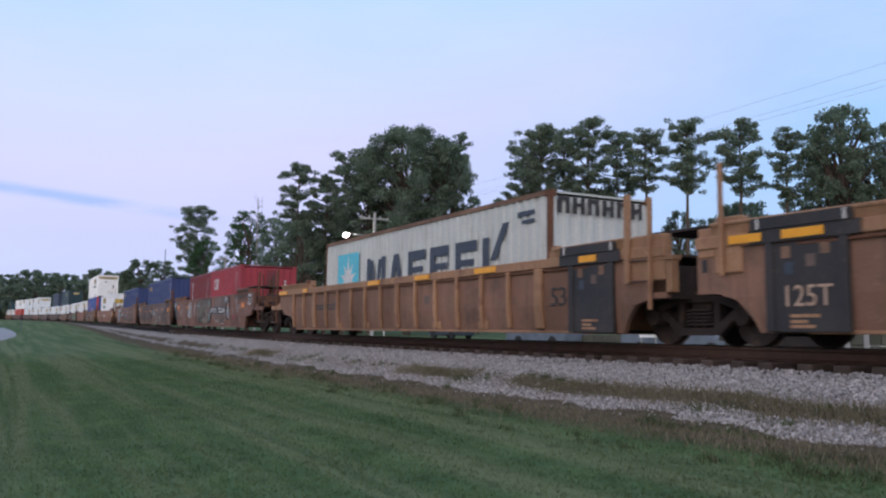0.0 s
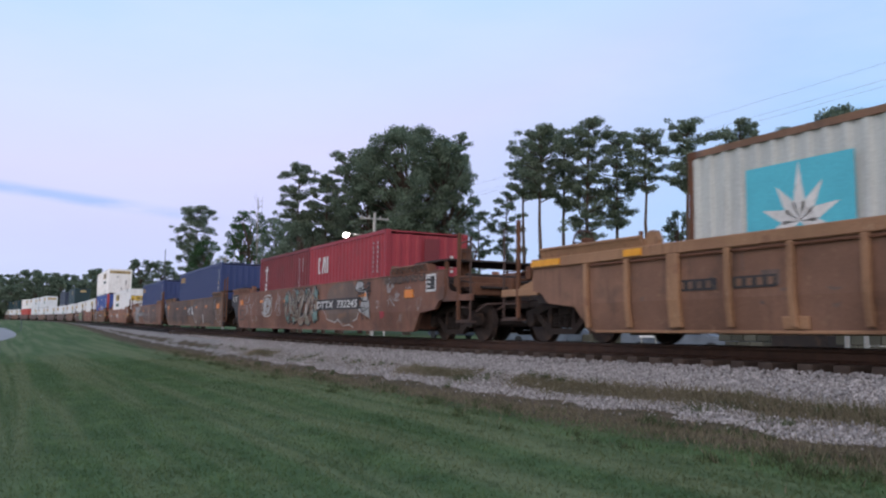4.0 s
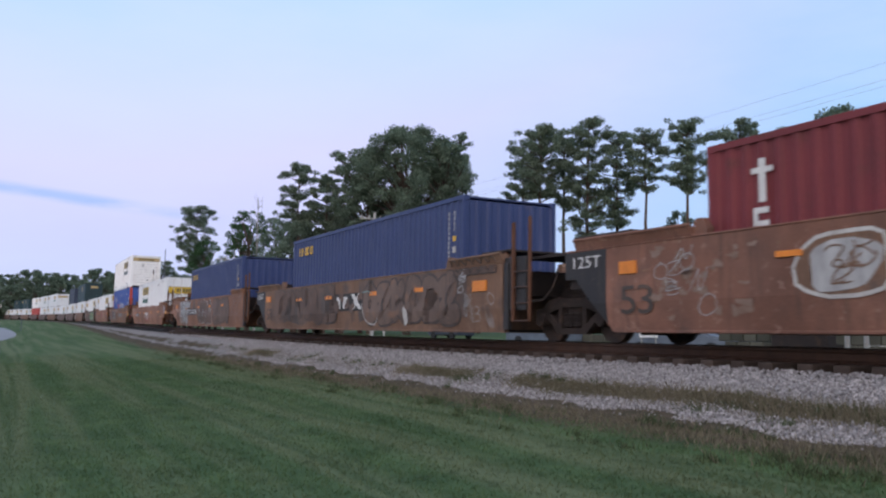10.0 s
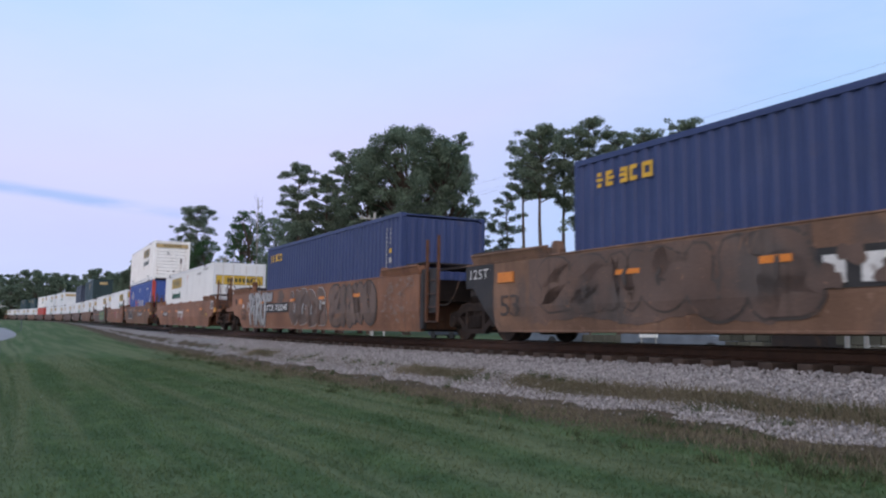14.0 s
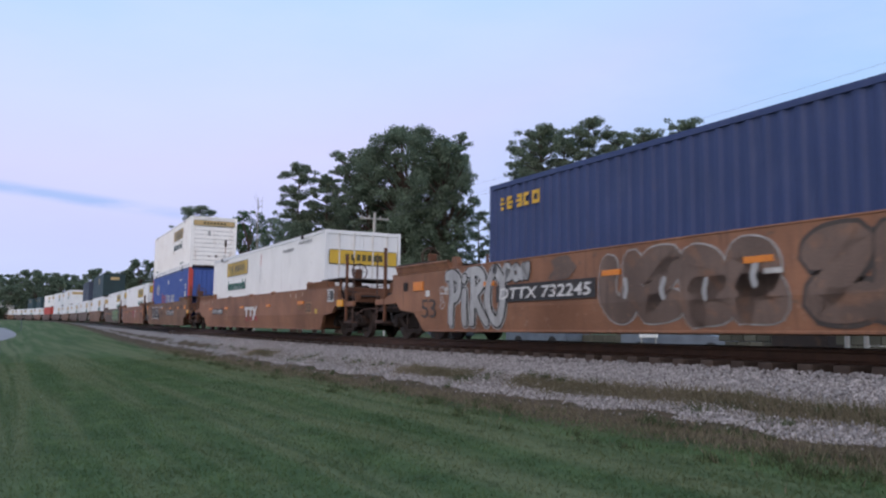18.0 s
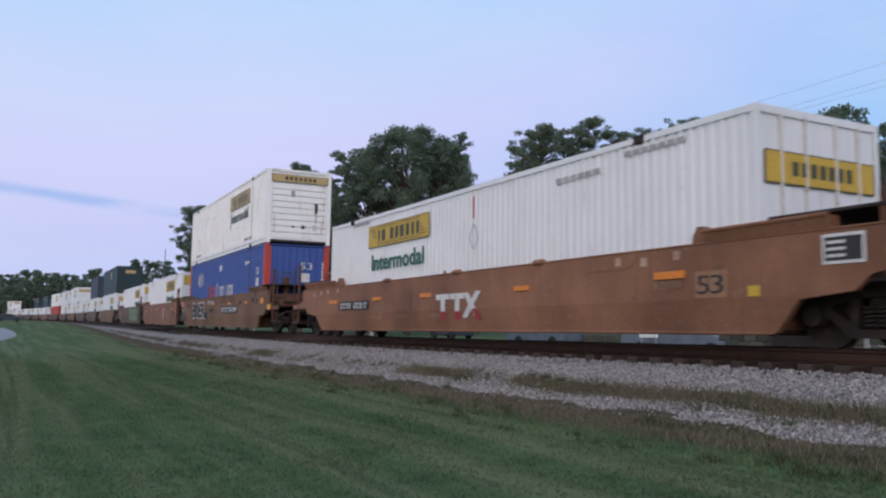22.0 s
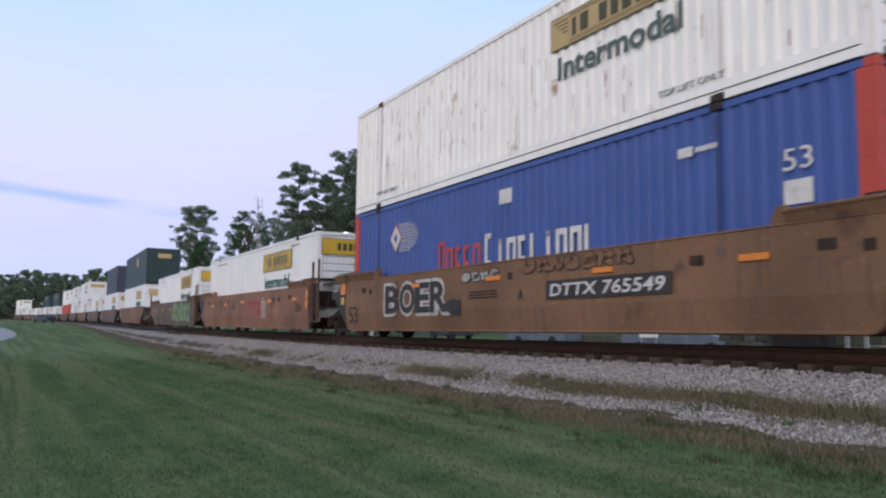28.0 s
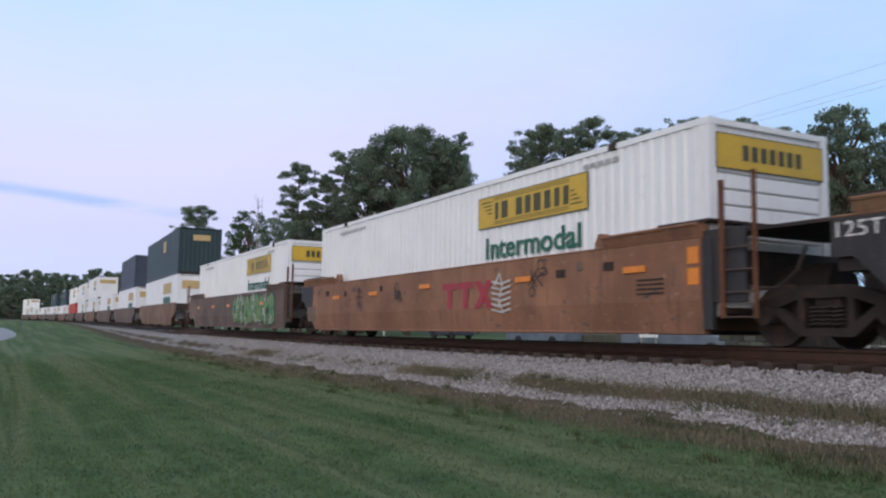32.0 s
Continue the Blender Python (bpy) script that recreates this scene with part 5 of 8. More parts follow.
U8 = well_car(-112.9, -94.45, "end", "joint", M["grime"], "grey-brown well car unit with green graffiti")

C1 = container(39.0, 51.1, 0.27, 2.87, M["greywhite"], "weathered white container with rusty posts and blue square emblem", post=M["rust"], rail_mat=M["umber"])
C2a = container(15.7, 21.72, 0.29, 2.89, M["maroon"], "short maroon container with white marks")
C2b = container(21.8, 28.0, 0.29, 2.89, M["red"], "short bright red container with white emblem")
C3 = container(-3.65, 8.5, 0.33, 3.235, M["blue"], "navy blue container with a yellow emblem")
C4 = container(-23.1, -10.93, 0.33, 3.235, M["blue"], "navy blue container with a yellow emblem")
C5 = container(-49.2, -32.89, 0.44, 3.34, M["jwhite"], "clean white container with yellow signs and closed doors", half=1.295, doors=True, pitch=0.2, deep=0.034)
C6 = container(-72.72, -56.55, 0.58, 3.48, M["royal"], "royal blue container with red corner posts and white marks", half=1.295, post=M["redpost"], rail_mat=M["royal"], post_w=0.28)
C6t = container(-72.72, -56.55, 3.5, 6.44, M["cream"], "rust-stained white container stacked on a blue one", half=1.295, slats=True, post_w=0.2)
C7 = container(-92.2, -75.86, 0.44, 3.35, M["jwhite"], "white container with a yellow sign and ribbed end", half=1.295, slats=True, deep=0.026, pitch=0.24, post_w=0.2)
C8 = container(-111.85, -95.7, 0.44, 3.35, M["jwhite"], "white container with a yellow sign and ribbed end", half=1.295, slats=True, deep=0.026, pitch=0.24, post_w=0.2)

FAR_STACK = [  # left end at 16 s, lower paint, upper paint
    (-136.0, "jwhite", "darkgreen"), (-159.0, "jwhite", "navygrey"), (-181.5, "jwhite", None), (-204.0, "jwhite", "jwhite"), (-226.5, "jwhite", "jwhite"),
    (-249.0, "redpost", "cream"), (-271.5, "jwhite", "darkgreen"), (-294.0, "jwhite", "darkgreen"), (-316.5, "jwhite", None), (-339.0, "jwhite", None), (-361.5, "jwhite", "cream")]
PAINT_WORD = {"jwhite": "white", "darkgreen": "dark green", "blue": "navy blue", "redpost": "orange-red", "cream": "cream", "navygrey": "grey-navy"}


def far_train():
    for k, (x, lo, up) in enumerate(FAR_STACK):
        well_car(x - 1.2, x + 17.6, "end", "end", M["grime" if k % 3 else "umber"], "brown well car far down the train", far=True)
        low = container(x, x + 16.15, 0.43, 3.33, M[lo], PAINT_WORD[lo] + " container far down the train", half=1.295, deep=0.02, pitch=0.6)
        if up:
            short = 2.0 if up in ("darkgreen", "navygrey") and k else 0.0
            high = container(x + short, x + 16.15 - short, 3.35, 6.24, M[up], PAINT_WORD[up] + " container stacked on another", half=1.295, deep=0.02, pitch=0.6)
        for c, z, paint in ((low, 2.2, lo), *(((high, 5.1, up),) if up else ())):
            a = c["len"] / 2
            zb = z - c["base"]
            if paint in ("jwhite", "cream"):
                part("sign", boxes((a - 6.0, a - 2.4, -1.31, -1.3, zb, zb + 0.7)), M["signfade"], c, "yellow painted sign")
                part("sign", boxes((a + 0.003, a + 0.01, -1.0, 1.0, zb + 0.25, zb + 0.75)), M["signfade"], c)
                part("letter_bar", boxes((a - 5.8, a - 2.8, -1.31, -1.3, zb - 0.6, zb - 0.2)), M["green"], c)
            elif paint == "darkgreen":
                part("emblem", boxes((a - 6.8, a - 5.6, -1.31, -1.3, zb - 0.05, zb + 0.7)), M["signfade"], c)
                part("emblem", boxes((a + 0.003, a + 0.01, -0.45, 0.6, zb + 0.35, zb + 0.7)), M["signfade"], c, "dull yellow emblem")


far_train()
# ---- markings on the near sides ----
def lx(car, x):
    return x - car["mid"]


def flat(parent, name, pts, layer, material, label=""):
    """A flat painted shape on a car's near side; pts in x at 16 s and height."""
    bm = bmesh.new()
    y = SIDE - 0.003 * layer
    vs = [bm.verts.new((x - parent["mid"], y, z)) for x, z in pts]
    f = bm.faces.new(vs)
    bmesh.ops.triangulate(bm, faces=[f])
    bmesh.ops.recalc_face_normals(bm, faces=list(bm.faces))
    for fc in bm.faces:
        if fc.normal.y > 0:
            fc.normal_flip()
    return part(name, fold(bm), material, parent, label)


def rect(parent, name, x0, x1, z0, z1, layer, material, label=""):
    return flat(parent, name, [(x0, z0), (x1, z0), (x1, z1), (x0, z1)], layer, material, label)


def reflector(parent, x0, x1, z0, z1, material="orange"):
    m = parent["mid"]
    part("reflector", boxes((x0 - m, x1 - m, SIDE - 0.024, SIDE + 0.005, z0, z1), bevel=0.003), M[material], parent, "orange reflective plate")


def stroke(parent, pts, width, layer, material, name="graffiti", label=""):
    """A sprayed line of even width through pts."""
    m, y = parent["mid"], SIDE - 0.003 * layer
    P = [Vector((x - m, z)) for x, z in pts]
    bm = bmesh.new()
    lo, hi = [], []
    for i, p in enumerate(P):
        d = (P[min(i + 1, len(P) - 1)] - P[max(i - 1, 0)]).normalized()
        n = Vector((-d.y, d.x)) * width / 2
        lo.append(bm.verts.new((p.x - n.x, y, p.y - n.y)))
        hi.append(bm.verts.new((p.x + n.x, y, p.y + n.y)))
    for k in range(len(P) - 1):
        bm.faces.new((lo[k], lo[k + 1], hi[k + 1], hi[k]))
    return part(name, fold(bm), material, parent, label)


def blob_pts(cx, cz, rx, rz, rnd, n=18, rough=0.25):
    ph = [rnd.uniform(0, 6.28) for _ in range(4)]
    out = []
    for k in range(n):
        a = 2 * math.pi * k / n
        f = 1 + rough * (0.6 * math.sin(2 * a + ph[0]) + 0.5 * math.sin(3 * a + ph[1]) + 0.35 * math.sin(5 * a + ph[2]))
        c, s = math.cos(a), math.sin(a)
        out.append((cx + rx * f * math.copysign(abs(c) ** 0.7, c), max(0.215, min(TOP - 0.015, cz + rz * f * math.copysign(abs(s) ** 0.7, s)))))
    return out


def blob(parent, cx, cz, rx, rz, layer, fill, edge=None, seed=0, rough=0.22, width=0.035):
    rnd = random.Random(seed)
    pts = blob_pts(cx, cz, rx, rz, rnd, rough=rough)
    flat(parent, "graffiti", pts, layer, fill)
    if edge:
        stroke(parent, pts + pts[:1], width, layer + 1, edge)


def star(parent, cx, cz, r, layer, fill, edge, turn=0.2):
    pts = []
    for k in range(10):
        a = math.pi / 2 + turn + k * math.pi / 5
        q = r if k % 2 == 0 else r * 0.42
        pts.append((cx + q * math.cos(a), cz + q * math.sin(a)))
    flat(parent, "graffiti", pts, layer, fill)
    stroke(parent, pts + pts[:1], 0.03, layer + 1, edge)


def scribble(parent, x0, x1, z0, z1, n, seed, material, layer=2, width=0.03):
    """Loose loops of sprayed line."""
    rnd = random.Random(seed)
    for _ in range(n):
        cx, cz = rnd.uniform(x0, x1), rnd.uniform(z0, z1)
        rx, rz, lean = rnd.uniform(0.07, 0.2), rnd.uniform(0.07, 0.17), rnd.uniform(-0.6, 0.6)
        for line in GLYPHS[rnd.randrange(6)]:
            ribbon(parent, [(cx + rx * (2 * x - 1) + lean * rz * (2 * z - 1) + rnd.uniform(-0.02, 0.02), cz + rz * (2 * z - 1) + rnd.uniform(-0.02, 0.02)) for x, z in line], width * 0.9, layer, material)


GLYPHS = (
    (((0.12, 0.98), (0.08, 0.4), (0.35, 0.06), (0.7, 0.1), (0.9, 0.5), (0.86, 0.98)),),
    (((0.5, 0.98), (0.12, 0.75), (0.1, 0.3), (0.45, 0.04), (0.85, 0.25), (0.88, 0.7), (0.5, 0.98)),),
    (((0.05, 0.8), (0.3, 0.98), (0.85, 0.92), (0.5, 0.5), (0.1, 0.1), (0.6, 0.04), (0.98, 0.14)),),
    (((0.2, 1.0), (0.25, 0.5), (0.15, 0.02)), ((0.85, 0.98), (0.5, 0.6), (0.35, 0.5), (0.6, 0.35), (0.95, 0.0))),
    (((0.2, 0.0), (0.18, 0.5), (0.25, 0.98), (0.75, 0.9), (0.8, 0.62), (0.35, 0.52), (0.85, 0.42), (0.9, 0.12), (0.3, 0.05)),),
    (((0.1, 0.02), (0.18, 0.6), (0.3, 0.98), (0.55, 0.4), (0.72, 0.06), (0.85, 0.5), (0.9, 1.0)),),
)
LAID = [0]


def ribbon(parent, pts, width, layer, material, name="graffiti"):
    """A fat sprayed line, rounded along the way and at its ends."""
    P = [Vector(p) for p in pts]
    Q = []
    for k in range(len(P) - 1):
        a, b, c, d = P[max(k - 1, 0)], P[k], P[k + 1], P[min(k + 2, len(P) - 1)]
        for j in range(5):
            t = j / 5
            Q.append(0.5 * (2 * b + (c - a) * t + (2 * a - 5 * b + 4 * c - d) * t * t + (3 * b - a - 3 * c + d) * t ** 3))
    Q.append(P[-1])
    LAID[0] += 1
    m, y = parent["mid"], SIDE - 0.003 * layer - 0.0003 * (LAID[0] % 9)
    bm = bmesh.new()
    rows = []
    r = width / 2

    def low(z):
        return max(0.215, min(TOP - 0.012, z))
    d0, d1 = (Q[1] - Q[0]).normalized(), (Q[-1] - Q[-2]).normalized()
    line = [(Q[0] - d0 * r * 0.8, 0.45 * r, d0), (Q[0] - d0 * r * 0.4, 0.85 * r, d0)]
    for i, q in enumerate(Q):
        line.append((q, r, (Q[min(i + 1, len(Q) - 1)] - Q[max(i - 1, 0)]).normalized()))
    line += [(Q[-1] + d1 * r * 0.4, 0.85 * r, d1), (Q[-1] + d1 * r * 0.8, 0.45 * r, d1)]
    for q, h, d in line:
        n = Vector((-d.y, d.x)) * h
        rows.append((bm.verts.new((q.x - n.x - m, y, low(q.y - n.y))), bm.verts.new((q.x + n.x - m, y, low(q.y + n.y)))))
    for a, b in zip(rows, rows[1:]):
        bm.faces.new((a[0], b[0], b[1], a[1]))
    return part(name, fold(bm), material, parent)


def throw_up(parent, x0, x1, z0, z1, n, seed, fill, edge, layer=1, width=0.05, fat=0.42):
    """A row of fat merging letter shapes with an edge round them all, not readable."""
    rnd = random.Random(seed)
    p, h = (x1 - x0) / n, z1 - z0
    w = min(fat * p, 0.45 * h)
    rows = []
    for k in range(n):
        g = GLYPHS[(k + rnd.randrange(6)) % 6]
        lean, dz = rnd.uniform(-0.12, 0.12), rnd.uniform(-0.05, 0.05) * h
        for line in g:
            rows.append([(x0 + p * (k + 0.08 + 0.84 * x + lean * (z - 0.5)), z0 + dz + w / 2 + (h - w) * z + rnd.uniform(-0.02, 0.02) * h) for x, z in line])
    for r in rows:
        ribbon(parent, r, w + 2 * width, layer, edge)
    for r in rows:
        ribbon(parent, r, w, layer + 3, fill)
    for k in range(n):
        if h > 0.6 and rnd.random() < 0.7:
            cx, cz = x0 + p * (k + rnd.uniform(0.35, 0.65)), z0 + h * rnd.uniform(0.35, 0.65)
            ribbon(parent, [(cx, cz - 0.1 * h), (cx + rnd.uniform(-0.05, 0.05), cz), (cx + 0.02, cz + 0.12 * h)], rnd.uniform(0.06, 0.11), layer + 6, edge)


def painted_over(parent, x0, x1, seed, fill, layer=1, foot=0.34):
    """A patch of dull rolled-on paint with a ragged lower edge."""
    rnd = random.Random(seed)
    n = int((x1 - x0) / 0.22)
    lo = [(x0 + (x1 - x0) * k / n, foot + rnd.choice((0.0, 0.02, 0.05, 0.16)) * rnd.random() + 0.07 * math.sin(k * 0.55 + seed)) for k in range(n + 1)]
    hi = [(x, TOP - 0.012 - 0.02 * rnd.random()) for x, _ in lo]
    m, y = parent["mid"], SIDE - 0.003 * layer
    bm = bmesh.new()
    a = [bm.verts.new((x - m, y, max(0.215, z))) for x, z in lo]
    b = [bm.verts.new((x - m, y, z)) for x, z in hi]
    for k in range(n):
        bm.faces.new((a[k], a[k + 1], b[k + 1], b[k]))
    part("graffiti", fold(bm), fill, parent, "grey-brown paint rolled over old graffiti")


def words(parent, text, x, z, size, width, material, layer=3, shear=0.0, fat=0.0, name="lettering", label=""):
    """One word, or a large tag letter by letter."""
    def one(t, x, q):
        bm = bmesh.new()
        bm.from_mesh(letters(t, size, q, shear, fat, 0.001))
        bm.transform(pose(lx(parent, x), SIDE - 0.003 * layer, z, 90, 0, 0))
        part(name, fold(bm), material, parent, label)
    share = [1.15 if ch in "BORP" else 0.5 if ch == "i" else 1.0 for ch in text]
    if name != "graffiti":
        if len(text) > 2:
            one(text, x, width)
            return
        for k, ch in enumerate(text):
            one(ch, x + k * width / len(text), width / len(text) * 0.92)
        return
    for ch, w in zip(text, share):
        q = width * w / sum(share)
        one(ch, x, q * 0.97)
        x += q


def number_panel(car, x0, x1, z0, z1, text, shear=0.12):
    rect(car, "number_panel", x0, x1, z0, z1, 8, M["black"], "black number panel")
    h = z1 - z0
    words(car, text, x0 + 0.12, z0 + 0.17 * h, 0.66 * h, (x1 - x0) - 0.24, M["white"], 10, shear, 0.004, label="white stencilled lettering")


def wear(car, x0, x1, n, seed, fill):
    """Scuffs, chipped patches and runs of dirt on a car's near side."""
    rnd = random.Random(seed)
    for k in range(n):
        x, z = rnd.uniform(x0, x1), rnd.uniform(0.3, 1.5)
        if k % 3 == 0:
            h = rnd.uniform(0.1, 0.45)
            stroke(car, [(x, min(1.55, z + h / 2)), (x + rnd.uniform(-0.02, 0.02), z), (x + rnd.uniform(-0.03, 0.03), max(0.22, z - h / 2))], rnd.uniform(0.01, 0.035), 1, fill, "stain")
        else:
            pts = blob_pts(x, z, rnd.uniform(0.015, 0.08), rnd.uniform(0.01, 0.035), rnd, 10, 0.5)
            flat(car, "scuff", pts, 1, fill)


wear(U2, 14.6, 30.5, 44, 401, M["umber"])
wear(U4, -25.5, -9.2, 44, 402, M["umber"])
wear(U5, -49.0, -32.8, 40, 403, M["umber"])
wear(U6, -72.5, -56.5, 40, 404, M["grime"])
wear(U7, -92.0, -76.2, 40, 405, M["grime"])
wear(U3, -5.5, 10.3, 30, 406, M["brown"])
wear(U1, 37.5, 51.0, 34, 407, M["grime"])

# U2
throw_up(U2, 20.35, 23.7, 0.36, 1.5, 5, 8, M["gwhite"], M["ink"], 1, 0.06, 0.36)
throw_up(U2, 20.35, 23.7, 0.36, 1.5, 5, 8, M["gsage"], M["gwhite"], 6, 0.014, 0.31)
for sx, sz, r in ((20.55, 1.2, 0.28), (21.7, 1.42, 0.16), (22.6, 1.42, 0.16), (23.55, 1.32, 0.26), (23.5, 0.62, 0.28), (20.7, 0.62, 0.26), (21.3, 0.5, 0.16)):
    star(U2, sx, min(sz, TOP - r), r, 12, M["gteal"], M["ink"], 0.25)
scribble(U2, 20.5, 23.6, 0.5, 1.4, 16, 31, M["ink"], 14, 0.026)
scribble(U2, 20.5, 23.6, 0.5, 1.4, 10, 32, M["redbrown"], 14, 0.05)
blob(U2, 25.75, 0.95, 1.25, 0.62, 3, M["ggrey"], None, 3, 0.08)
stroke(U2, [(24.3, 0.75), (24.5, 0.5), (24.85, 0.44), (25.2, 0.4), (25.45, 0.5), (25.8, 0.3), (26.3, 0.34), (26.6, 0.26)], 0.03, 6, M["gwhite"])
stroke(U2, [(26.6, 0.45), (26.9, 0.5), (27.05, 0.66)], 0.03, 6, M["gwhite"])
blob(U2, 27.15, 1.36, 0.3, 0.16, 6, M["gsilver"], M["ink"], 12)
blob(U2, 27.45, 1.12, 0.24, 0.18, 6, M["gsilver"], M["ink"], 13)
flat(U2, "graffiti", [(27.05, 0.72), (27.3, 1.0), (27.8, 0.98), (27.85, 0.5)], 6, M["gsilver"])
scribble(U2, 27.1, 27.75, 0.62, 1.4, 11, 14, M["ink"], 8, 0.03)
number_panel(U2, 23.55, 27.1, 0.77, 1.09, "DTTX  732245")
blob(U2, 18.08, 1.0, 0.60, 0.40, 2, M["umber"], M["gwhite"], 21, 0.1, 0.05)
blob(U2, 18.1, 1.0, 0.47, 0.30, 5, M["gsilver"], None, 22, 0.14)
scribble(U2, 17.8, 18.4, 0.85, 1.2, 6, 23, M["umber"], 7, 0.022)
scribble(U2, 18.95, 19.7, 0.75, 1.35, 8, 24, M["gsilver"], 3, 0.018)
rnd = random.Random(82)
for k in range(30):
    blob(U2, rnd.uniform(14.9, 16.8), rnd.uniform(0.4, 1.45), rnd.uniform(0.02, 0.12), rnd.uniform(0.02, 0.07), 2, M["faded"], None, 210 + k, 0.45)
scribble(U2, 14.9, 16.6, 0.45, 1.4, 8, 25, M["gsilver"], 3, 0.014)
scribble(U2, 28.3, 29.6, 0.8, 1.4, 7, 26, M["gsilver"], 3, 0.02)
scribble(U2, 29.0, 31.0, 0.5, 1.4, 7, 27, M["gsilver"], 3, 0.014)
blob(U2, 28.6, 0.6, 0.13, 0.1, 3, M["gred"], None, 28)
words(U2, "53", 14.15, 0.48, 0.46, 0.78, M["gdark"], 4)
for x0, x1, z0, z1 in ((27.1, 27.58, 1.09, 1.19), (23.24, 23.72, 1.14, 1.23), (20.2, 20.66, 1.09, 1.18), (17.15, 17.55, 1.14, 1.22), (14.14, 14.53, 1.1, 1.3), (30.0, 30.45, 0.99, 1.18)):
    reflector(U2, x0, x1, z0, z1)
rect(U2, "notice_box", 31.12, 31.62, 1.1, 1.5, 2, M["white"])
rect(U2, "notice_box", 31.17, 31.57, 1.15, 1.45, 4, M["black"])
for z in (1.2, 1.3, 1.4):
    rect(U2, "notice_line", 31.2, 31.38, z, z + 0.035, 6, M["white"])
throw_up(U2, 28.7, 31.1, TOP - 0.18, TOP - 0.02, 6, 29, M["ggrey"], M["ink"], 2, 0.02)
words(U2, "125T", 12.95, 1.26, 0.2, 0.72, M["white"], 4)

# U3
painted_over(U3, -4.6, 1.5, 4, M["grime"], 1, 0.36)
painted_over(U3, 3.3, 9.3, 6, M["grime"], 1, 0.42)
throw_up(U3, -4.2, -0.6, 0.5, 1.48, 4, 52, M["grime"], M["gdark"], 2, 0.03, 0.5)
throw_up(U3, -0.5, 1.5, 0.32, 1.5, 2, 57, M["grime"], M["gdark"], 2, 0.05, 0.5)
throw_up(U3, 3.7, 8.9, 0.34, 1.46, 6, 54, M["ggrey"], M["gdark"], 2, 0.055, 0.46)
rect(U3, "emblem", 1.55, 3.6, 0.72, 1.21, 2, M["ink"])
for x0, x1 in ((1.65, 1.95), (2.15, 2.5)):
    rect(U3, "emblem_bar", x0, x1, 0.78, 1.12, 4, M["white"])
flat(U3, "emblem_bar", [(2.75, 1.18), (3.0, 1.18), (3.55, 0.76), (3.3, 0.76)], 4, M["white"])
flat(U3, "emblem_bar", [(3.3, 1.19), (3.6, 1.19), (3.0, 0.76), (2.7, 0.76)], 6, M["white"])
stroke(U3, [(3.6, 1.2), (4.0, 1.22), (4.3, 1.14)], 0.03, 8, M["gteal"])
stroke(U3, [(3.55, 0.9), (3.75, 0.5), (4.0, 0.36), (4.4, 0.34), (4.6, 0.5)], 0.03, 8, M["gwhite"])
blob(U3, 6.3, 0.55, 0.13, 0.2, 8, M["gwhite"], None, 48)
for k, (x, z) in enumerate(((1.75, 0.85), (2.05, 1.12), (2.5, 0.9), (2.85, 0.8), (3.45, 1.1))):
    blob(U3, x, z, 0.16, 0.13, 8, M["grime"], None, 300 + k, 0.4)
scribble(U3, 9.2, 10.3, 0.4, 1.0, 8, 49, M["gsilver"], 3, 0.014)
scribble(U3, 8.9, 9.3, 1.0, 1.4, 3, 53, M["gsilver"], 3, 0.03)
scribble(U3, -4.5, 1.0, 0.5, 1.4, 10, 50, M["ggrey"], 8, 0.03)
words(U3, "53", -5.6, 0.5, 0.42, 0.72, M["gdark"], 4)
throw_up(U3, 8.4, 10.5, TOP - 0.16, TOP - 0.02, 6, 51, M["ggrey"], M["ink"], 2, 0.02)
for x0, x1, z0, z1 in ((-5.66, -5.12, 1.14, 1.34), (-2.12, -1.56, 1.1, 1.18), (0.72, 1.22, 1.08, 1.18), (4.1, 4.56, 1.1, 1.2), (6.82, 7.26, 1.1, 1.2), (9.55, 10.1, 1.02, 1.24)):
    reflector(U3, x0, x1, z0, z1)
words(U3, "125T", -6.75, 1.26, 0.2, 0.72, M["white"], 4)

def lip_marks(car, x0, x1, n, seed):
    """A row of dark sprayed loops on the guide lip over the wall."""
    rnd = random.Random(seed)
    m = car["mid"]
    for k in range(n):
        cx = x0 + (x1 - x0) * (k + 0.5) / n
        q = (x1 - x0) / n * 0.42
        pts = [(cx - q - m, TOP + 0.05), (cx - 0.6 * q - m, TOP + 0.13 + 0.02 * rnd.random()), (cx - m, TOP + 0.16), (cx + 0.6 * q - m, TOP + 0.12 + 0.02 * rnd.random()), (cx + q - m, TOP + 0.05)]
        bm = tube(bmesh.new(), [(x, -HALF - 0.012 - 0.05 * max(0.0, min(1.0, (z - TOP - 0.04) / 0.12)), z) for x, z in pts], 0.014, 4)
        part("graffiti", bm, M["gdark"], car)


lip_marks(U2, 29.2, 31.1, 6, 1)
lip_marks(U3, 8.6, 10.5, 6, 2)

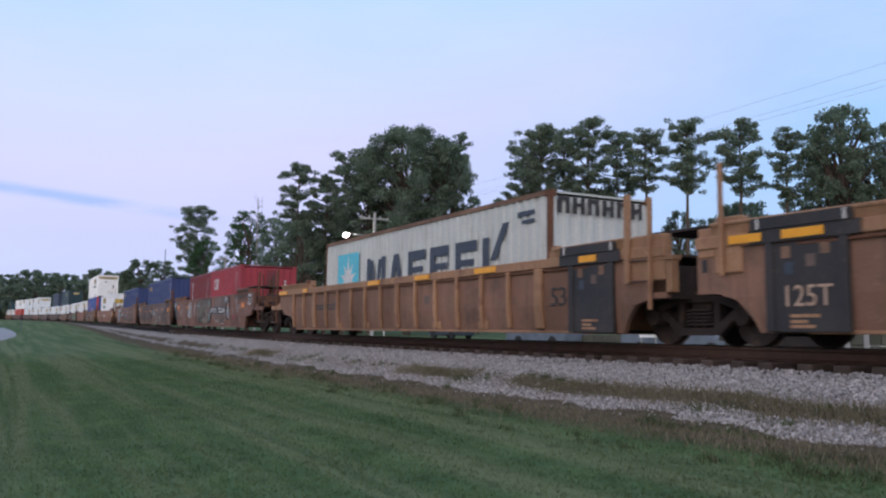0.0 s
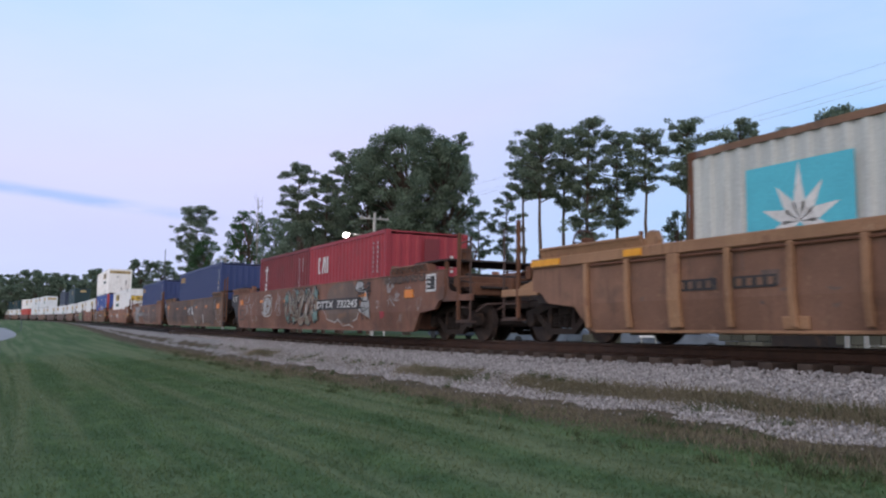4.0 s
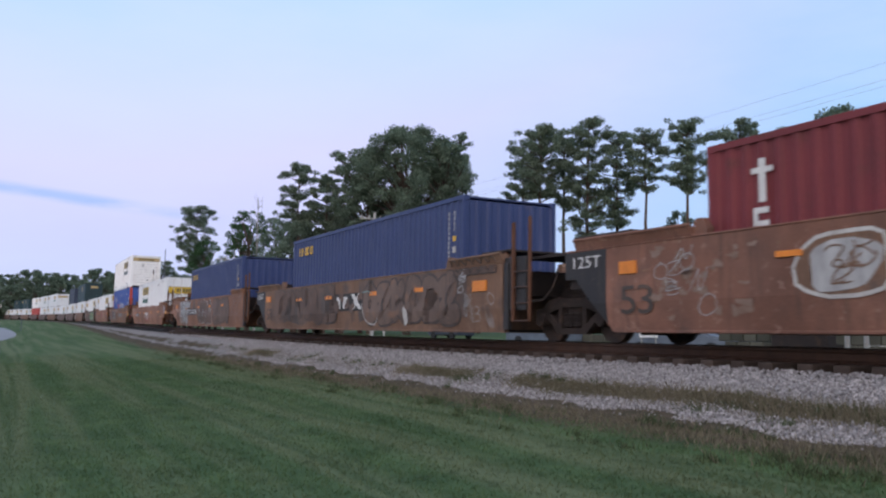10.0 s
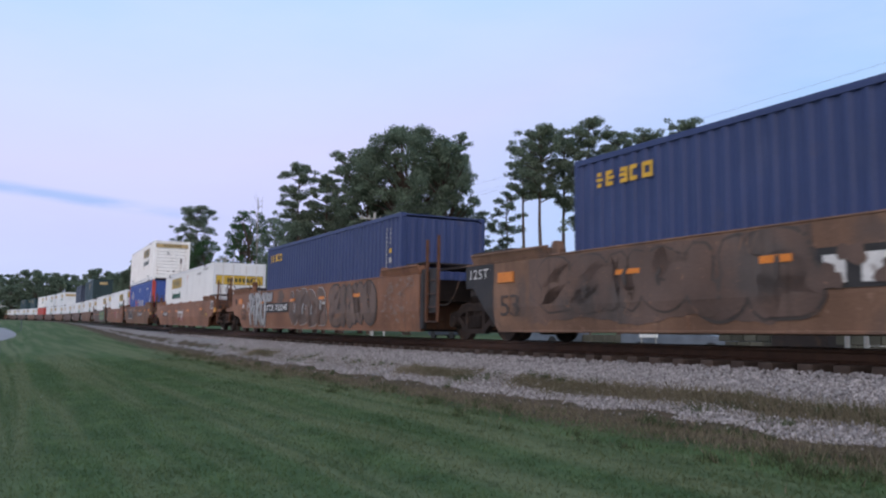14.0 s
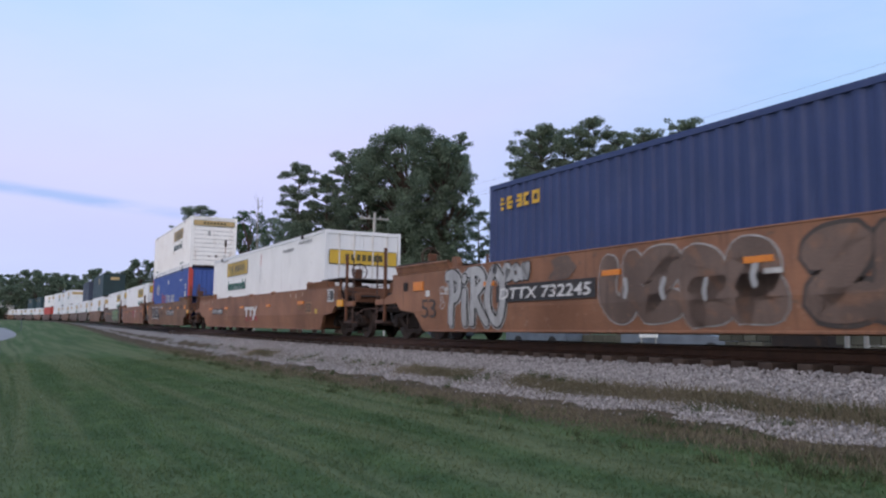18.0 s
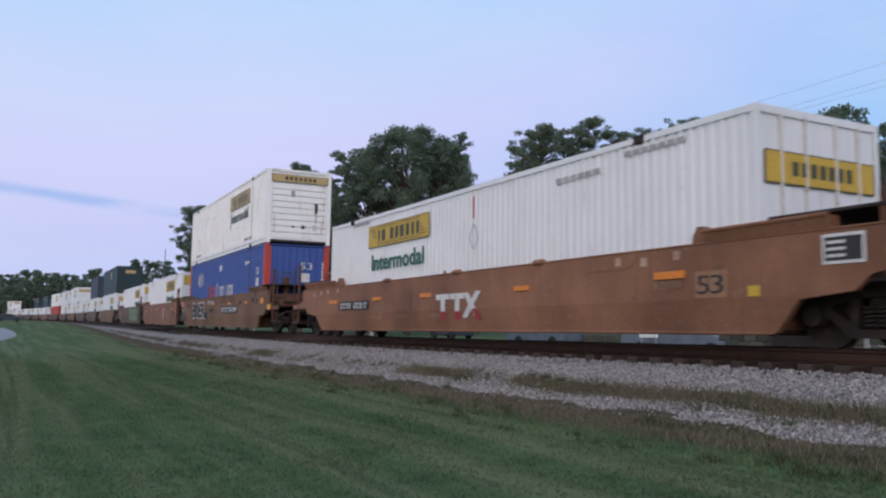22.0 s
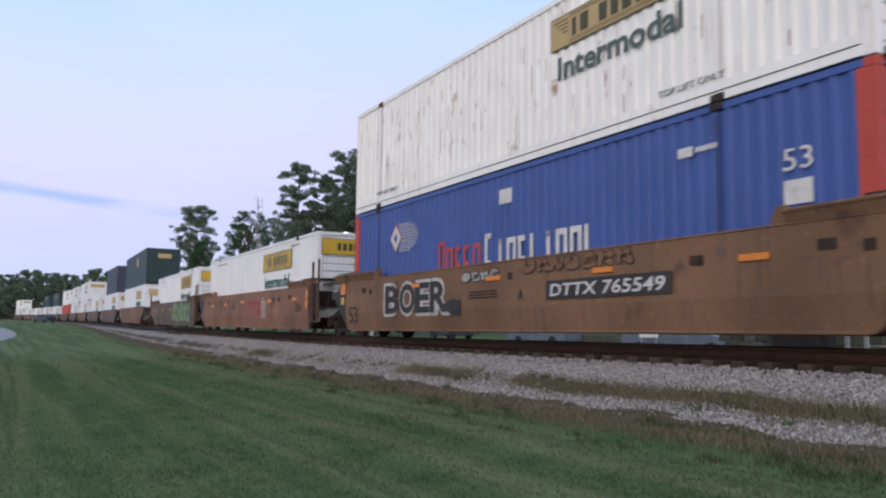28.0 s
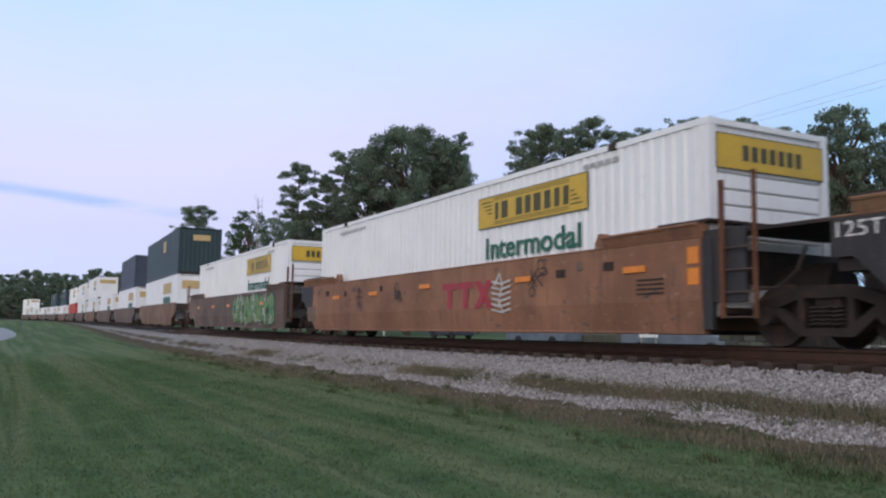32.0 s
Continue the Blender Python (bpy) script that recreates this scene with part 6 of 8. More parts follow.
# U4
TAG = (  # strokes of the four letters in a unit box, and their shares of the width
    (0.62, (((0.34, 0.98), (0.40, 0.55), (0.22, 0.02)), ((0.02, 0.96), (0.45, 1.0), (0.92, 0.84), (0.80, 0.56), (0.42, 0.50)))),
    (0.36, (((0.5, 0.62), (0.5, 0.3), (0.42, 0.02)), ((0.48, 0.86), (0.54, 0.90)))),
    (0.74, (((0.24, 0.98), (0.30, 0.5), (0.12, 0.02)), ((0.02, 1.0), (0.55, 1.0), (0.86, 0.80), (0.40, 0.54), (0.66, 0.26), (0.94, 0.02)))),
    (0.72, (((0.5, 1.0), (0.15, 0.75), (0.12, 0.3), (0.5, 0.02), (0.88, 0.3), (0.86, 0.75), (0.5, 1.0)),)),
)


def silver_tag(car, x0, x1, z0, z1, fat):
    """Fat hand-drawn letters: silver, ringed dark, ringed silver again."""
    total = sum(t[0] for t in TAG)
    for layer, grow, tone in ((2, 0.13, "gsilver"), (5, 0.07, "ink"), (8, 0.0, "gsilver")):
        x = x0
        for share, lines in TAG:
            q = (x1 - x0) * share / total
            for line in lines:
                ribbon(car, [(x + q * u, z0 + (z1 - z0) * v) for u, v in line], fat + grow, layer, M[tone])
            x += q


silver_tag(U4, -24.3, -21.95, 0.36, 1.42, 0.2)
scribble(U4, -24.6, -24.2, 0.7, 1.4, 8, 61, M["gwhite"], 4, 0.02)
throw_up(U4, -22.0, -21.1, 1.12, 1.5, 3, 62, M["gsilver"], M["ink"], 3, 0.025)
number_panel(U4, -22.25, -19.15, 0.76, 1.09, "DTTX 732245")
throw_up(U4, -19.0, -15.5, 0.27, 1.47, 4, 72, M["ggrey"], M["gsilver"], 1, 0.022, 0.5)
throw_up(U4, -15.1, -11.7, 0.29, 1.5, 4, 76, M["ggrey"], M["gdark"], 2, 0.06, 0.5)
blob(U4, -20.1, 1.3, 0.4, 0.18, 2, M["ggrey"], None, 77, 0.3)
rect(U4, "graffiti", -15.75, -15.45, 0.95, 1.02, 8, M["gwhite"])
rnd = random.Random(80)
for k in range(44):
    blob(U4, rnd.uniform(-11.3, -9.3), rnd.uniform(0.45, 1.45), rnd.uniform(0.015, 0.09), rnd.uniform(0.012, 0.045), 2, M["faded"], None, 180 + k, 0.45)
scribble(U4, -11.3, -9.4, 0.5, 1.4, 6, 79, M["faded"], 3, 0.03)
words(U4, "53", -25.55, 0.5, 0.44, 0.75, M["gdark"], 4)
for x0, x1, z0, z1 in ((-25.98, -25.48, 1.13, 1.34), (-22.75, -22.35, 1.1, 1.2), (-19.0, -18.55, 1.1, 1.19), (-16.08, -15.6, 1.1, 1.19), (-13.2, -12.75, 1.1, 1.19)):
    reflector(U4, x0, x1, z0, z1)
rect(U4, "notice", -25.35, -25.15, 0.98, 1.12, 2, M["white"])
rect(U4, "data_box", -26.55, -26.3, 1.15, 1.35, 2, M["steel"])

# U5
number_panel(U5, -47.65, -45.5, 0.75, 0.99, "DTTX  652212")
for x0, x1 in ((-48.5, -47.82), (-45.25, -44.7), (-42.45, -41.9), (-38.45, -37.95)):
    reflector(U5, x0, x1, 0.96, 1.05)
reflector(U5, -34.6, -33.98, 0.98, 1.09)
for k, x in enumerate((-41.65, -41.0)):
    rect(U5, "emblem_bar", x, x + 0.62, 0.88, 1.0, 3, M["white"])
    rect(U5, "emblem_bar", x + 0.22, x + 0.42, 0.62, 0.88, 3, M["white"])
    rect(U5, "emblem_bar", x + 0.2, x + 0.42, 0.44, 0.62, 3, M["gred"])
flat(U5, "emblem_bar", [(-40.42, 1.0), (-40.2, 1.0), (-39.75, 0.5), (-39.97, 0.5)], 3, M["white"])
flat(U5, "emblem_bar", [(-39.9, 1.02), (-39.68, 1.02), (-40.25, 0.48), (-40.47, 0.48)], 5, M["white"])
flat(U5, "emblem_bar", [(-40.05, 0.66), (-39.86, 0.66), (-39.66, 0.44), (-39.9, 0.44)], 7, M["gred"])
rect(U5, "stencil_ground", -33.78, -33.2, 0.68, 1.06, 2, M["tan"])
words(U5, "53", -33.74, 0.74, 0.27, 0.5, M["ink"], 4)
rect(U5, "notice_box", -31.72, -31.15, 1.02, 1.38, 2, M["white"])
rect(U5, "notice_box", -31.68, -31.19, 1.06, 1.34, 4, M["black"])
for z in (1.1, 1.18, 1.26):
    rect(U5, "notice_line", -31.65, -31.4, z, z + 0.035, 6, M["white"])
rect(U5, "notice", -32.85, -32.65, 0.68, 0.82, 2, M["signyellow"])
for x, z in ((-49.9, 1.2), (-49.3, 1.24), (-48.7, 1.25), (-47.9, 1.26), (-35.5, 1.24), (-34.9, 1.2), (-34.2, 1.25)):
    rect(U5, "notice", x, x + 0.13, z, z + 0.13, 2, M["streak"])
rect(U5, "stencil_ground", -34.6, -34.05, 0.84, 0.94, 2, M["tan"])
rect(U5, "stencil_ground", -44.9, -44.6, 0.6, 0.95, 2, M["tan"])
for x0, x1, z0, z1 in ((-44.9, -44.6, 0.6, 0.95), (-34.6, -34.05, 0.84, 0.94)):
    for q in range(3):
        rect(U5, "stencil_line", x0 + 0.05, x1 - 0.05, z0 + (z1 - z0) * (0.2 + 0.25 * q), z0 + (z1 - z0) * (0.3 + 0.25 * q), 4, M["umber"])
for x in (-45.4, -43.9, -42.0):
    rect(U5, "stencil_ground", x, x + 0.7, 0.5, 0.58, 2, M["tan"])
for x in (-44.4, -40.75, -37.65):
    part("lug", boxes((lx(U5, x) - 0.16, lx(U5, x) + 0.16, SIDE - 0.05, SIDE + 0.1, LOW_TOP - 0.03, LOW_TOP + 0.085), bevel=0.04), M["orange_brown"], U5)
for x, w in ((-43.4, 1.2), (-39.9, 1.3), (-36.2, 1.3)):
    flat(U5, "seam_plate", [(x, LOW_TOP - 0.01), (x + w, LOW_TOP - 0.01), (x + w - 0.3, LOW_TOP - 0.24), (x - 0.1, LOW_TOP - 0.24)], 1, M["orange_brown"])
reflector(U5, -30.85, -30.4, 0.86, 1.05, "yellow")

# U6
words(U6, "BOER", -69.95, 0.62, 0.72, 3.55, M["gwhite"], 3, 0.0, 0.085, "graffiti")
words(U6, "BOER", -69.85, 0.64, 0.68, 3.35, M["ink"], 6, 0.0, 0.03, "graffiti")
flat(U6, "graffiti", [(-66.75, 0.78), (-66.35, 0.88), (-65.95, 0.86), (-65.95, 0.5), (-66.4, 0.56)], 7, M["ink"])
number_panel(U6, -62.8, -59.65, 0.77, 1.1, "DTTX 765549")
words(U6, "A", -63.75, 0.78, 0.22, 0.22, M["ink"], 3)
for x0, x1, z0, z1 in ((-64.9, -64.35, 1.2, 1.29), (-68.3, -67.9, 1.21, 1.3), (-61.5, -60.98, 1.16, 1.25), (-58.4, -57.92, 1.14, 1.23), (-55.9, -55.45, 1.1, 1.3)):
    reflector(U6, x0, x1, z0, z1)
words(U6, "53", -72.32, 0.4, 0.46, 0.64, M["ink"], 4)
words(U6, "125T", -73.62, 1.31, 0.19, 0.6, M["white"], 4)
reflector(U6, -72.95, -72.62, 1.2, 1.5)
rect(U6, "notice", -72.95, -72.72, 0.92, 1.12, 2, M["signyellow"])
throw_up(U6, -65.9, -64.4, 1.22, 1.42, 4, 90, M["gsilver"], M["truck"], 1, 0.02)
for k in range(3):
    rect(U6, "stencil_line", -65.6, -64.5, 0.98 - 0.06 * k, 1.01 - 0.06 * k, 2, M["truck"])
throw_up(U6, -63.6, -60.5, 1.26, 1.52, 7, 91, M["dark_brown"], M["ink"], 1, 0.025)
reflector(U6, -54.9, -54.45, 0.86, 1.05, "yellow")

# U7
for k, x in enumerate((-83.45, -82.75)):
    rect(U7, "emblem_bar", x, x + 0.64, 1.08, 1.22, 3, M["gred"])
    rect(U7, "emblem_bar", x + 0.22, x + 0.42, 0.66, 1.08, 3, M["gred"])
flat(U7, "emblem_bar", [(-82.05, 1.22), (-81.8, 1.22), (-81.3, 0.66), (-81.55, 0.66)], 3, M["gred"])
flat(U7, "emblem_bar", [(-81.55, 1.22), (-81.3, 1.22), (-81.8, 0.66), (-82.05, 0.66)], 5, M["gred"])
stroke(U7, [(-81.25, 1.1), (-81.05, 1.33), (-80.95, 1.05), (-81.1, 0.8), (-80.9, 0.55)], 0.07, 7, M["gwhite"])
for k in range(6):
    stroke(U7, [(-81.35, 1.18 - 0.11 * k), (-81.0, 1.12 - 0.11 * k), (-80.65, 1.18 - 0.11 * k)], 0.04, 8, M["gwhite"])
for x, z in ((-84.6, 1.16), (-80.5, 1.12), (-87.6, 1.1), (-77.4, 1.12), (-90.3, 1.08)):
    reflector(U7, x, x + 0.5, z, z + 0.1)
for x in (-79.8, -85.8, -88.2):
    scribble(U7, x - 0.2, x + 0.2, 0.7, 1.35, 4, int(-x), M["ink"], 3, 0.03)
for k in range(4):
    rect(U7, "stencil_line", -77.1, -76.5, 0.98 - 0.07 * k, 1.01 - 0.07 * k, 2, M["truck"])
rect(U7, "stencil_ground", -92.6, -91.8, 0.45, 0.9, 1, M["grime"])
for z0, z1, mt in ((1.18, 1.42, "orange"), (0.88, 1.12, "orange")):
    rect(U7, "reflector", -76.02, -75.8, z0, z1, 3, M[mt])

for car, xs in ((U7, (-91.6, -90.9, -89.4, -88.8, -86.9, -79.2, -78.6, -77.9)), (U6, (-72.0, -71.4, -70.9, -70.5, -64.1, -59.3, -58.8, -57.2, -56.6))):
    for k, x in enumerate(xs):
        rect(car, "stencil_ground", x, x + 0.16 + 0.1 * (k % 2), 1.24 - 0.05 * (k % 3), 1.38 - 0.05 * (k % 3), 2, M["truck" if k % 3 else "grime"])

# U8
throw_up(U8, -102.6, -96.2, 0.3, 1.45, 9, 100, M["ggreen"], M["ink"], 1, 0.06)
scribble(U8, -102.4, -96.4, 0.4, 1.4, 20, 101, M["gwhite"], 8, 0.05)
for x in (-98.2, -103.8, -107.0, -110.5):
    reflector(U8, x, x + 0.5, 1.06, 1.16)

# U1 and U0
for car, p0, pw in ((U1, 52.28, 0.95), (U0, 56.42, 0.96)):
    m = car["mid"]
    part("end_panel", boxes((p0 - m, p0 + pw - m, SIDE - 0.03, SIDE + 0.02, 0.2, TAN_TOP - 0.02), bevel=0.01), M["black"], car, "black painted end panel")
    for q in (p0 - 0.1, p0 + pw):
        part("panel_post", boxes((q - m, q + 0.12 - m, SIDE - 0.06, SIDE + 0.02, 0.2, TAN_TOP), bevel=0.01), M["black"], car, "black painted post")
    part("chord_patch", boxes((p0 - 0.35 - m, p0 + pw + 0.3 - m, SIDE - 0.062, SIDE + 0.02, TAN_TOP + 0.0, TAN_TOP + 0.172)), M["black"], car)
    part("lip_patch", boxes((p0 - 0.3 - m, p0 + pw + 0.2 - m, SIDE - 0.085, SIDE - 0.02, TAN_TOP + 0.176, TAN_TOP + 0.32)), M["black"], car)
    for q in (p0 - 0.2, p0 + pw + 0.1):
        part("chord_tag", boxes((q - m, q + 0.04 - m, SIDE - 0.092, SIDE - 0.03, TAN_TOP + 0.18, TAN_TOP + 0.31)), M["gwhite"], car)
    for z, w in ((0.38, 0.42), (0.31, 0.25), (0.25, 0.36)):
        part("stencil_line", boxes((p0 + 0.25 - m, p0 + 0.25 + w - m, SIDE - 0.036, SIDE - 0.03, z, z + 0.04)), M["tan"], car)
    for x, z, tone in ((p0 + 0.14, 1.12, "umber"), (p0 + 0.18, 0.92, "lettergrey"), (p0 + 0.7, 1.14, "umber"), (p0 + 0.5, 1.0, "grime")):
        part("notice", boxes((x - m, x + 0.13 - m, SIDE - 0.036, SIDE - 0.03, z, z + 0.15)), M[tone], car)
put(letters("125T", 0.27, 0.66), "lettering", M["streak"], U0, pose(56.62 - U0["mid"], SIDE - 0.038, 0.52, 90, 0, 0))
words(U1, "53", 51.6, 0.66, 0.34, 0.48, M["ink"], 3)
for x0, x1 in ((52.5, 52.95), (55.75, 56.28), (56.6, 57.2), (43.4, 44.1), (46.2, 46.9), (49.0, 49.8), (38.0, 38.4), (35.45, 36.3)):
    car = U0 if x0 > 55 else U1
    part("reflector", boxes((x0 - car["mid"], x1 - car["mid"], SIDE - 0.075, SIDE - 0.04, TAN_TOP + 0.03, TAN_TOP + 0.14)), M["yellow"], car, "yellow reflective stripe")
for x0, x1 in ((49.9, 50.9), (47.2, 48.3), (44.0, 45.2)):
    rect(U1, "stencil_line", x0 + 0.2, x1 - 0.3, 0.72, 0.74, 1, M["umber"])
    rect(U1, "stencil_line", x0 + 0.2, x1 - 0.4, 0.79, 0.81, 1, M["umber"])
for x in (40.6, 46.6):
    rect(U1, "patch", x, x + 0.3, 0.8, 1.0, 1, M["grime"])

# ---- markings on the containers ----
def mark(c, x0, x1, z0, z1, material, name="mark", half=None, lay=1, slant=0.0, label=""):
    """A plain painted shape on a container's near side; x at 16 s, heights above the rails."""
    y = -half - 0.003 * lay
    m, zb = c["mid"], c["base"]
    bm = bmesh.new()
    bm.faces.new([bm.verts.new(p) for p in ((x0 - m, y, z0 - zb), (x1 - m, y, z0 - zb), (x1 - m + slant, y, z1 - zb), (x0 - m + slant, y, z1 - zb))])
    return part(name, bm, material, c, label)


def end_mark(c, y0, y1, z0, z1, material, name="mark", lay=1, label=""):
    x = c["len"] / 2 + 0.003 * lay
    zb = c["base"]
    bm = bmesh.new()
    bm.faces.new([bm.verts.new(p) for p in ((x, y0, z0 - zb), (x, y1, z0 - zb), (x, y1, z1 - zb), (x, y0, z1 - zb))])
    return part(name, bm, material, c, label)


def row_marks(c, x0, x1, z0, z1, n, material, half, gap=0.2, lay=1, slant=0.0, name="letter_bar"):
    p = (x1 - x0) / n
    for k in range(n):
        mark(c, x0 + k * p, x0 + (k + 1 - gap) * p, z0, z1, material, name, half, lay, slant)


def hollow(c, x0, x1, z0, z1, t, half, material, sides="lrtb", lay=1):
    """An open frame of plain bars."""
    if "l" in sides:
        mark(c, x0, x0 + t, z0, z1, material, "letter_bar", half, lay)
    if "r" in sides:
        mark(c, x1 - t, x1, z0, z1, material, "letter_bar", half, lay)
    if "t" in sides:
        mark(c, x0 + t, x1 - t, z1 - t, z1, material, "letter_bar", half, lay)
    if "b" in sides:
        mark(c, x0 + t, x1 - t, z0, z0 + t, material, "letter_bar", half, lay)


# C1: square emblem and a row of big slate shapes
g = M["lettergrey"]
mark(C1, 40.1, 41.75, 1.35, 2.42, M["teal"], "emblem", 1.25, 1, label="light blue square emblem")
for k in range(7):
    a = math.pi / 2 + (k - 3) * 0.62
    m, zb = C1["mid"], C1["base"]
    bm = bmesh.new()
    cx, cz, r = 40.95 - m, 1.62 - zb, 0.78 if k == 3 else 0.62
    bm.faces.new([bm.verts.new((cx + q * math.cos(t), -1.257, cz + q * math.sin(t))) for q, t in ((0.0, a), (0.24, a - 0.42), (r, a), (0.24, a + 0.42))])
    part("emblem_ray", bm, M["white"], C1)
def big_bar(x0, x1, z0, z1, slant=0.0):
    mark(C1, x0, x1, z0, z1, g, "letter_bar", 1.25, 1, slant)


big_bar(42.35, 42.62, 1.2, 2.16)
big_bar(42.78, 43.0, 1.2, 2.1, -0.2)
big_bar(42.95, 43.17, 1.2, 2.1, 0.2)
big_bar(43.35, 43.62, 1.2, 2.16)
big_bar(43.85, 44.1, 1.2, 2.16, 0.28)
big_bar(44.48, 44.72, 1.2, 2.16, -0.28)
for x, w in ((45.0, 0.95), (46.2, 0.95), (47.45, 0.95)):
    big_bar(x, x + 0.26, 1.2, 2.16)
    big_bar(x + 0.26, x + w, 1.92, 2.16)
    big_bar(x + 0.26, x + w - 0.1, 1.62, 1.76)
    big_bar(x + 0.26, x + w, 1.2, 1.42)
big_bar(47.1, 47.15, 1.68, 1.92)
big_bar(48.65, 48.92, 1.2, 2.16)
big_bar(48.95, 49.2, 1.66, 2.4, 0.5)
for k in range(6):
    y = -1.08 + 0.355 * k
    end_mark(C1, y, y + 0.1, 2.44, 2.76, M["ink"], "letter_bar")
    end_mark(C1, y + 0.19, y + 0.28, 2.44, 2.76, M["ink"], "letter_bar")
    end_mark(C1, y + 0.1, y + 0.19, (2.68, 2.58, 2.67, 2.56, 2.66, 2.57)[k], (2.76, 2.65, 2.75, 2.64, 2.74, 2.65)[k], M["ink"], "letter_bar")
mark(C1, 50.0, 50.6, 2.45, 2.55, M["lettergrey"], "mark", 1.25)
mark(C1, 50.15, 50.6, 2.3, 2.38, M["lettergrey"], "mark", 1.25)

# C2 pair
hollow(C2b, 22.68, 22.98, 1.95, 2.46, 0.1, 1.25, M["white"], "ltb")
mark(C2b, 23.02, 23.14, 1.95, 2.46, M["white"], "letter_bar", 1.25, 1, 0.12)
mark(C2b, 23.26, 23.38, 1.95, 2.46, M["white"], "letter_bar", 1.25)
mark(C2b, 23.46, 23.58, 1.95, 2.46, M["white"], "letter_bar", 1.25)
for x in (27.15, 27.45):
    for k in range(7):
        mark(C2b, x, x + 0.06, 1.75 + 0.13 * k, 1.83 + 0.13 * k, M["gsilver"], "code_mark", 1.25)
for k in range(4):
    end_mark(C2b, 0.7, 0.8, 1.8 + 0.13 * k, 1.88 + 0.13 * k, M["gwhite"], "code_mark")
end_mark(C2b, -0.1, 0.35, 1.5, 2.7, M["maroon"], "patch")
mark(C2a, 16.62, 16.74, 1.95, 2.55, M["white"], "letter_bar", 1.25)
mark(C2a, 16.5, 16.86, 2.35, 2.43, M["white"], "letter_bar", 1.25, 2)
hollow(C2a, 16.52, 16.86, 1.62, 1.88, 0.08, 1.25, M["white"], "ltb")
mark(C2a, 16.6, 16.8, 1.58, 1.6, M["white"], "letter_bar", 1.25)
for k in range(8):
    mark(C2a, 20.7, 20.76, 1.6 + 0.13 * k, 1.68 + 0.13 * k, M["gsilver"], "code_mark", 1.25)
    if k > 3:
        mark(C2a, 21.1, 21.15, 1.6 + 0.13 * k, 1.7 + 0.13 * k, M["gsilver"], "code_mark", 1.25)

# C3, C4: yellow row of rounded marks
for c, x0 in ((C3, -3.07), (C4, -22.72)):
    for k in range(5):
        x = x0 + 0.3 * k
        hollow(c, x, x + 0.25, 2.66, 2.92, 0.07, 1.25, M["logoyellow"], ("tb", "ltb", "rtb", "ltb", "lrtb")[k])
        if k in (0, 1, 2):
            mark(c, x + 0.05, x + 0.22, 2.765, 2.82, M["logoyellow"], "letter_bar", 1.25, 2)
    right = x0 + 10.92
    for k in range(11):
        mark(c, right - 0.03, right + 0.03, 1.72 + 0.11 * k, 1.80 + 0.11 * k, M["gsilver"], "code_mark", 1.25)
    for k in range(4):
        mark(c, right + 0.22, right + 0.28, 2.45 + 0.12 * k, 2.54 + 0.12 * k, M["gsilver"], "code_mark", 1.25)
    mark(c, right + 0.17, right + 0.32, 2.22, 2.34, M["logoyellow"], "notice", 1.25)
    mark(c, right + 0.17, right + 0.32, 1.96, 2.1, M["gwhite"], "notice", 1.25)
    mark(c, right + 0.2, right + 0.34, 1.62, 1.72, M["logoyellow"], "notice", 1.25)


def yellow_sign(c, x0, x1, z0, z1, half, ground, ink):
    """A yellow sign with a dark frame and plain dark bars."""
    mark(c, x0, x1, z0, z1, ink, "sign_frame", half, 1)
    mark(c, x0 + 0.022, x1 - 0.022, z0 + 0.022, z1 - 0.022, ground, "sign", half, 2, label="yellow painted sign")
    w, h = x1 - x0, z1 - z0
    for a, b in ((0.18, 0.215), (0.245, 0.31), (0.39, 0.45), (0.475, 0.53), (0.555, 0.62), (0.65, 0.705), (0.735, 0.78), (0.81, 0.855)):
        mark(c, x0 + a * w, x0 + b * w, z0 + 0.24 * h, z0 + 0.76 * h, ink, "letter_bar", half, 3)
    for k in range(4):
        a = 0.035 + 0.022 * k
        mark(c, x0 + a * w, x0 + 0.15 * w, z0 + (0.80 - 0.12 * k) * h, z0 + (0.84 - 0.12 * k) * h, ink, "sign_scroll", half, 3)
        mark(c, x0 + 0.87 * w, x0 + (0.965 - 0.022 * k) * w, z0 + (0.20 + 0.12 * k) * h, z0 + (0.24 + 0.12 * k) * h, ink, "sign_scroll", half, 3)
    for f in (0.10, 0.16, 0.84, 0.90):
        mark(c, x0 + 0.16 * w, x0 + 0.86 * w, z0 + f * h, z0 + (f + 0.022) * h, ink, "sign_rule", half, 3)


def end_sign(c, z0, z1, ground, ink, lay=1, y=1.16):
    end_mark(c, -y, y, z0, z1, ink, "sign_frame", lay)
    end_mark(c, -y + 0.02, y - 0.02, z0 + 0.02, z1 - 0.02, ground, "sign", lay + 1, "yellow painted sign")
    for k in range(7):
        yy = -0.62 + 0.19 * k
        end_mark(c, yy, yy + 0.13, z0 + 0.28 * (z1 - z0), z0 + 0.72 * (z1 - z0), ink, "letter_bar", lay + 2)


def intermodal(c, x0, x1, z, size, material, half):
    put(letters("Intermodal", size, x1 - x0, 0, 0.012), "lettering", material, c, pose(x0 - c["mid"], -half - 0.004, z - c["base"], 90, 0, 0), "dark green painted word")


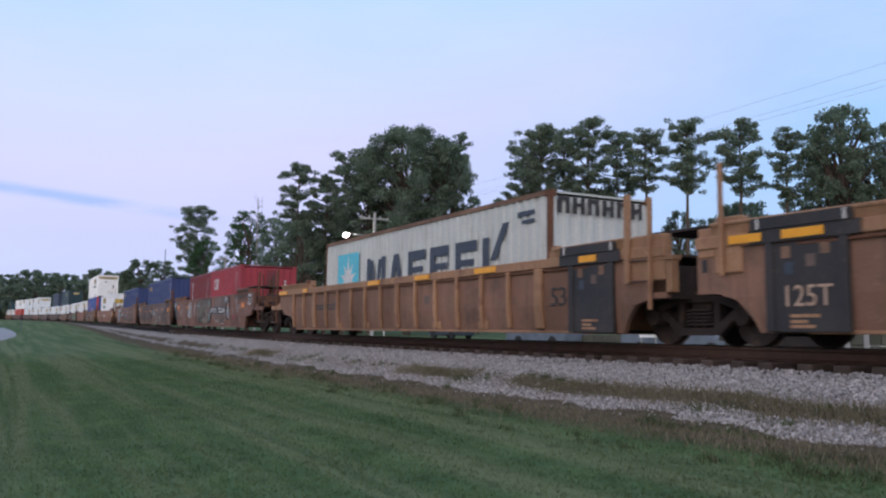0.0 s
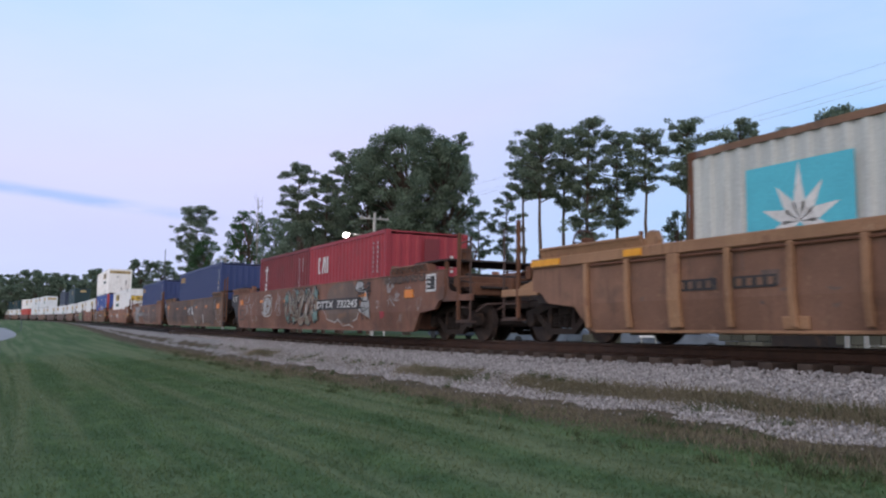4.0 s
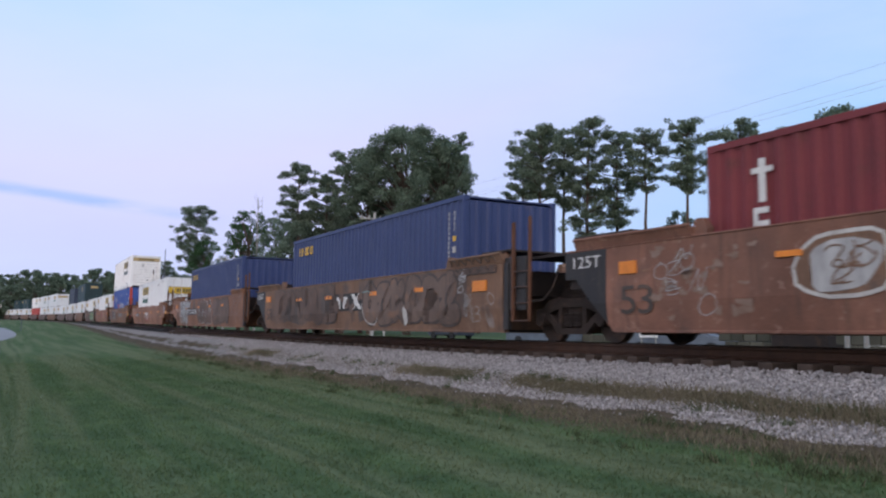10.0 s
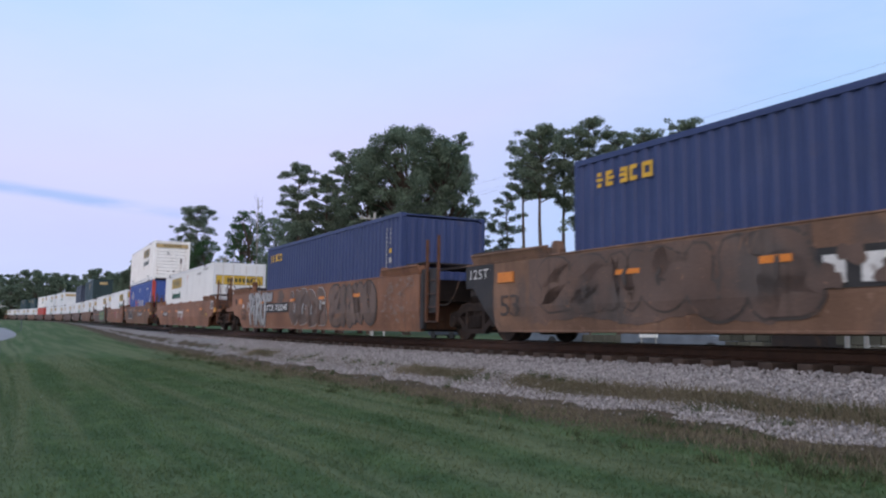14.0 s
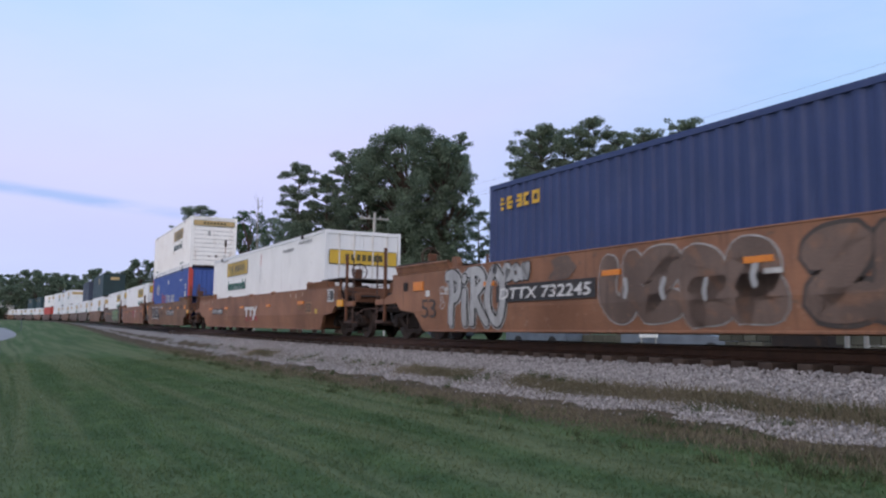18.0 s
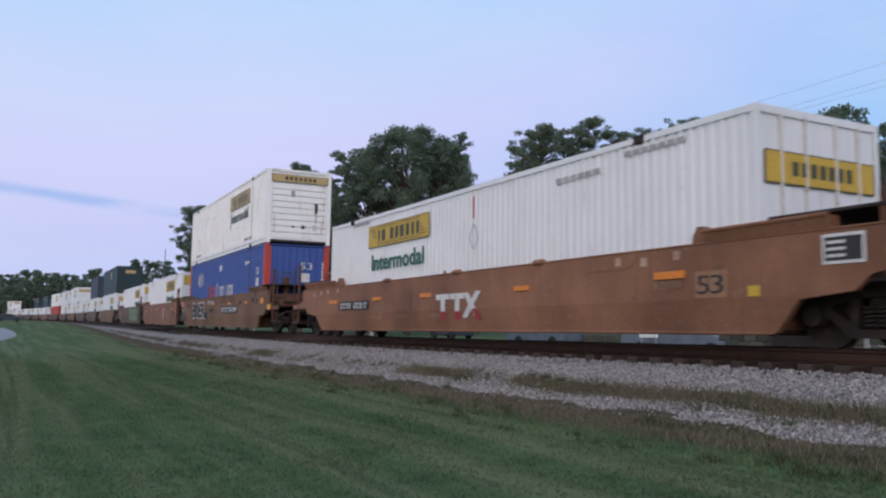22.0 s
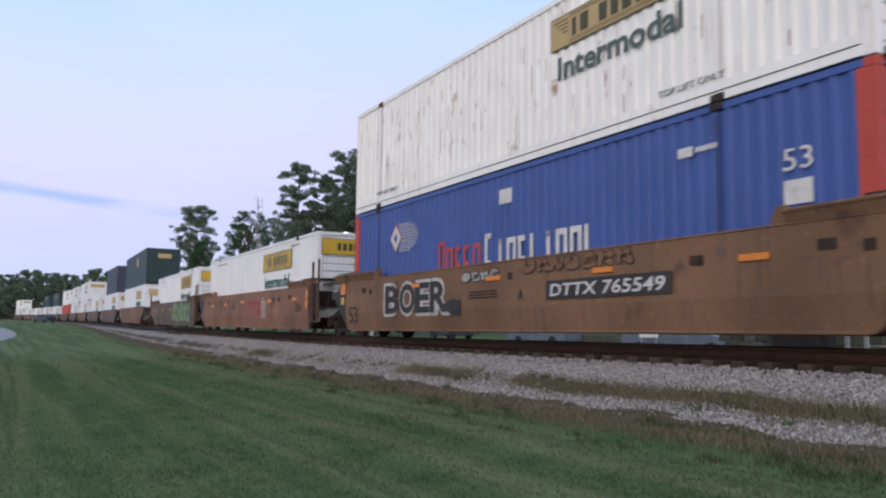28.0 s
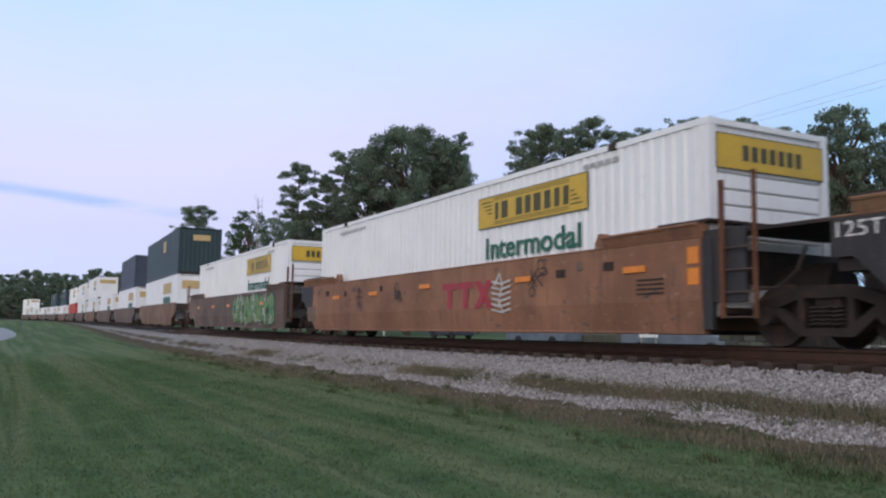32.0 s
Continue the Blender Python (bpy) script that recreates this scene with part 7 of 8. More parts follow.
W5 = 1.295
yellow_sign(C5, -46.3, -42.62, 2.43, 3.03, W5, M["signyellow"], M["signink"])
intermodal(C5, -46.05, -42.88, 1.82, 0.43, M["green"], W5)
end_sign(C5, 2.25, 2.72, M["signyellow"], M["signink"], 1)
mark(C5, -40.55, -40.49, 2.62, 3.1, M["redpost"], "stain", W5)
for k, (x0, x1, z0, z1, q) in enumerate(((-40.72, -40.68, 2.2, 2.5, 0.18), (-40.34, -40.30, 2.2, 2.5, -0.18), (-40.72, -40.68, 2.2, 1.95, 0.18), (-40.34, -40.30, 2.2, 1.95, -0.18))):
    mark(C5, x0, x1, z0, z1, M["gsilver"], "stain", W5, 1, q)
row_marks(C5, -47.4, -46.2, 3.14, 3.22, 8, M["gsilver"], W5)
row_marks(C5, -37.5, -36.2, 2.9, 3.0, 6, M["gsilver"], W5)
row_marks(C5, -35.6, -34.2, 3.06, 3.15, 7, M["gsilver"], W5)
yellow_sign(C6t, -63.08, -59.4, 5.42, 6.05, W5, M["signfade"], M["signink"])
intermodal(C6t, -62.85, -59.65, 4.84, 0.44, M["fadegreen"], W5)
end_sign(C6t, 5.92, 6.22, M["signfade"], M["signink"], 3)
put(letters("TOP LIFT ONLY", 0.11, 1.35), "lettering", M["fadegreen"], C6t, pose(-60.2 - C6t["mid"], -W5 - 0.004, 0.34, 90, 0, 0))
put(letters("TOP LIFT ONLY", 0.11, 1.35), "lettering", M["fadegreen"], C6t, pose(-71.2 - C6t["mid"], -W5 - 0.004, 0.34, 90, 0, 0))
for x in (-71.1, -59.05):
    mark(C6t, x, x + 0.1, 3.7, 6.32, M["cream"], "seam_post", W5, 1)
    part("lift_casting", boxes((x - C6t["mid"] - 0.08, x - C6t["mid"] + 0.18, -W5 - 0.02, -W5 + 0.1, -0.0, 0.12), bevel=0.01), M["steel"], C6t)
    part("lift_casting", boxes((x - C6t["mid"] - 0.08, x - C6t["mid"] + 0.18, -W5 - 0.02, -W5 + 0.1, 2.8, 2.92), bevel=0.01), M["rust"], C6t)
part("bottom_band", boxes((-C6t["len"] / 2 + 0.2, C6t["len"] / 2 - 0.2, -W5 - 0.006, -W5, 0.165, 0.30)), M["cream"], C6t, "smooth white lower band")
part("band_seam", boxes((-C6t["len"] / 2 + 0.2, C6t["len"] / 2 - 0.2, -W5 - 0.009, -W5, 0.150, 0.165)), M["truck"], C6t)
rnd = random.Random(7)
for k in range(70):
    x, z = rnd.uniform(-72.5, -57.4), rnd.uniform(3.85, 6.0)
    mark(C6t, x, x + rnd.uniform(0.008, 0.026), z, min(6.3, z + rnd.uniform(0.06, 0.6)), M["streak"], "rust_streak", W5, 1)
for y0, y1, z0, z1, tone in ((0.62, 0.74, 4.75, 5.15, "gdark"), (0.66, 0.7, 4.35, 4.75, "streak"), (-0.35, -0.2, 5.35, 5.6, "gsilver"), (0.1, 0.22, 4.1, 4.24, "gdark"), (-0.3, -0.2, 4.12, 4.2, "rust"), (0.55, 0.72, 4.05, 4.28, "white"), (-1.0, -0.98, 3.9, 4.6, "streak"), (0.9, 0.92, 3.9, 4.4, "streak")):
    end_mark(C6t, y0, y1, z0, z1, M[tone], "stain", 6)
for z in (4.1, 4.9, 5.7):
    end_mark(C6t, 0.98, 1.0, z, z + 0.5, M["streak"], "stain", 6)
rnd = random.Random(17)
for k in range(46):
    x, z = rnd.choice((-68.8, -66.4, -70.6, -61.5)) + rnd.gauss(0, 0.55), rnd.uniform(4.0, 6.1)
    mark(C6t, x, x + rnd.uniform(0.006, 0.02), z - rnd.uniform(0.08, 0.3), z, M["rust"], "rust_streak", W5, 1)
yellow_sign(C7, -82.4, -78.66, 2.33, 3.0, W5, M["signyellow"], M["signink"])
intermodal(C7, -82.08, -78.86, 1.7, 0.44, M["green"], W5)
end_sign(C7, 2.6, 3.14, M["signyellow"], M["signink"], 3)
yellow_sign(C8, -101.6, -97.9, 2.33, 3.0, W5, M["signyellow"], M["signink"])
intermodal(C8, -101.3, -98.1, 1.7, 0.44, M["green"], W5)
end_sign(C8, 2.6, 3.14, M["signyellow"], M["signink"], 3)
for c, o in ((C7, -92.2), (C8, -111.85)):
    row_marks(c, o + 1.6, o + 3.6, 3.02, 3.1, 8, M["gsilver"], W5)
    row_marks(c, o + 13.4, o + 14.4, 3.04, 3.12, 5, M["gsilver"], W5)
    for x in (o + 2.05, o + 14.2):
        part("lift_casting", boxes((x - c["mid"] - 0.1, x - c["mid"] + 0.1, -W5 - 0.02, -W5 + 0.1, 2.8, 2.92), bevel=0.01), M["steel"], c)
for x in (-47.5, -35.25):
    part("lift_casting", boxes((x - C5["mid"] - 0.12, x - C5["mid"] + 0.12, -W5 - 0.02, -W5 + 0.1, 2.78, 2.92), bevel=0.01), M["steel"], C5)

# C6: white striped disc, red and white rows, number
for k in range(11):
    z = 2.2 + 0.068 * k
    x0, x1 = -69.75, -69.35 + 0.72 * math.sqrt(max(0.08, 1 - ((k - 5) / 5.4) ** 2))
    bm = bmesh.new()
    lo, hi = [], []
    for i in range(13):
        xx = x0 + (x1 - x0) * i / 12 - C6["mid"]
        zz = z - C6["base"] + 0.014 * math.sin(i * 1.3)
        lo.append(bm.verts.new((xx, -W5 - 0.003, zz)))
        hi.append(bm.verts.new((xx, -W5 - 0.003, zz + 0.022)))
    for i in range(12):
        bm.faces.new((lo[i], lo[i + 1], hi[i + 1], hi[i]))
    part("emblem_stripe", bm, M["white"], C6)
for r, mt, lay in ((0.37, "redpost", 3), (0.33, "white", 4), (0.13, "royal", 5)):
    bm = bmesh.new()
    bm.faces.new([bm.verts.new((-69.9 - C6["mid"] + r * 0.95 * dx, -W5 - 0.003 * lay, 2.56 - C6["base"] + r * dz)) for dx, dz in ((-1, 0), (0, -1), (1, 0), (0, 1))])
    part("emblem", bm, M[mt], C6, "white diamond emblem")
for k in range(5):
    h = 0.62 if k == 0 else 0.45
    hollow(C6, -67.55 + 0.4 * k, -67.23 + 0.4 * k, 1.62, 1.62 + h, 0.09, W5, M["redpost"], ("lrt", "lrt", "ltb", "ltb", "lrt")[k])
for k in range(9):
    h = 0.68 if k == 0 else 0.52
    hollow(C6, -65.45 + 0.42 * k, -65.1 + 0.42 * k, 1.55, 1.55 + h, 0.11, W5, M["white"], ("ltb", "t", "lrt", "ltb", "l", "t", "lrt", "lrt", "l")[k])
    if k in (1, 5):
        mark(C6, -65.33 + 0.42 * k, -65.21 + 0.42 * k, 1.55, 2.07, M["white"], "letter_bar", W5)
mark(C6, -64.9, -64.42, 2.78, 3.08, M["white"], "notice", W5)
mark(C6, -59.8, -59.5, 2.8, 2.95, M["white"], "notice", W5)
row_marks(C6, -59.45, -59.0, 2.84, 2.92, 5, M["white"], W5)
put(letters("53", 0.3, 0.45), "lettering", M["white"], C6, pose(-57.9 - C6["mid"], -W5 - 0.004, 2.3 - C6["base"], 90, 0, 0))
mark(C6, -57.9, -57.46, 1.85, 2.17, M["white"], "notice", W5)
put(letters("53", 0.28, 0.5), "lettering", M["white"], C6, pose(C6["len"] / 2 + 0.004, 0.1, 2.5 - C6["base"], 90, 0, 90))
end_mark(C6, 0.1, 0.5, 2.0, 2.35, M["white"], "notice")
for k in range(7):
    end_mark(C6, 0.98, 1.06, 1.8 + 0.15 * k, 1.9 + 0.15 * k, M["white"], "code_mark")
for x in (-71.1, -59.05):
    mark(C6, x, x + 0.06, 0.7, 3.3, M["blue"], "seam_post", W5)
    part("lift_casting", boxes((x - C6["mid"] - 0.1, x - C6["mid"] + 0.15, -W5 - 0.02, -W5 + 0.1, 2.8, 2.91), bevel=0.01), M["steel"], C6)

# U1: worn dark number strip, not readable
for x0, x1 in ((39.05, 39.85), (40.1, 40.85)):
    rect(U1, "number_strip", x0, x1, 0.78, 0.94, 2, M["black"])
    for k in range(4):
        rect(U1, "letter_bar", x0 + 0.1 + 0.17 * k, x0 + 0.19 + 0.17 * k, 0.81, 0.91, 4, M["umber"])
# ---- across the line: yard, parked vehicles, low walls ----
M["concrete"] = mat("mossy_weathered_concrete", (0.135, 0.125, 0.095), (0.085, 0.082, 0.062), 2.0, 0.9, bump=0.3, rand=0.35)
M["pale"] = mat("pale_vehicle_paint", (0.17, 0.20, 0.24), (0.12, 0.14, 0.175), 2.0, 0.35)
M["slate"] = mat("dark_vehicle_paint", (0.05, 0.06, 0.08), (0.04, 0.05, 0.065), 2.0, 0.35)
M["glass"] = mat("vehicle_glass", (0.03, 0.04, 0.045), (0.025, 0.03, 0.035), 2.0, 0.08, bump=0)
M["tyre"] = mat("tyre_rubber", (0.025, 0.025, 0.026), (0.035, 0.035, 0.035), 8, 0.9)
M["headlight"] = mat("headlight_glass", (0.9, 0.9, 0.85), (0.9, 0.9, 0.85), 3, 0.3, emit=40.0, bump=0)
M["signpost"] = mat("yellow_road_sign", (0.75, 0.45, 0.03), (0.68, 0.4, 0.03), 3, 0.5)


def parked_car(x, y, rz, paint, label, van=False):
    c = empty("parked_car", label, "car", "vehicles across the line", pose(x, y, ground_z(x, y), 0, 0, rz))
    h = 2.0 if van else 1.45
    prof = [(-2.2, 0.3), (2.2, 0.3), (2.25, 0.75), (1.3, 0.95), (0.6, h), (-1.5, h), (-2.2, 1.0)] if not van else [(-2.5, 0.35), (2.4, 0.35), (2.5, 1.0), (1.7, 1.25), (1.2, h), (-2.5, h)]
    bm = prism(bmesh.new(), prof, -0.88, 0.88)
    bmesh.ops.bevel(bm, geom=list(bm.edges), offset=0.07, segments=2, affect="EDGES")
    part("body", bm, paint, c)
    for s in (-1, 1):
        w = [(-1.4, 0.95), (1.05, 0.95), (0.55, h - 0.12), (-1.2, h - 0.12)] if not van else [(0.3, 1.2), (1.5, 1.2), (1.1, h - 0.15), (0.3, h - 0.15)]
        part("window", prism(bmesh.new(), w, s * 0.885, s * 0.87), M["glass"], c)
        for xx in (-1.35, 1.4):
            part("wheel", tube(bmesh.new(), [(xx, s * 0.7, 0.33), (xx, s * 0.9, 0.33)], 0.33, 16), M["tyre"], c)
    return c


def seen(px, y):
    """The x on the line at distance y across the track that shows in a column of the view."""
    k = (px - 784) / 1468.45
    return (-0.8835 + 0.4685 * k) / (0.4685 + 0.8835 * k) * y


parked_car(seen(968, 27), 27, 8, M["pale"], "pale blue-white van parked across the line", True)
parked_car(seen(1205, 24), 24, 30, M["pale"], "white car parked across the line")
parked_car(seen(1262, 26), 26, 5, M["slate"], "dark car parked across the line")
parked_car(seen(800, 33), 33, 5, M["slate"], "dark car parked across the line")


def block_wall(px0, px1, y, h, label, n, name="block_wall"):
    x0, x1 = seen(px0, y), seen(px1, y)
    z = ground_z((x0 + x1) / 2, y)
    w = empty(name, label, "wall", "yard across the line", pose((x0 + x1) / 2, y, z))
    p = (x1 - x0) / n
    rows = int(h / 0.4)
    for r in range(rows):
        for k in range(n):
            a = -(x1 - x0) / 2 + p * k + (p / 2 if r % 2 else 0)
            part("block", boxes((a + 0.01, a + p - 0.01, -0.3, 0.3, 0.4 * r, 0.4 * r + 0.385), bevel=0.02), M["concrete"], w)


block_wall(1282, 1398, 22, 1.6, "wall of weathered pale concrete blocks", 5)
block_wall(1490, 1600, 20, 1.6, "wall of weathered pale concrete blocks", 4)
block_wall(1012, 1128, 28, 1.2, "low wall of pale concrete blocks", 6)


def bin_box(px, y, w, h, material, label, name="storage_bin"):
    x = seen(px, y)
    b = empty(name, label, "bin", "yard across the line", pose(x, y, ground_z(x, y)))
    part("body", boxes((-w / 2, w / 2, -0.8, 0.8, 0.1, h), bevel=0.04), material, b)
    part("lid", boxes((-w / 2 - 0.05, w / 2 + 0.05, -0.85, 0.85, h, h + 0.08), bevel=0.02), M["steel"], b)


bin_box(1444, 21, 1.9, 1.5, M["steel"], "dark brown steel storage bin")


def table(px, y):
    x = seen(px, y)
    t = empty("sign_board", "cream board on two short legs across the line", "sign", m=pose(x, y, ground_z(x, y)))
    part("board", boxes((-0.5, 0.5, -0.03, 0.03, 0.85, 1.1), bevel=0.01), M["cream"], t)
    for s in (-0.4, 0.4):
        part("leg", boxes((s - 0.03, s + 0.03, -0.02, 0.02, 0, 0.86)), M["pole"], t)


table(1148, 22)


def marker_post(px, y, h, material, label):
    x = seen(px, y)
    p = empty("marker_post", label, "post", m=pose(x, y, ground_z(x, y)))
    part("post", tube(bmesh.new(), [(0, 0, 0), (0, 0, h)], 0.06, 8), material, p)
    part("cap", tube(bmesh.new(), [(0, 0, h), (0, 0, h + 0.06)], [0.065, 0.03], 8), M["gwhite"], p)


marker_post(682, 19, 1.1, M["gwhite"], "white marker post beside the track")
marker_post(1498, 17.5, 1.9, M["pole"], "grey post with a round cap")
marker_post(1532, 17.5, 1.8, M["pole"], "grey post with a round cap")


def shed(px, y):
    x = seen(px, y)
    s = empty("small_shed", "small pale pink shed with a low roof", "shed", m=pose(x, y, ground_z(x, y)))
    part("wall", boxes((-1.4, 1.4, -1, 1, 0, 1.7), bevel=0.02), M["cream"], s)
    part("roof", prism(bmesh.new(), [(-1.55, 1.68), (1.55, 1.68), (0, 2.15)], -1.1, 1.1), M["steel"], s)
    part("door", boxes((-0.3, 0.4, -1.02, -1.0, 0.05, 1.5)), M["concrete"], s)


shed(1518, 25)

# far road: diamond sign and a slim post
x, y = at(19, 345)
sg = empty("road_sign", "yellow diamond warning sign on a post", "road sign", m=pose(x, y, ground_z(x, y), 0, 0, 62))
z = H + (581 - 553) / 1468 * 345 - ground_z(x, y)
part("post", tube(bmesh.new(), [(0, 0, -0.2), (0, 0, z + 0.5)], 0.06, 6), M["pole"], sg)
part("plate", prism(bmesh.new(), [(-1.0, z), (0, z - 1.0), (1.0, z), (0, z + 1.0)], -0.08, -0.05), M["signpost"], sg, "yellow diamond plate")
x, y = at(43, 88)
ps = empty("marker_post", "slim dark post beside the far road", "post", m=pose(x, y, ground_z(x, y)))
part("post", tube(bmesh.new(), [(0, 0, -0.1), (0, 0, 1.2)], 0.04, 6), M["wire"], ps)

# a car on the far road swings its headlights past
CAR = empty("moving_car", "dark car with lit headlights turning on the far road", "car")
bm = prism(bmesh.new(), [(-2.2, 0.3), (2.2, 0.3), (2.25, 0.8), (1.3, 0.98), (0.6, 1.45), (-1.5, 1.45), (-2.2, 1.0)], -0.88, 0.88)
bmesh.ops.bevel(bm, geom=list(bm.edges), offset=0.06, segments=2, affect="EDGES")
part("body", bm, M["slate"], CAR)
for s in (-1, 1):
    part("headlight", boxes((2.235, 2.27, s * 0.68 - 0.2, s * 0.68 + 0.2, 0.56, 0.76), bevel=0.008), M["headlight"], CAR, "lit headlight")
    # added plates that block the headlight glow from the side, no real car part
    part("lamp_hood", boxes((2.2, 2.5, s * 0.68 - 0.25, s * 0.68 - 0.21, 0.52, 0.82), (2.2, 2.5, s * 0.68 + 0.21, s * 0.68 + 0.25, 0.52, 0.82)), M["slate"], CAR)
    part("window", prism(bmesh.new(), [(-1.4, 0.95), (1.05, 0.95), (0.55, 1.33), (-1.2, 1.33)], s * 0.885, s * 0.87), M["glass"], CAR)
    for xx in (-1.35, 1.4):
        part("wheel", tube(bmesh.new(), [(xx, s * 0.7, 0.33), (xx, s * 0.9, 0.33)], 0.33, 14), M["tyre"], CAR)


def car_pose(px, turn, depth=150):
    x, y = at(px, depth)
    return pose(x, y, ground_z(x, y) + 0.02, 0, 0, turn)


# ---- loose ballast stones, grass, weeds ----
M["stone"] = mat("ballast_stone", (0.335, 0.315, 0.312), (0.25, 0.235, 0.236), 6, 0.9, bump=0.2, island=0.42, gloss=0.1)
M["blade"] = mat("lawn_blades", (0.136, 0.182, 0.088), (0.10, 0.146, 0.07), 0.9, 0.85, bump=0, island=0.4, gloss=0.05)
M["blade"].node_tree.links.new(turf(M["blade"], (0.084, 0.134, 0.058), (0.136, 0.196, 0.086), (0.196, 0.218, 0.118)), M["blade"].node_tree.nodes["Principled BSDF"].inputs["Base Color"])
leafy(M["blade"])
M["straw"] = mat("dry_grass", (0.195, 0.165, 0.118), (0.128, 0.116, 0.076), 0.6, 0.9, bump=0, island=0.3, gloss=0.05)
M["weed"] = mat("green_weeds", (0.075, 0.100, 0.048), (0.056, 0.072, 0.038), 0.6, 0.9, bump=0, island=0.3, gloss=0.05)


def lane_noise(x, lane):
    return noise.noise(Vector((x * 0.35, lane * 1.2, 7.0)))


def stones():
    rng = np.random.default_rng(11)
    octa = np.array(((1, 0, 0), (-1, 0, 0), (0, 1, 0), (0, -1, 0), (0, 0, 1), (0, 0, -1)), float)
    tri = np.array(((0, 2, 4), (2, 1, 4), (1, 3, 4), (3, 0, 4), (2, 0, 5), (1, 2, 5), (3, 1, 5), (0, 3, 5)))
    V, F, n = [], [], 0
    want = 115000
    xs = -2.5 - 46 * rng.random(want) ** 1.45
    for x in xs:
        lane = 6.9 + 2.1 * rng.random()
        w = lane_noise(x, lane)
        if lane < (7.03 if x > -7.5 else 7.14 if x > -11 else 7.08) + 0.3 * lane_noise(x * 2.3, 3.0) - 0.02 * min(0.0, x + 12) and rng.random() < 0.985:
            continue
        weedy = 7.44 < lane + 0.2 * lane_noise(x * 1.7, 9.0) < 7.80
        if weedy and lane_noise(x * 0.7, 5.0) > (-0.3 if x > -11.5 else 0.12) and rng.random() < 0.88:
            continue
        gap = abs((3.0 - x) / 0.53 - round((3.0 - x) / 0.53)) * 0.53
        if lane > 8.74 and gap < 0.135:
            continue
        s = rng.uniform(0.013, 0.029)
        heap = 0.08 * max(0.0, min(1.0, (lane - 8.45) / 0.25)) * rng.uniform(0.2, 1.0)
        z = ground_z(x, lane) + rng.uniform(-0.2, 0.7) * s + heap
        a = octa * s * rng.uniform(0.5, 1.25, (6, 3)) * rng.uniform(0.65, 1.2, 3)
        q = Euler(rng.uniform(0, 6.28, 3)).to_matrix()
        a = a @ np.array(q)
        V.append(a + np.array((x, lane + bend(x), z)))
        F.append(tri + n)
        n += 6
    me = bpy.data.meshes.new("ballast_stones")
    me.from_pydata(np.concatenate(V).tolist(), [], np.concatenate(F).tolist())
    me.materials.append(M["stone"])
    tagged(new("ballast_stones", me), "loose pale grey ballast stones heaped beside the rails", "stones", kind="stuff")


def blades(name, label, spots, material, hmin, hmax, seed, wide=0.006):
    """Thin blades standing at the spots given as x, lane."""
    rng = np.random.default_rng(seed)
    V, F = [], []
    for k, (x, lane) in enumerate(spots):
        z = ground_z(x, lane) - 0.005
        h = rng.uniform(hmin, hmax)
        a = rng.uniform(0, 6.28)
        dx, dy = math.cos(a) * wide, math.sin(a) * wide
        lx_, ly_ = rng.normal(0, 0.45 * h, 2)
        y = lane + bend(x)
        V += [(x - dx, y - dy, z), (x + dx, y + dy, z), (x + lx_, y + ly_, z + h)]
        F.append((3 * k, 3 * k + 1, 3 * k + 2))
    me = bpy.data.meshes.new(name)
    me.from_pydata(V, [], F)
    me.materials.append(material)
    tagged(new(name, me), label, "grass", kind="stuff")


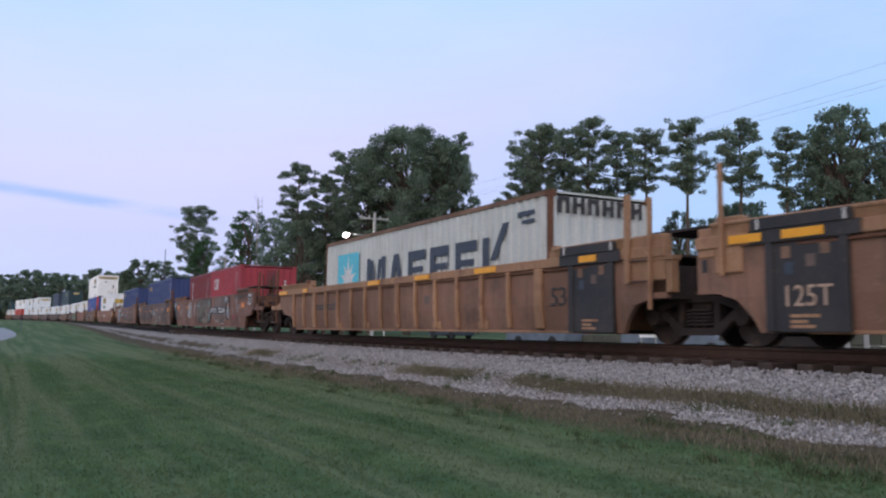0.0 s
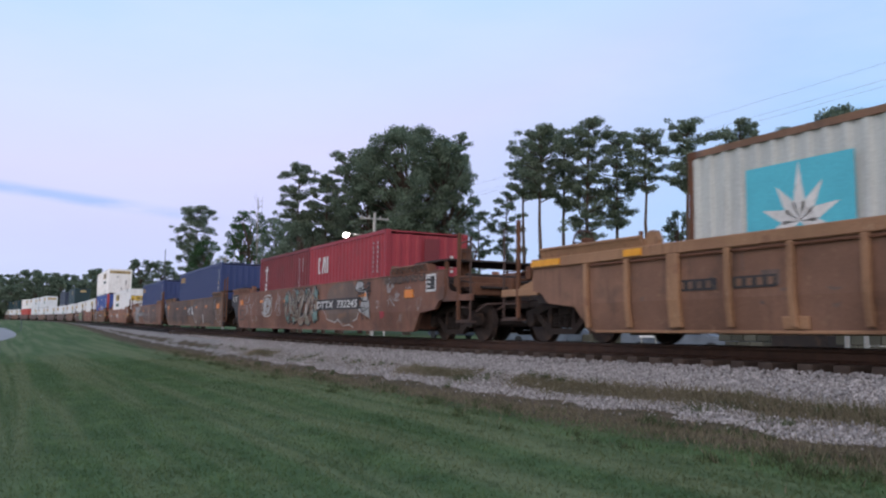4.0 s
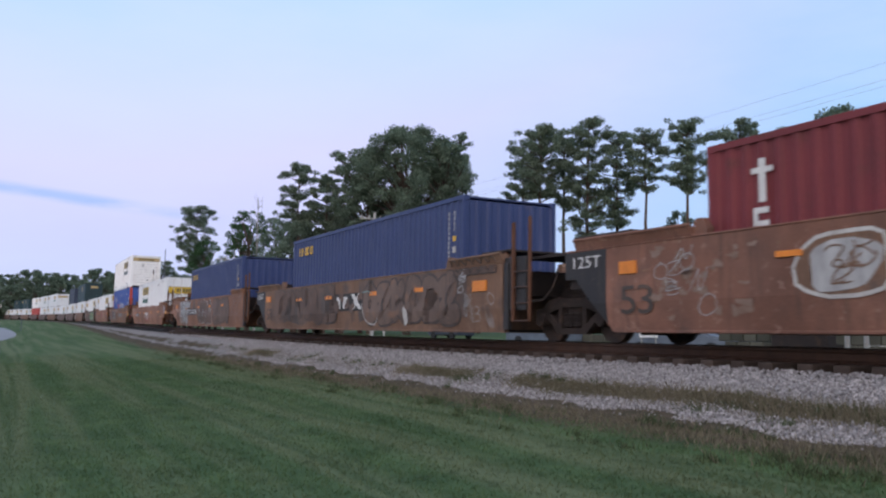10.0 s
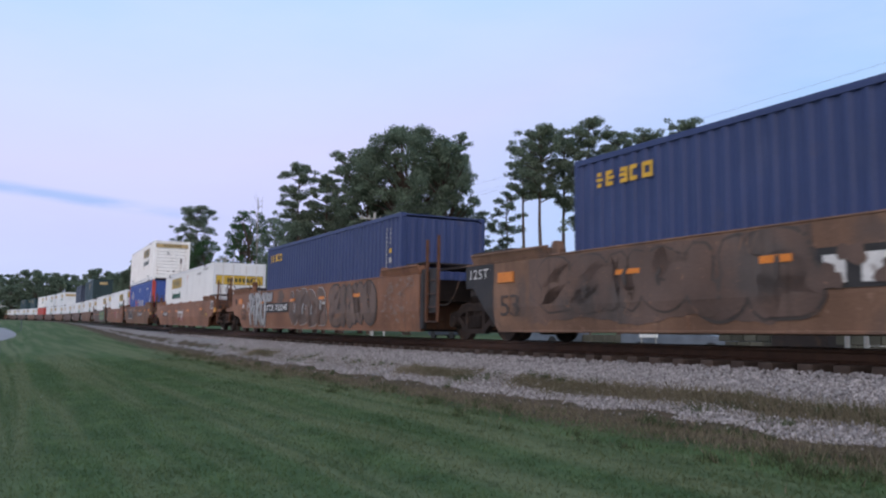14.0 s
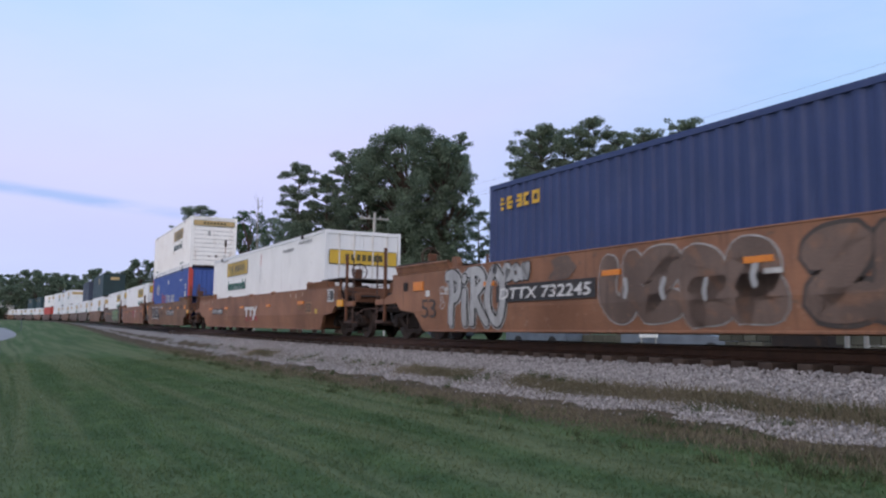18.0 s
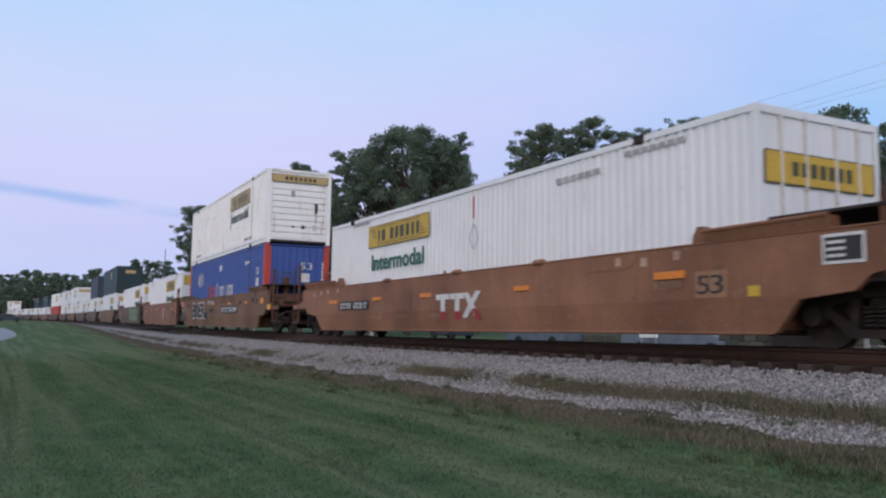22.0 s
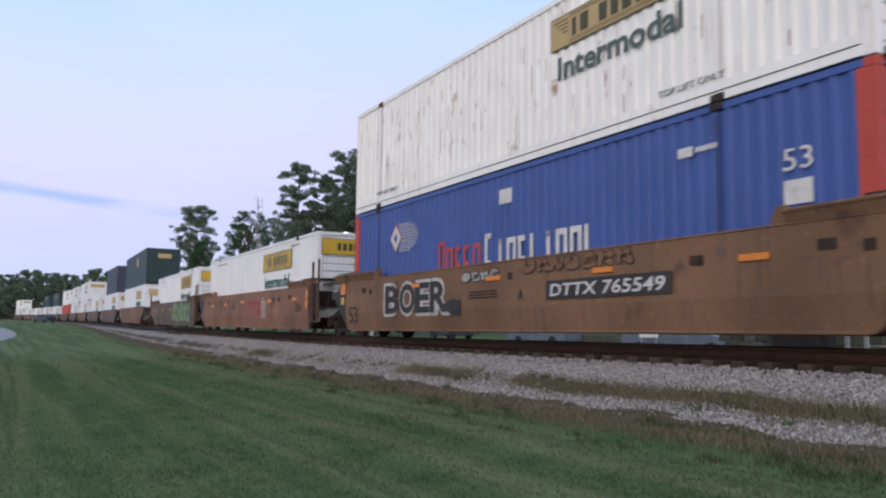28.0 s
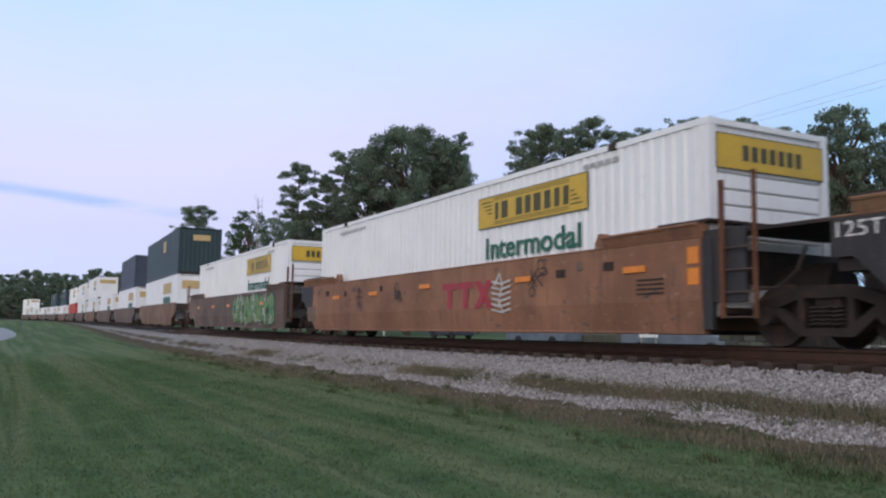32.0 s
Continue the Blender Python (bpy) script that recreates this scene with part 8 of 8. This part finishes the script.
def grow():
    rng = np.random.default_rng(3)
    lawn = []
    while len(lawn) < 170000:
        x = 6 - 52 * rng.random() ** 1.6
        lane = rng.uniform(-3.0, 6.6)
        keep = min(1.0, (lane + 3.0) / 3.0) * min(1.0, (6 - x) / 5.0) * min(1.0, (46 + x) / 18.0)
        if rng.random() < keep and lane < 5.9 + 0.7 * rng.random():
            lawn.append((x, lane))
    blades("lawn_grass", "short mown green lawn grass", lawn, M["blade"], 0.02, 0.05, 4, 0.009)
    dry, weeds = [], []
    while len(dry) < 26000:
        x = -2.5 - 50 * rng.random() ** 1.5
        lane = rng.choice((6.35, 6.65, 7.60)) + rng.normal(0, 0.15 if rng.random() < 0.7 else 0.3)
        w = lane_noise(x, lane)
        if (lane > 7.4 and w < -0.25) or lane > 8.05 or rng.random() < 0.25:
            continue
        dry.append((x, lane))
    while len(dry) < 50000:
        x, lane = -2.5 - 40 * rng.random() ** 1.5, 7.60 + rng.normal(0, 0.13)
        if lane_noise(x * 0.7, 5.0) > (-0.34 if x > -11.5 else 0.05):
            dry.append((x, lane - 0.2 * lane_noise(x * 1.7, 9.0)))
    blades("dry_grass", "dry brown grass along the foot of the ballast", dry, M["straw"], 0.03, 0.10, 5, 0.006)
    while len(weeds) < 9000:
        cx, lane = -2.5 - 34 * rng.random() ** 1.5, rng.choice((5.9, 6.3, 6.75, 7.58)) + rng.normal(0, 0.16)
        if lane_noise(cx * 1.5, lane * 2.0) < (-0.05 if lane > 7.3 else 0.02):
            continue
        r = rng.uniform(0.03, 0.16)
        weeds += [(cx + rng.normal(0, r), lane + rng.normal(0, r * 0.4)) for _ in range(int(20 + 160 * r))]
    blades("green_weeds", "tufts of green weeds in the ballast", weeds, M["weed"], 0.035, 0.12, 6, 0.007)


stones()
grow()


def motions():
    for thing, mid, z in MOVING:
        walk(thing, [(float(k), on_track(mid + run(k)) @ pose(0, 0, z)) for k in range(33)])
    for w, dx in ROLLING:
        walk(w, [(k * 4 / 30, pose(dx, 0, 0.42, 0, math.degrees(run(k * 4 / 30) / 0.42), 0)) for k in range(241)])
    walk(CAR, [(0.0, car_pose(-140, 100)), (18.0, car_pose(-60, 95)), (22.0, car_pose(20, 90)), (24.0, car_pose(84, 80)), (24.6, car_pose(93, 65)), (25.0, car_pose(98, 30)),
               (25.5, car_pose(106, 2)), (26.2, car_pose(112, -35)), (27.0, car_pose(108, -100)), (28.5, car_pose(60, -165)), (30.0, car_pose(-40, -185)), (32.0, car_pose(-140, -190))])


motions()
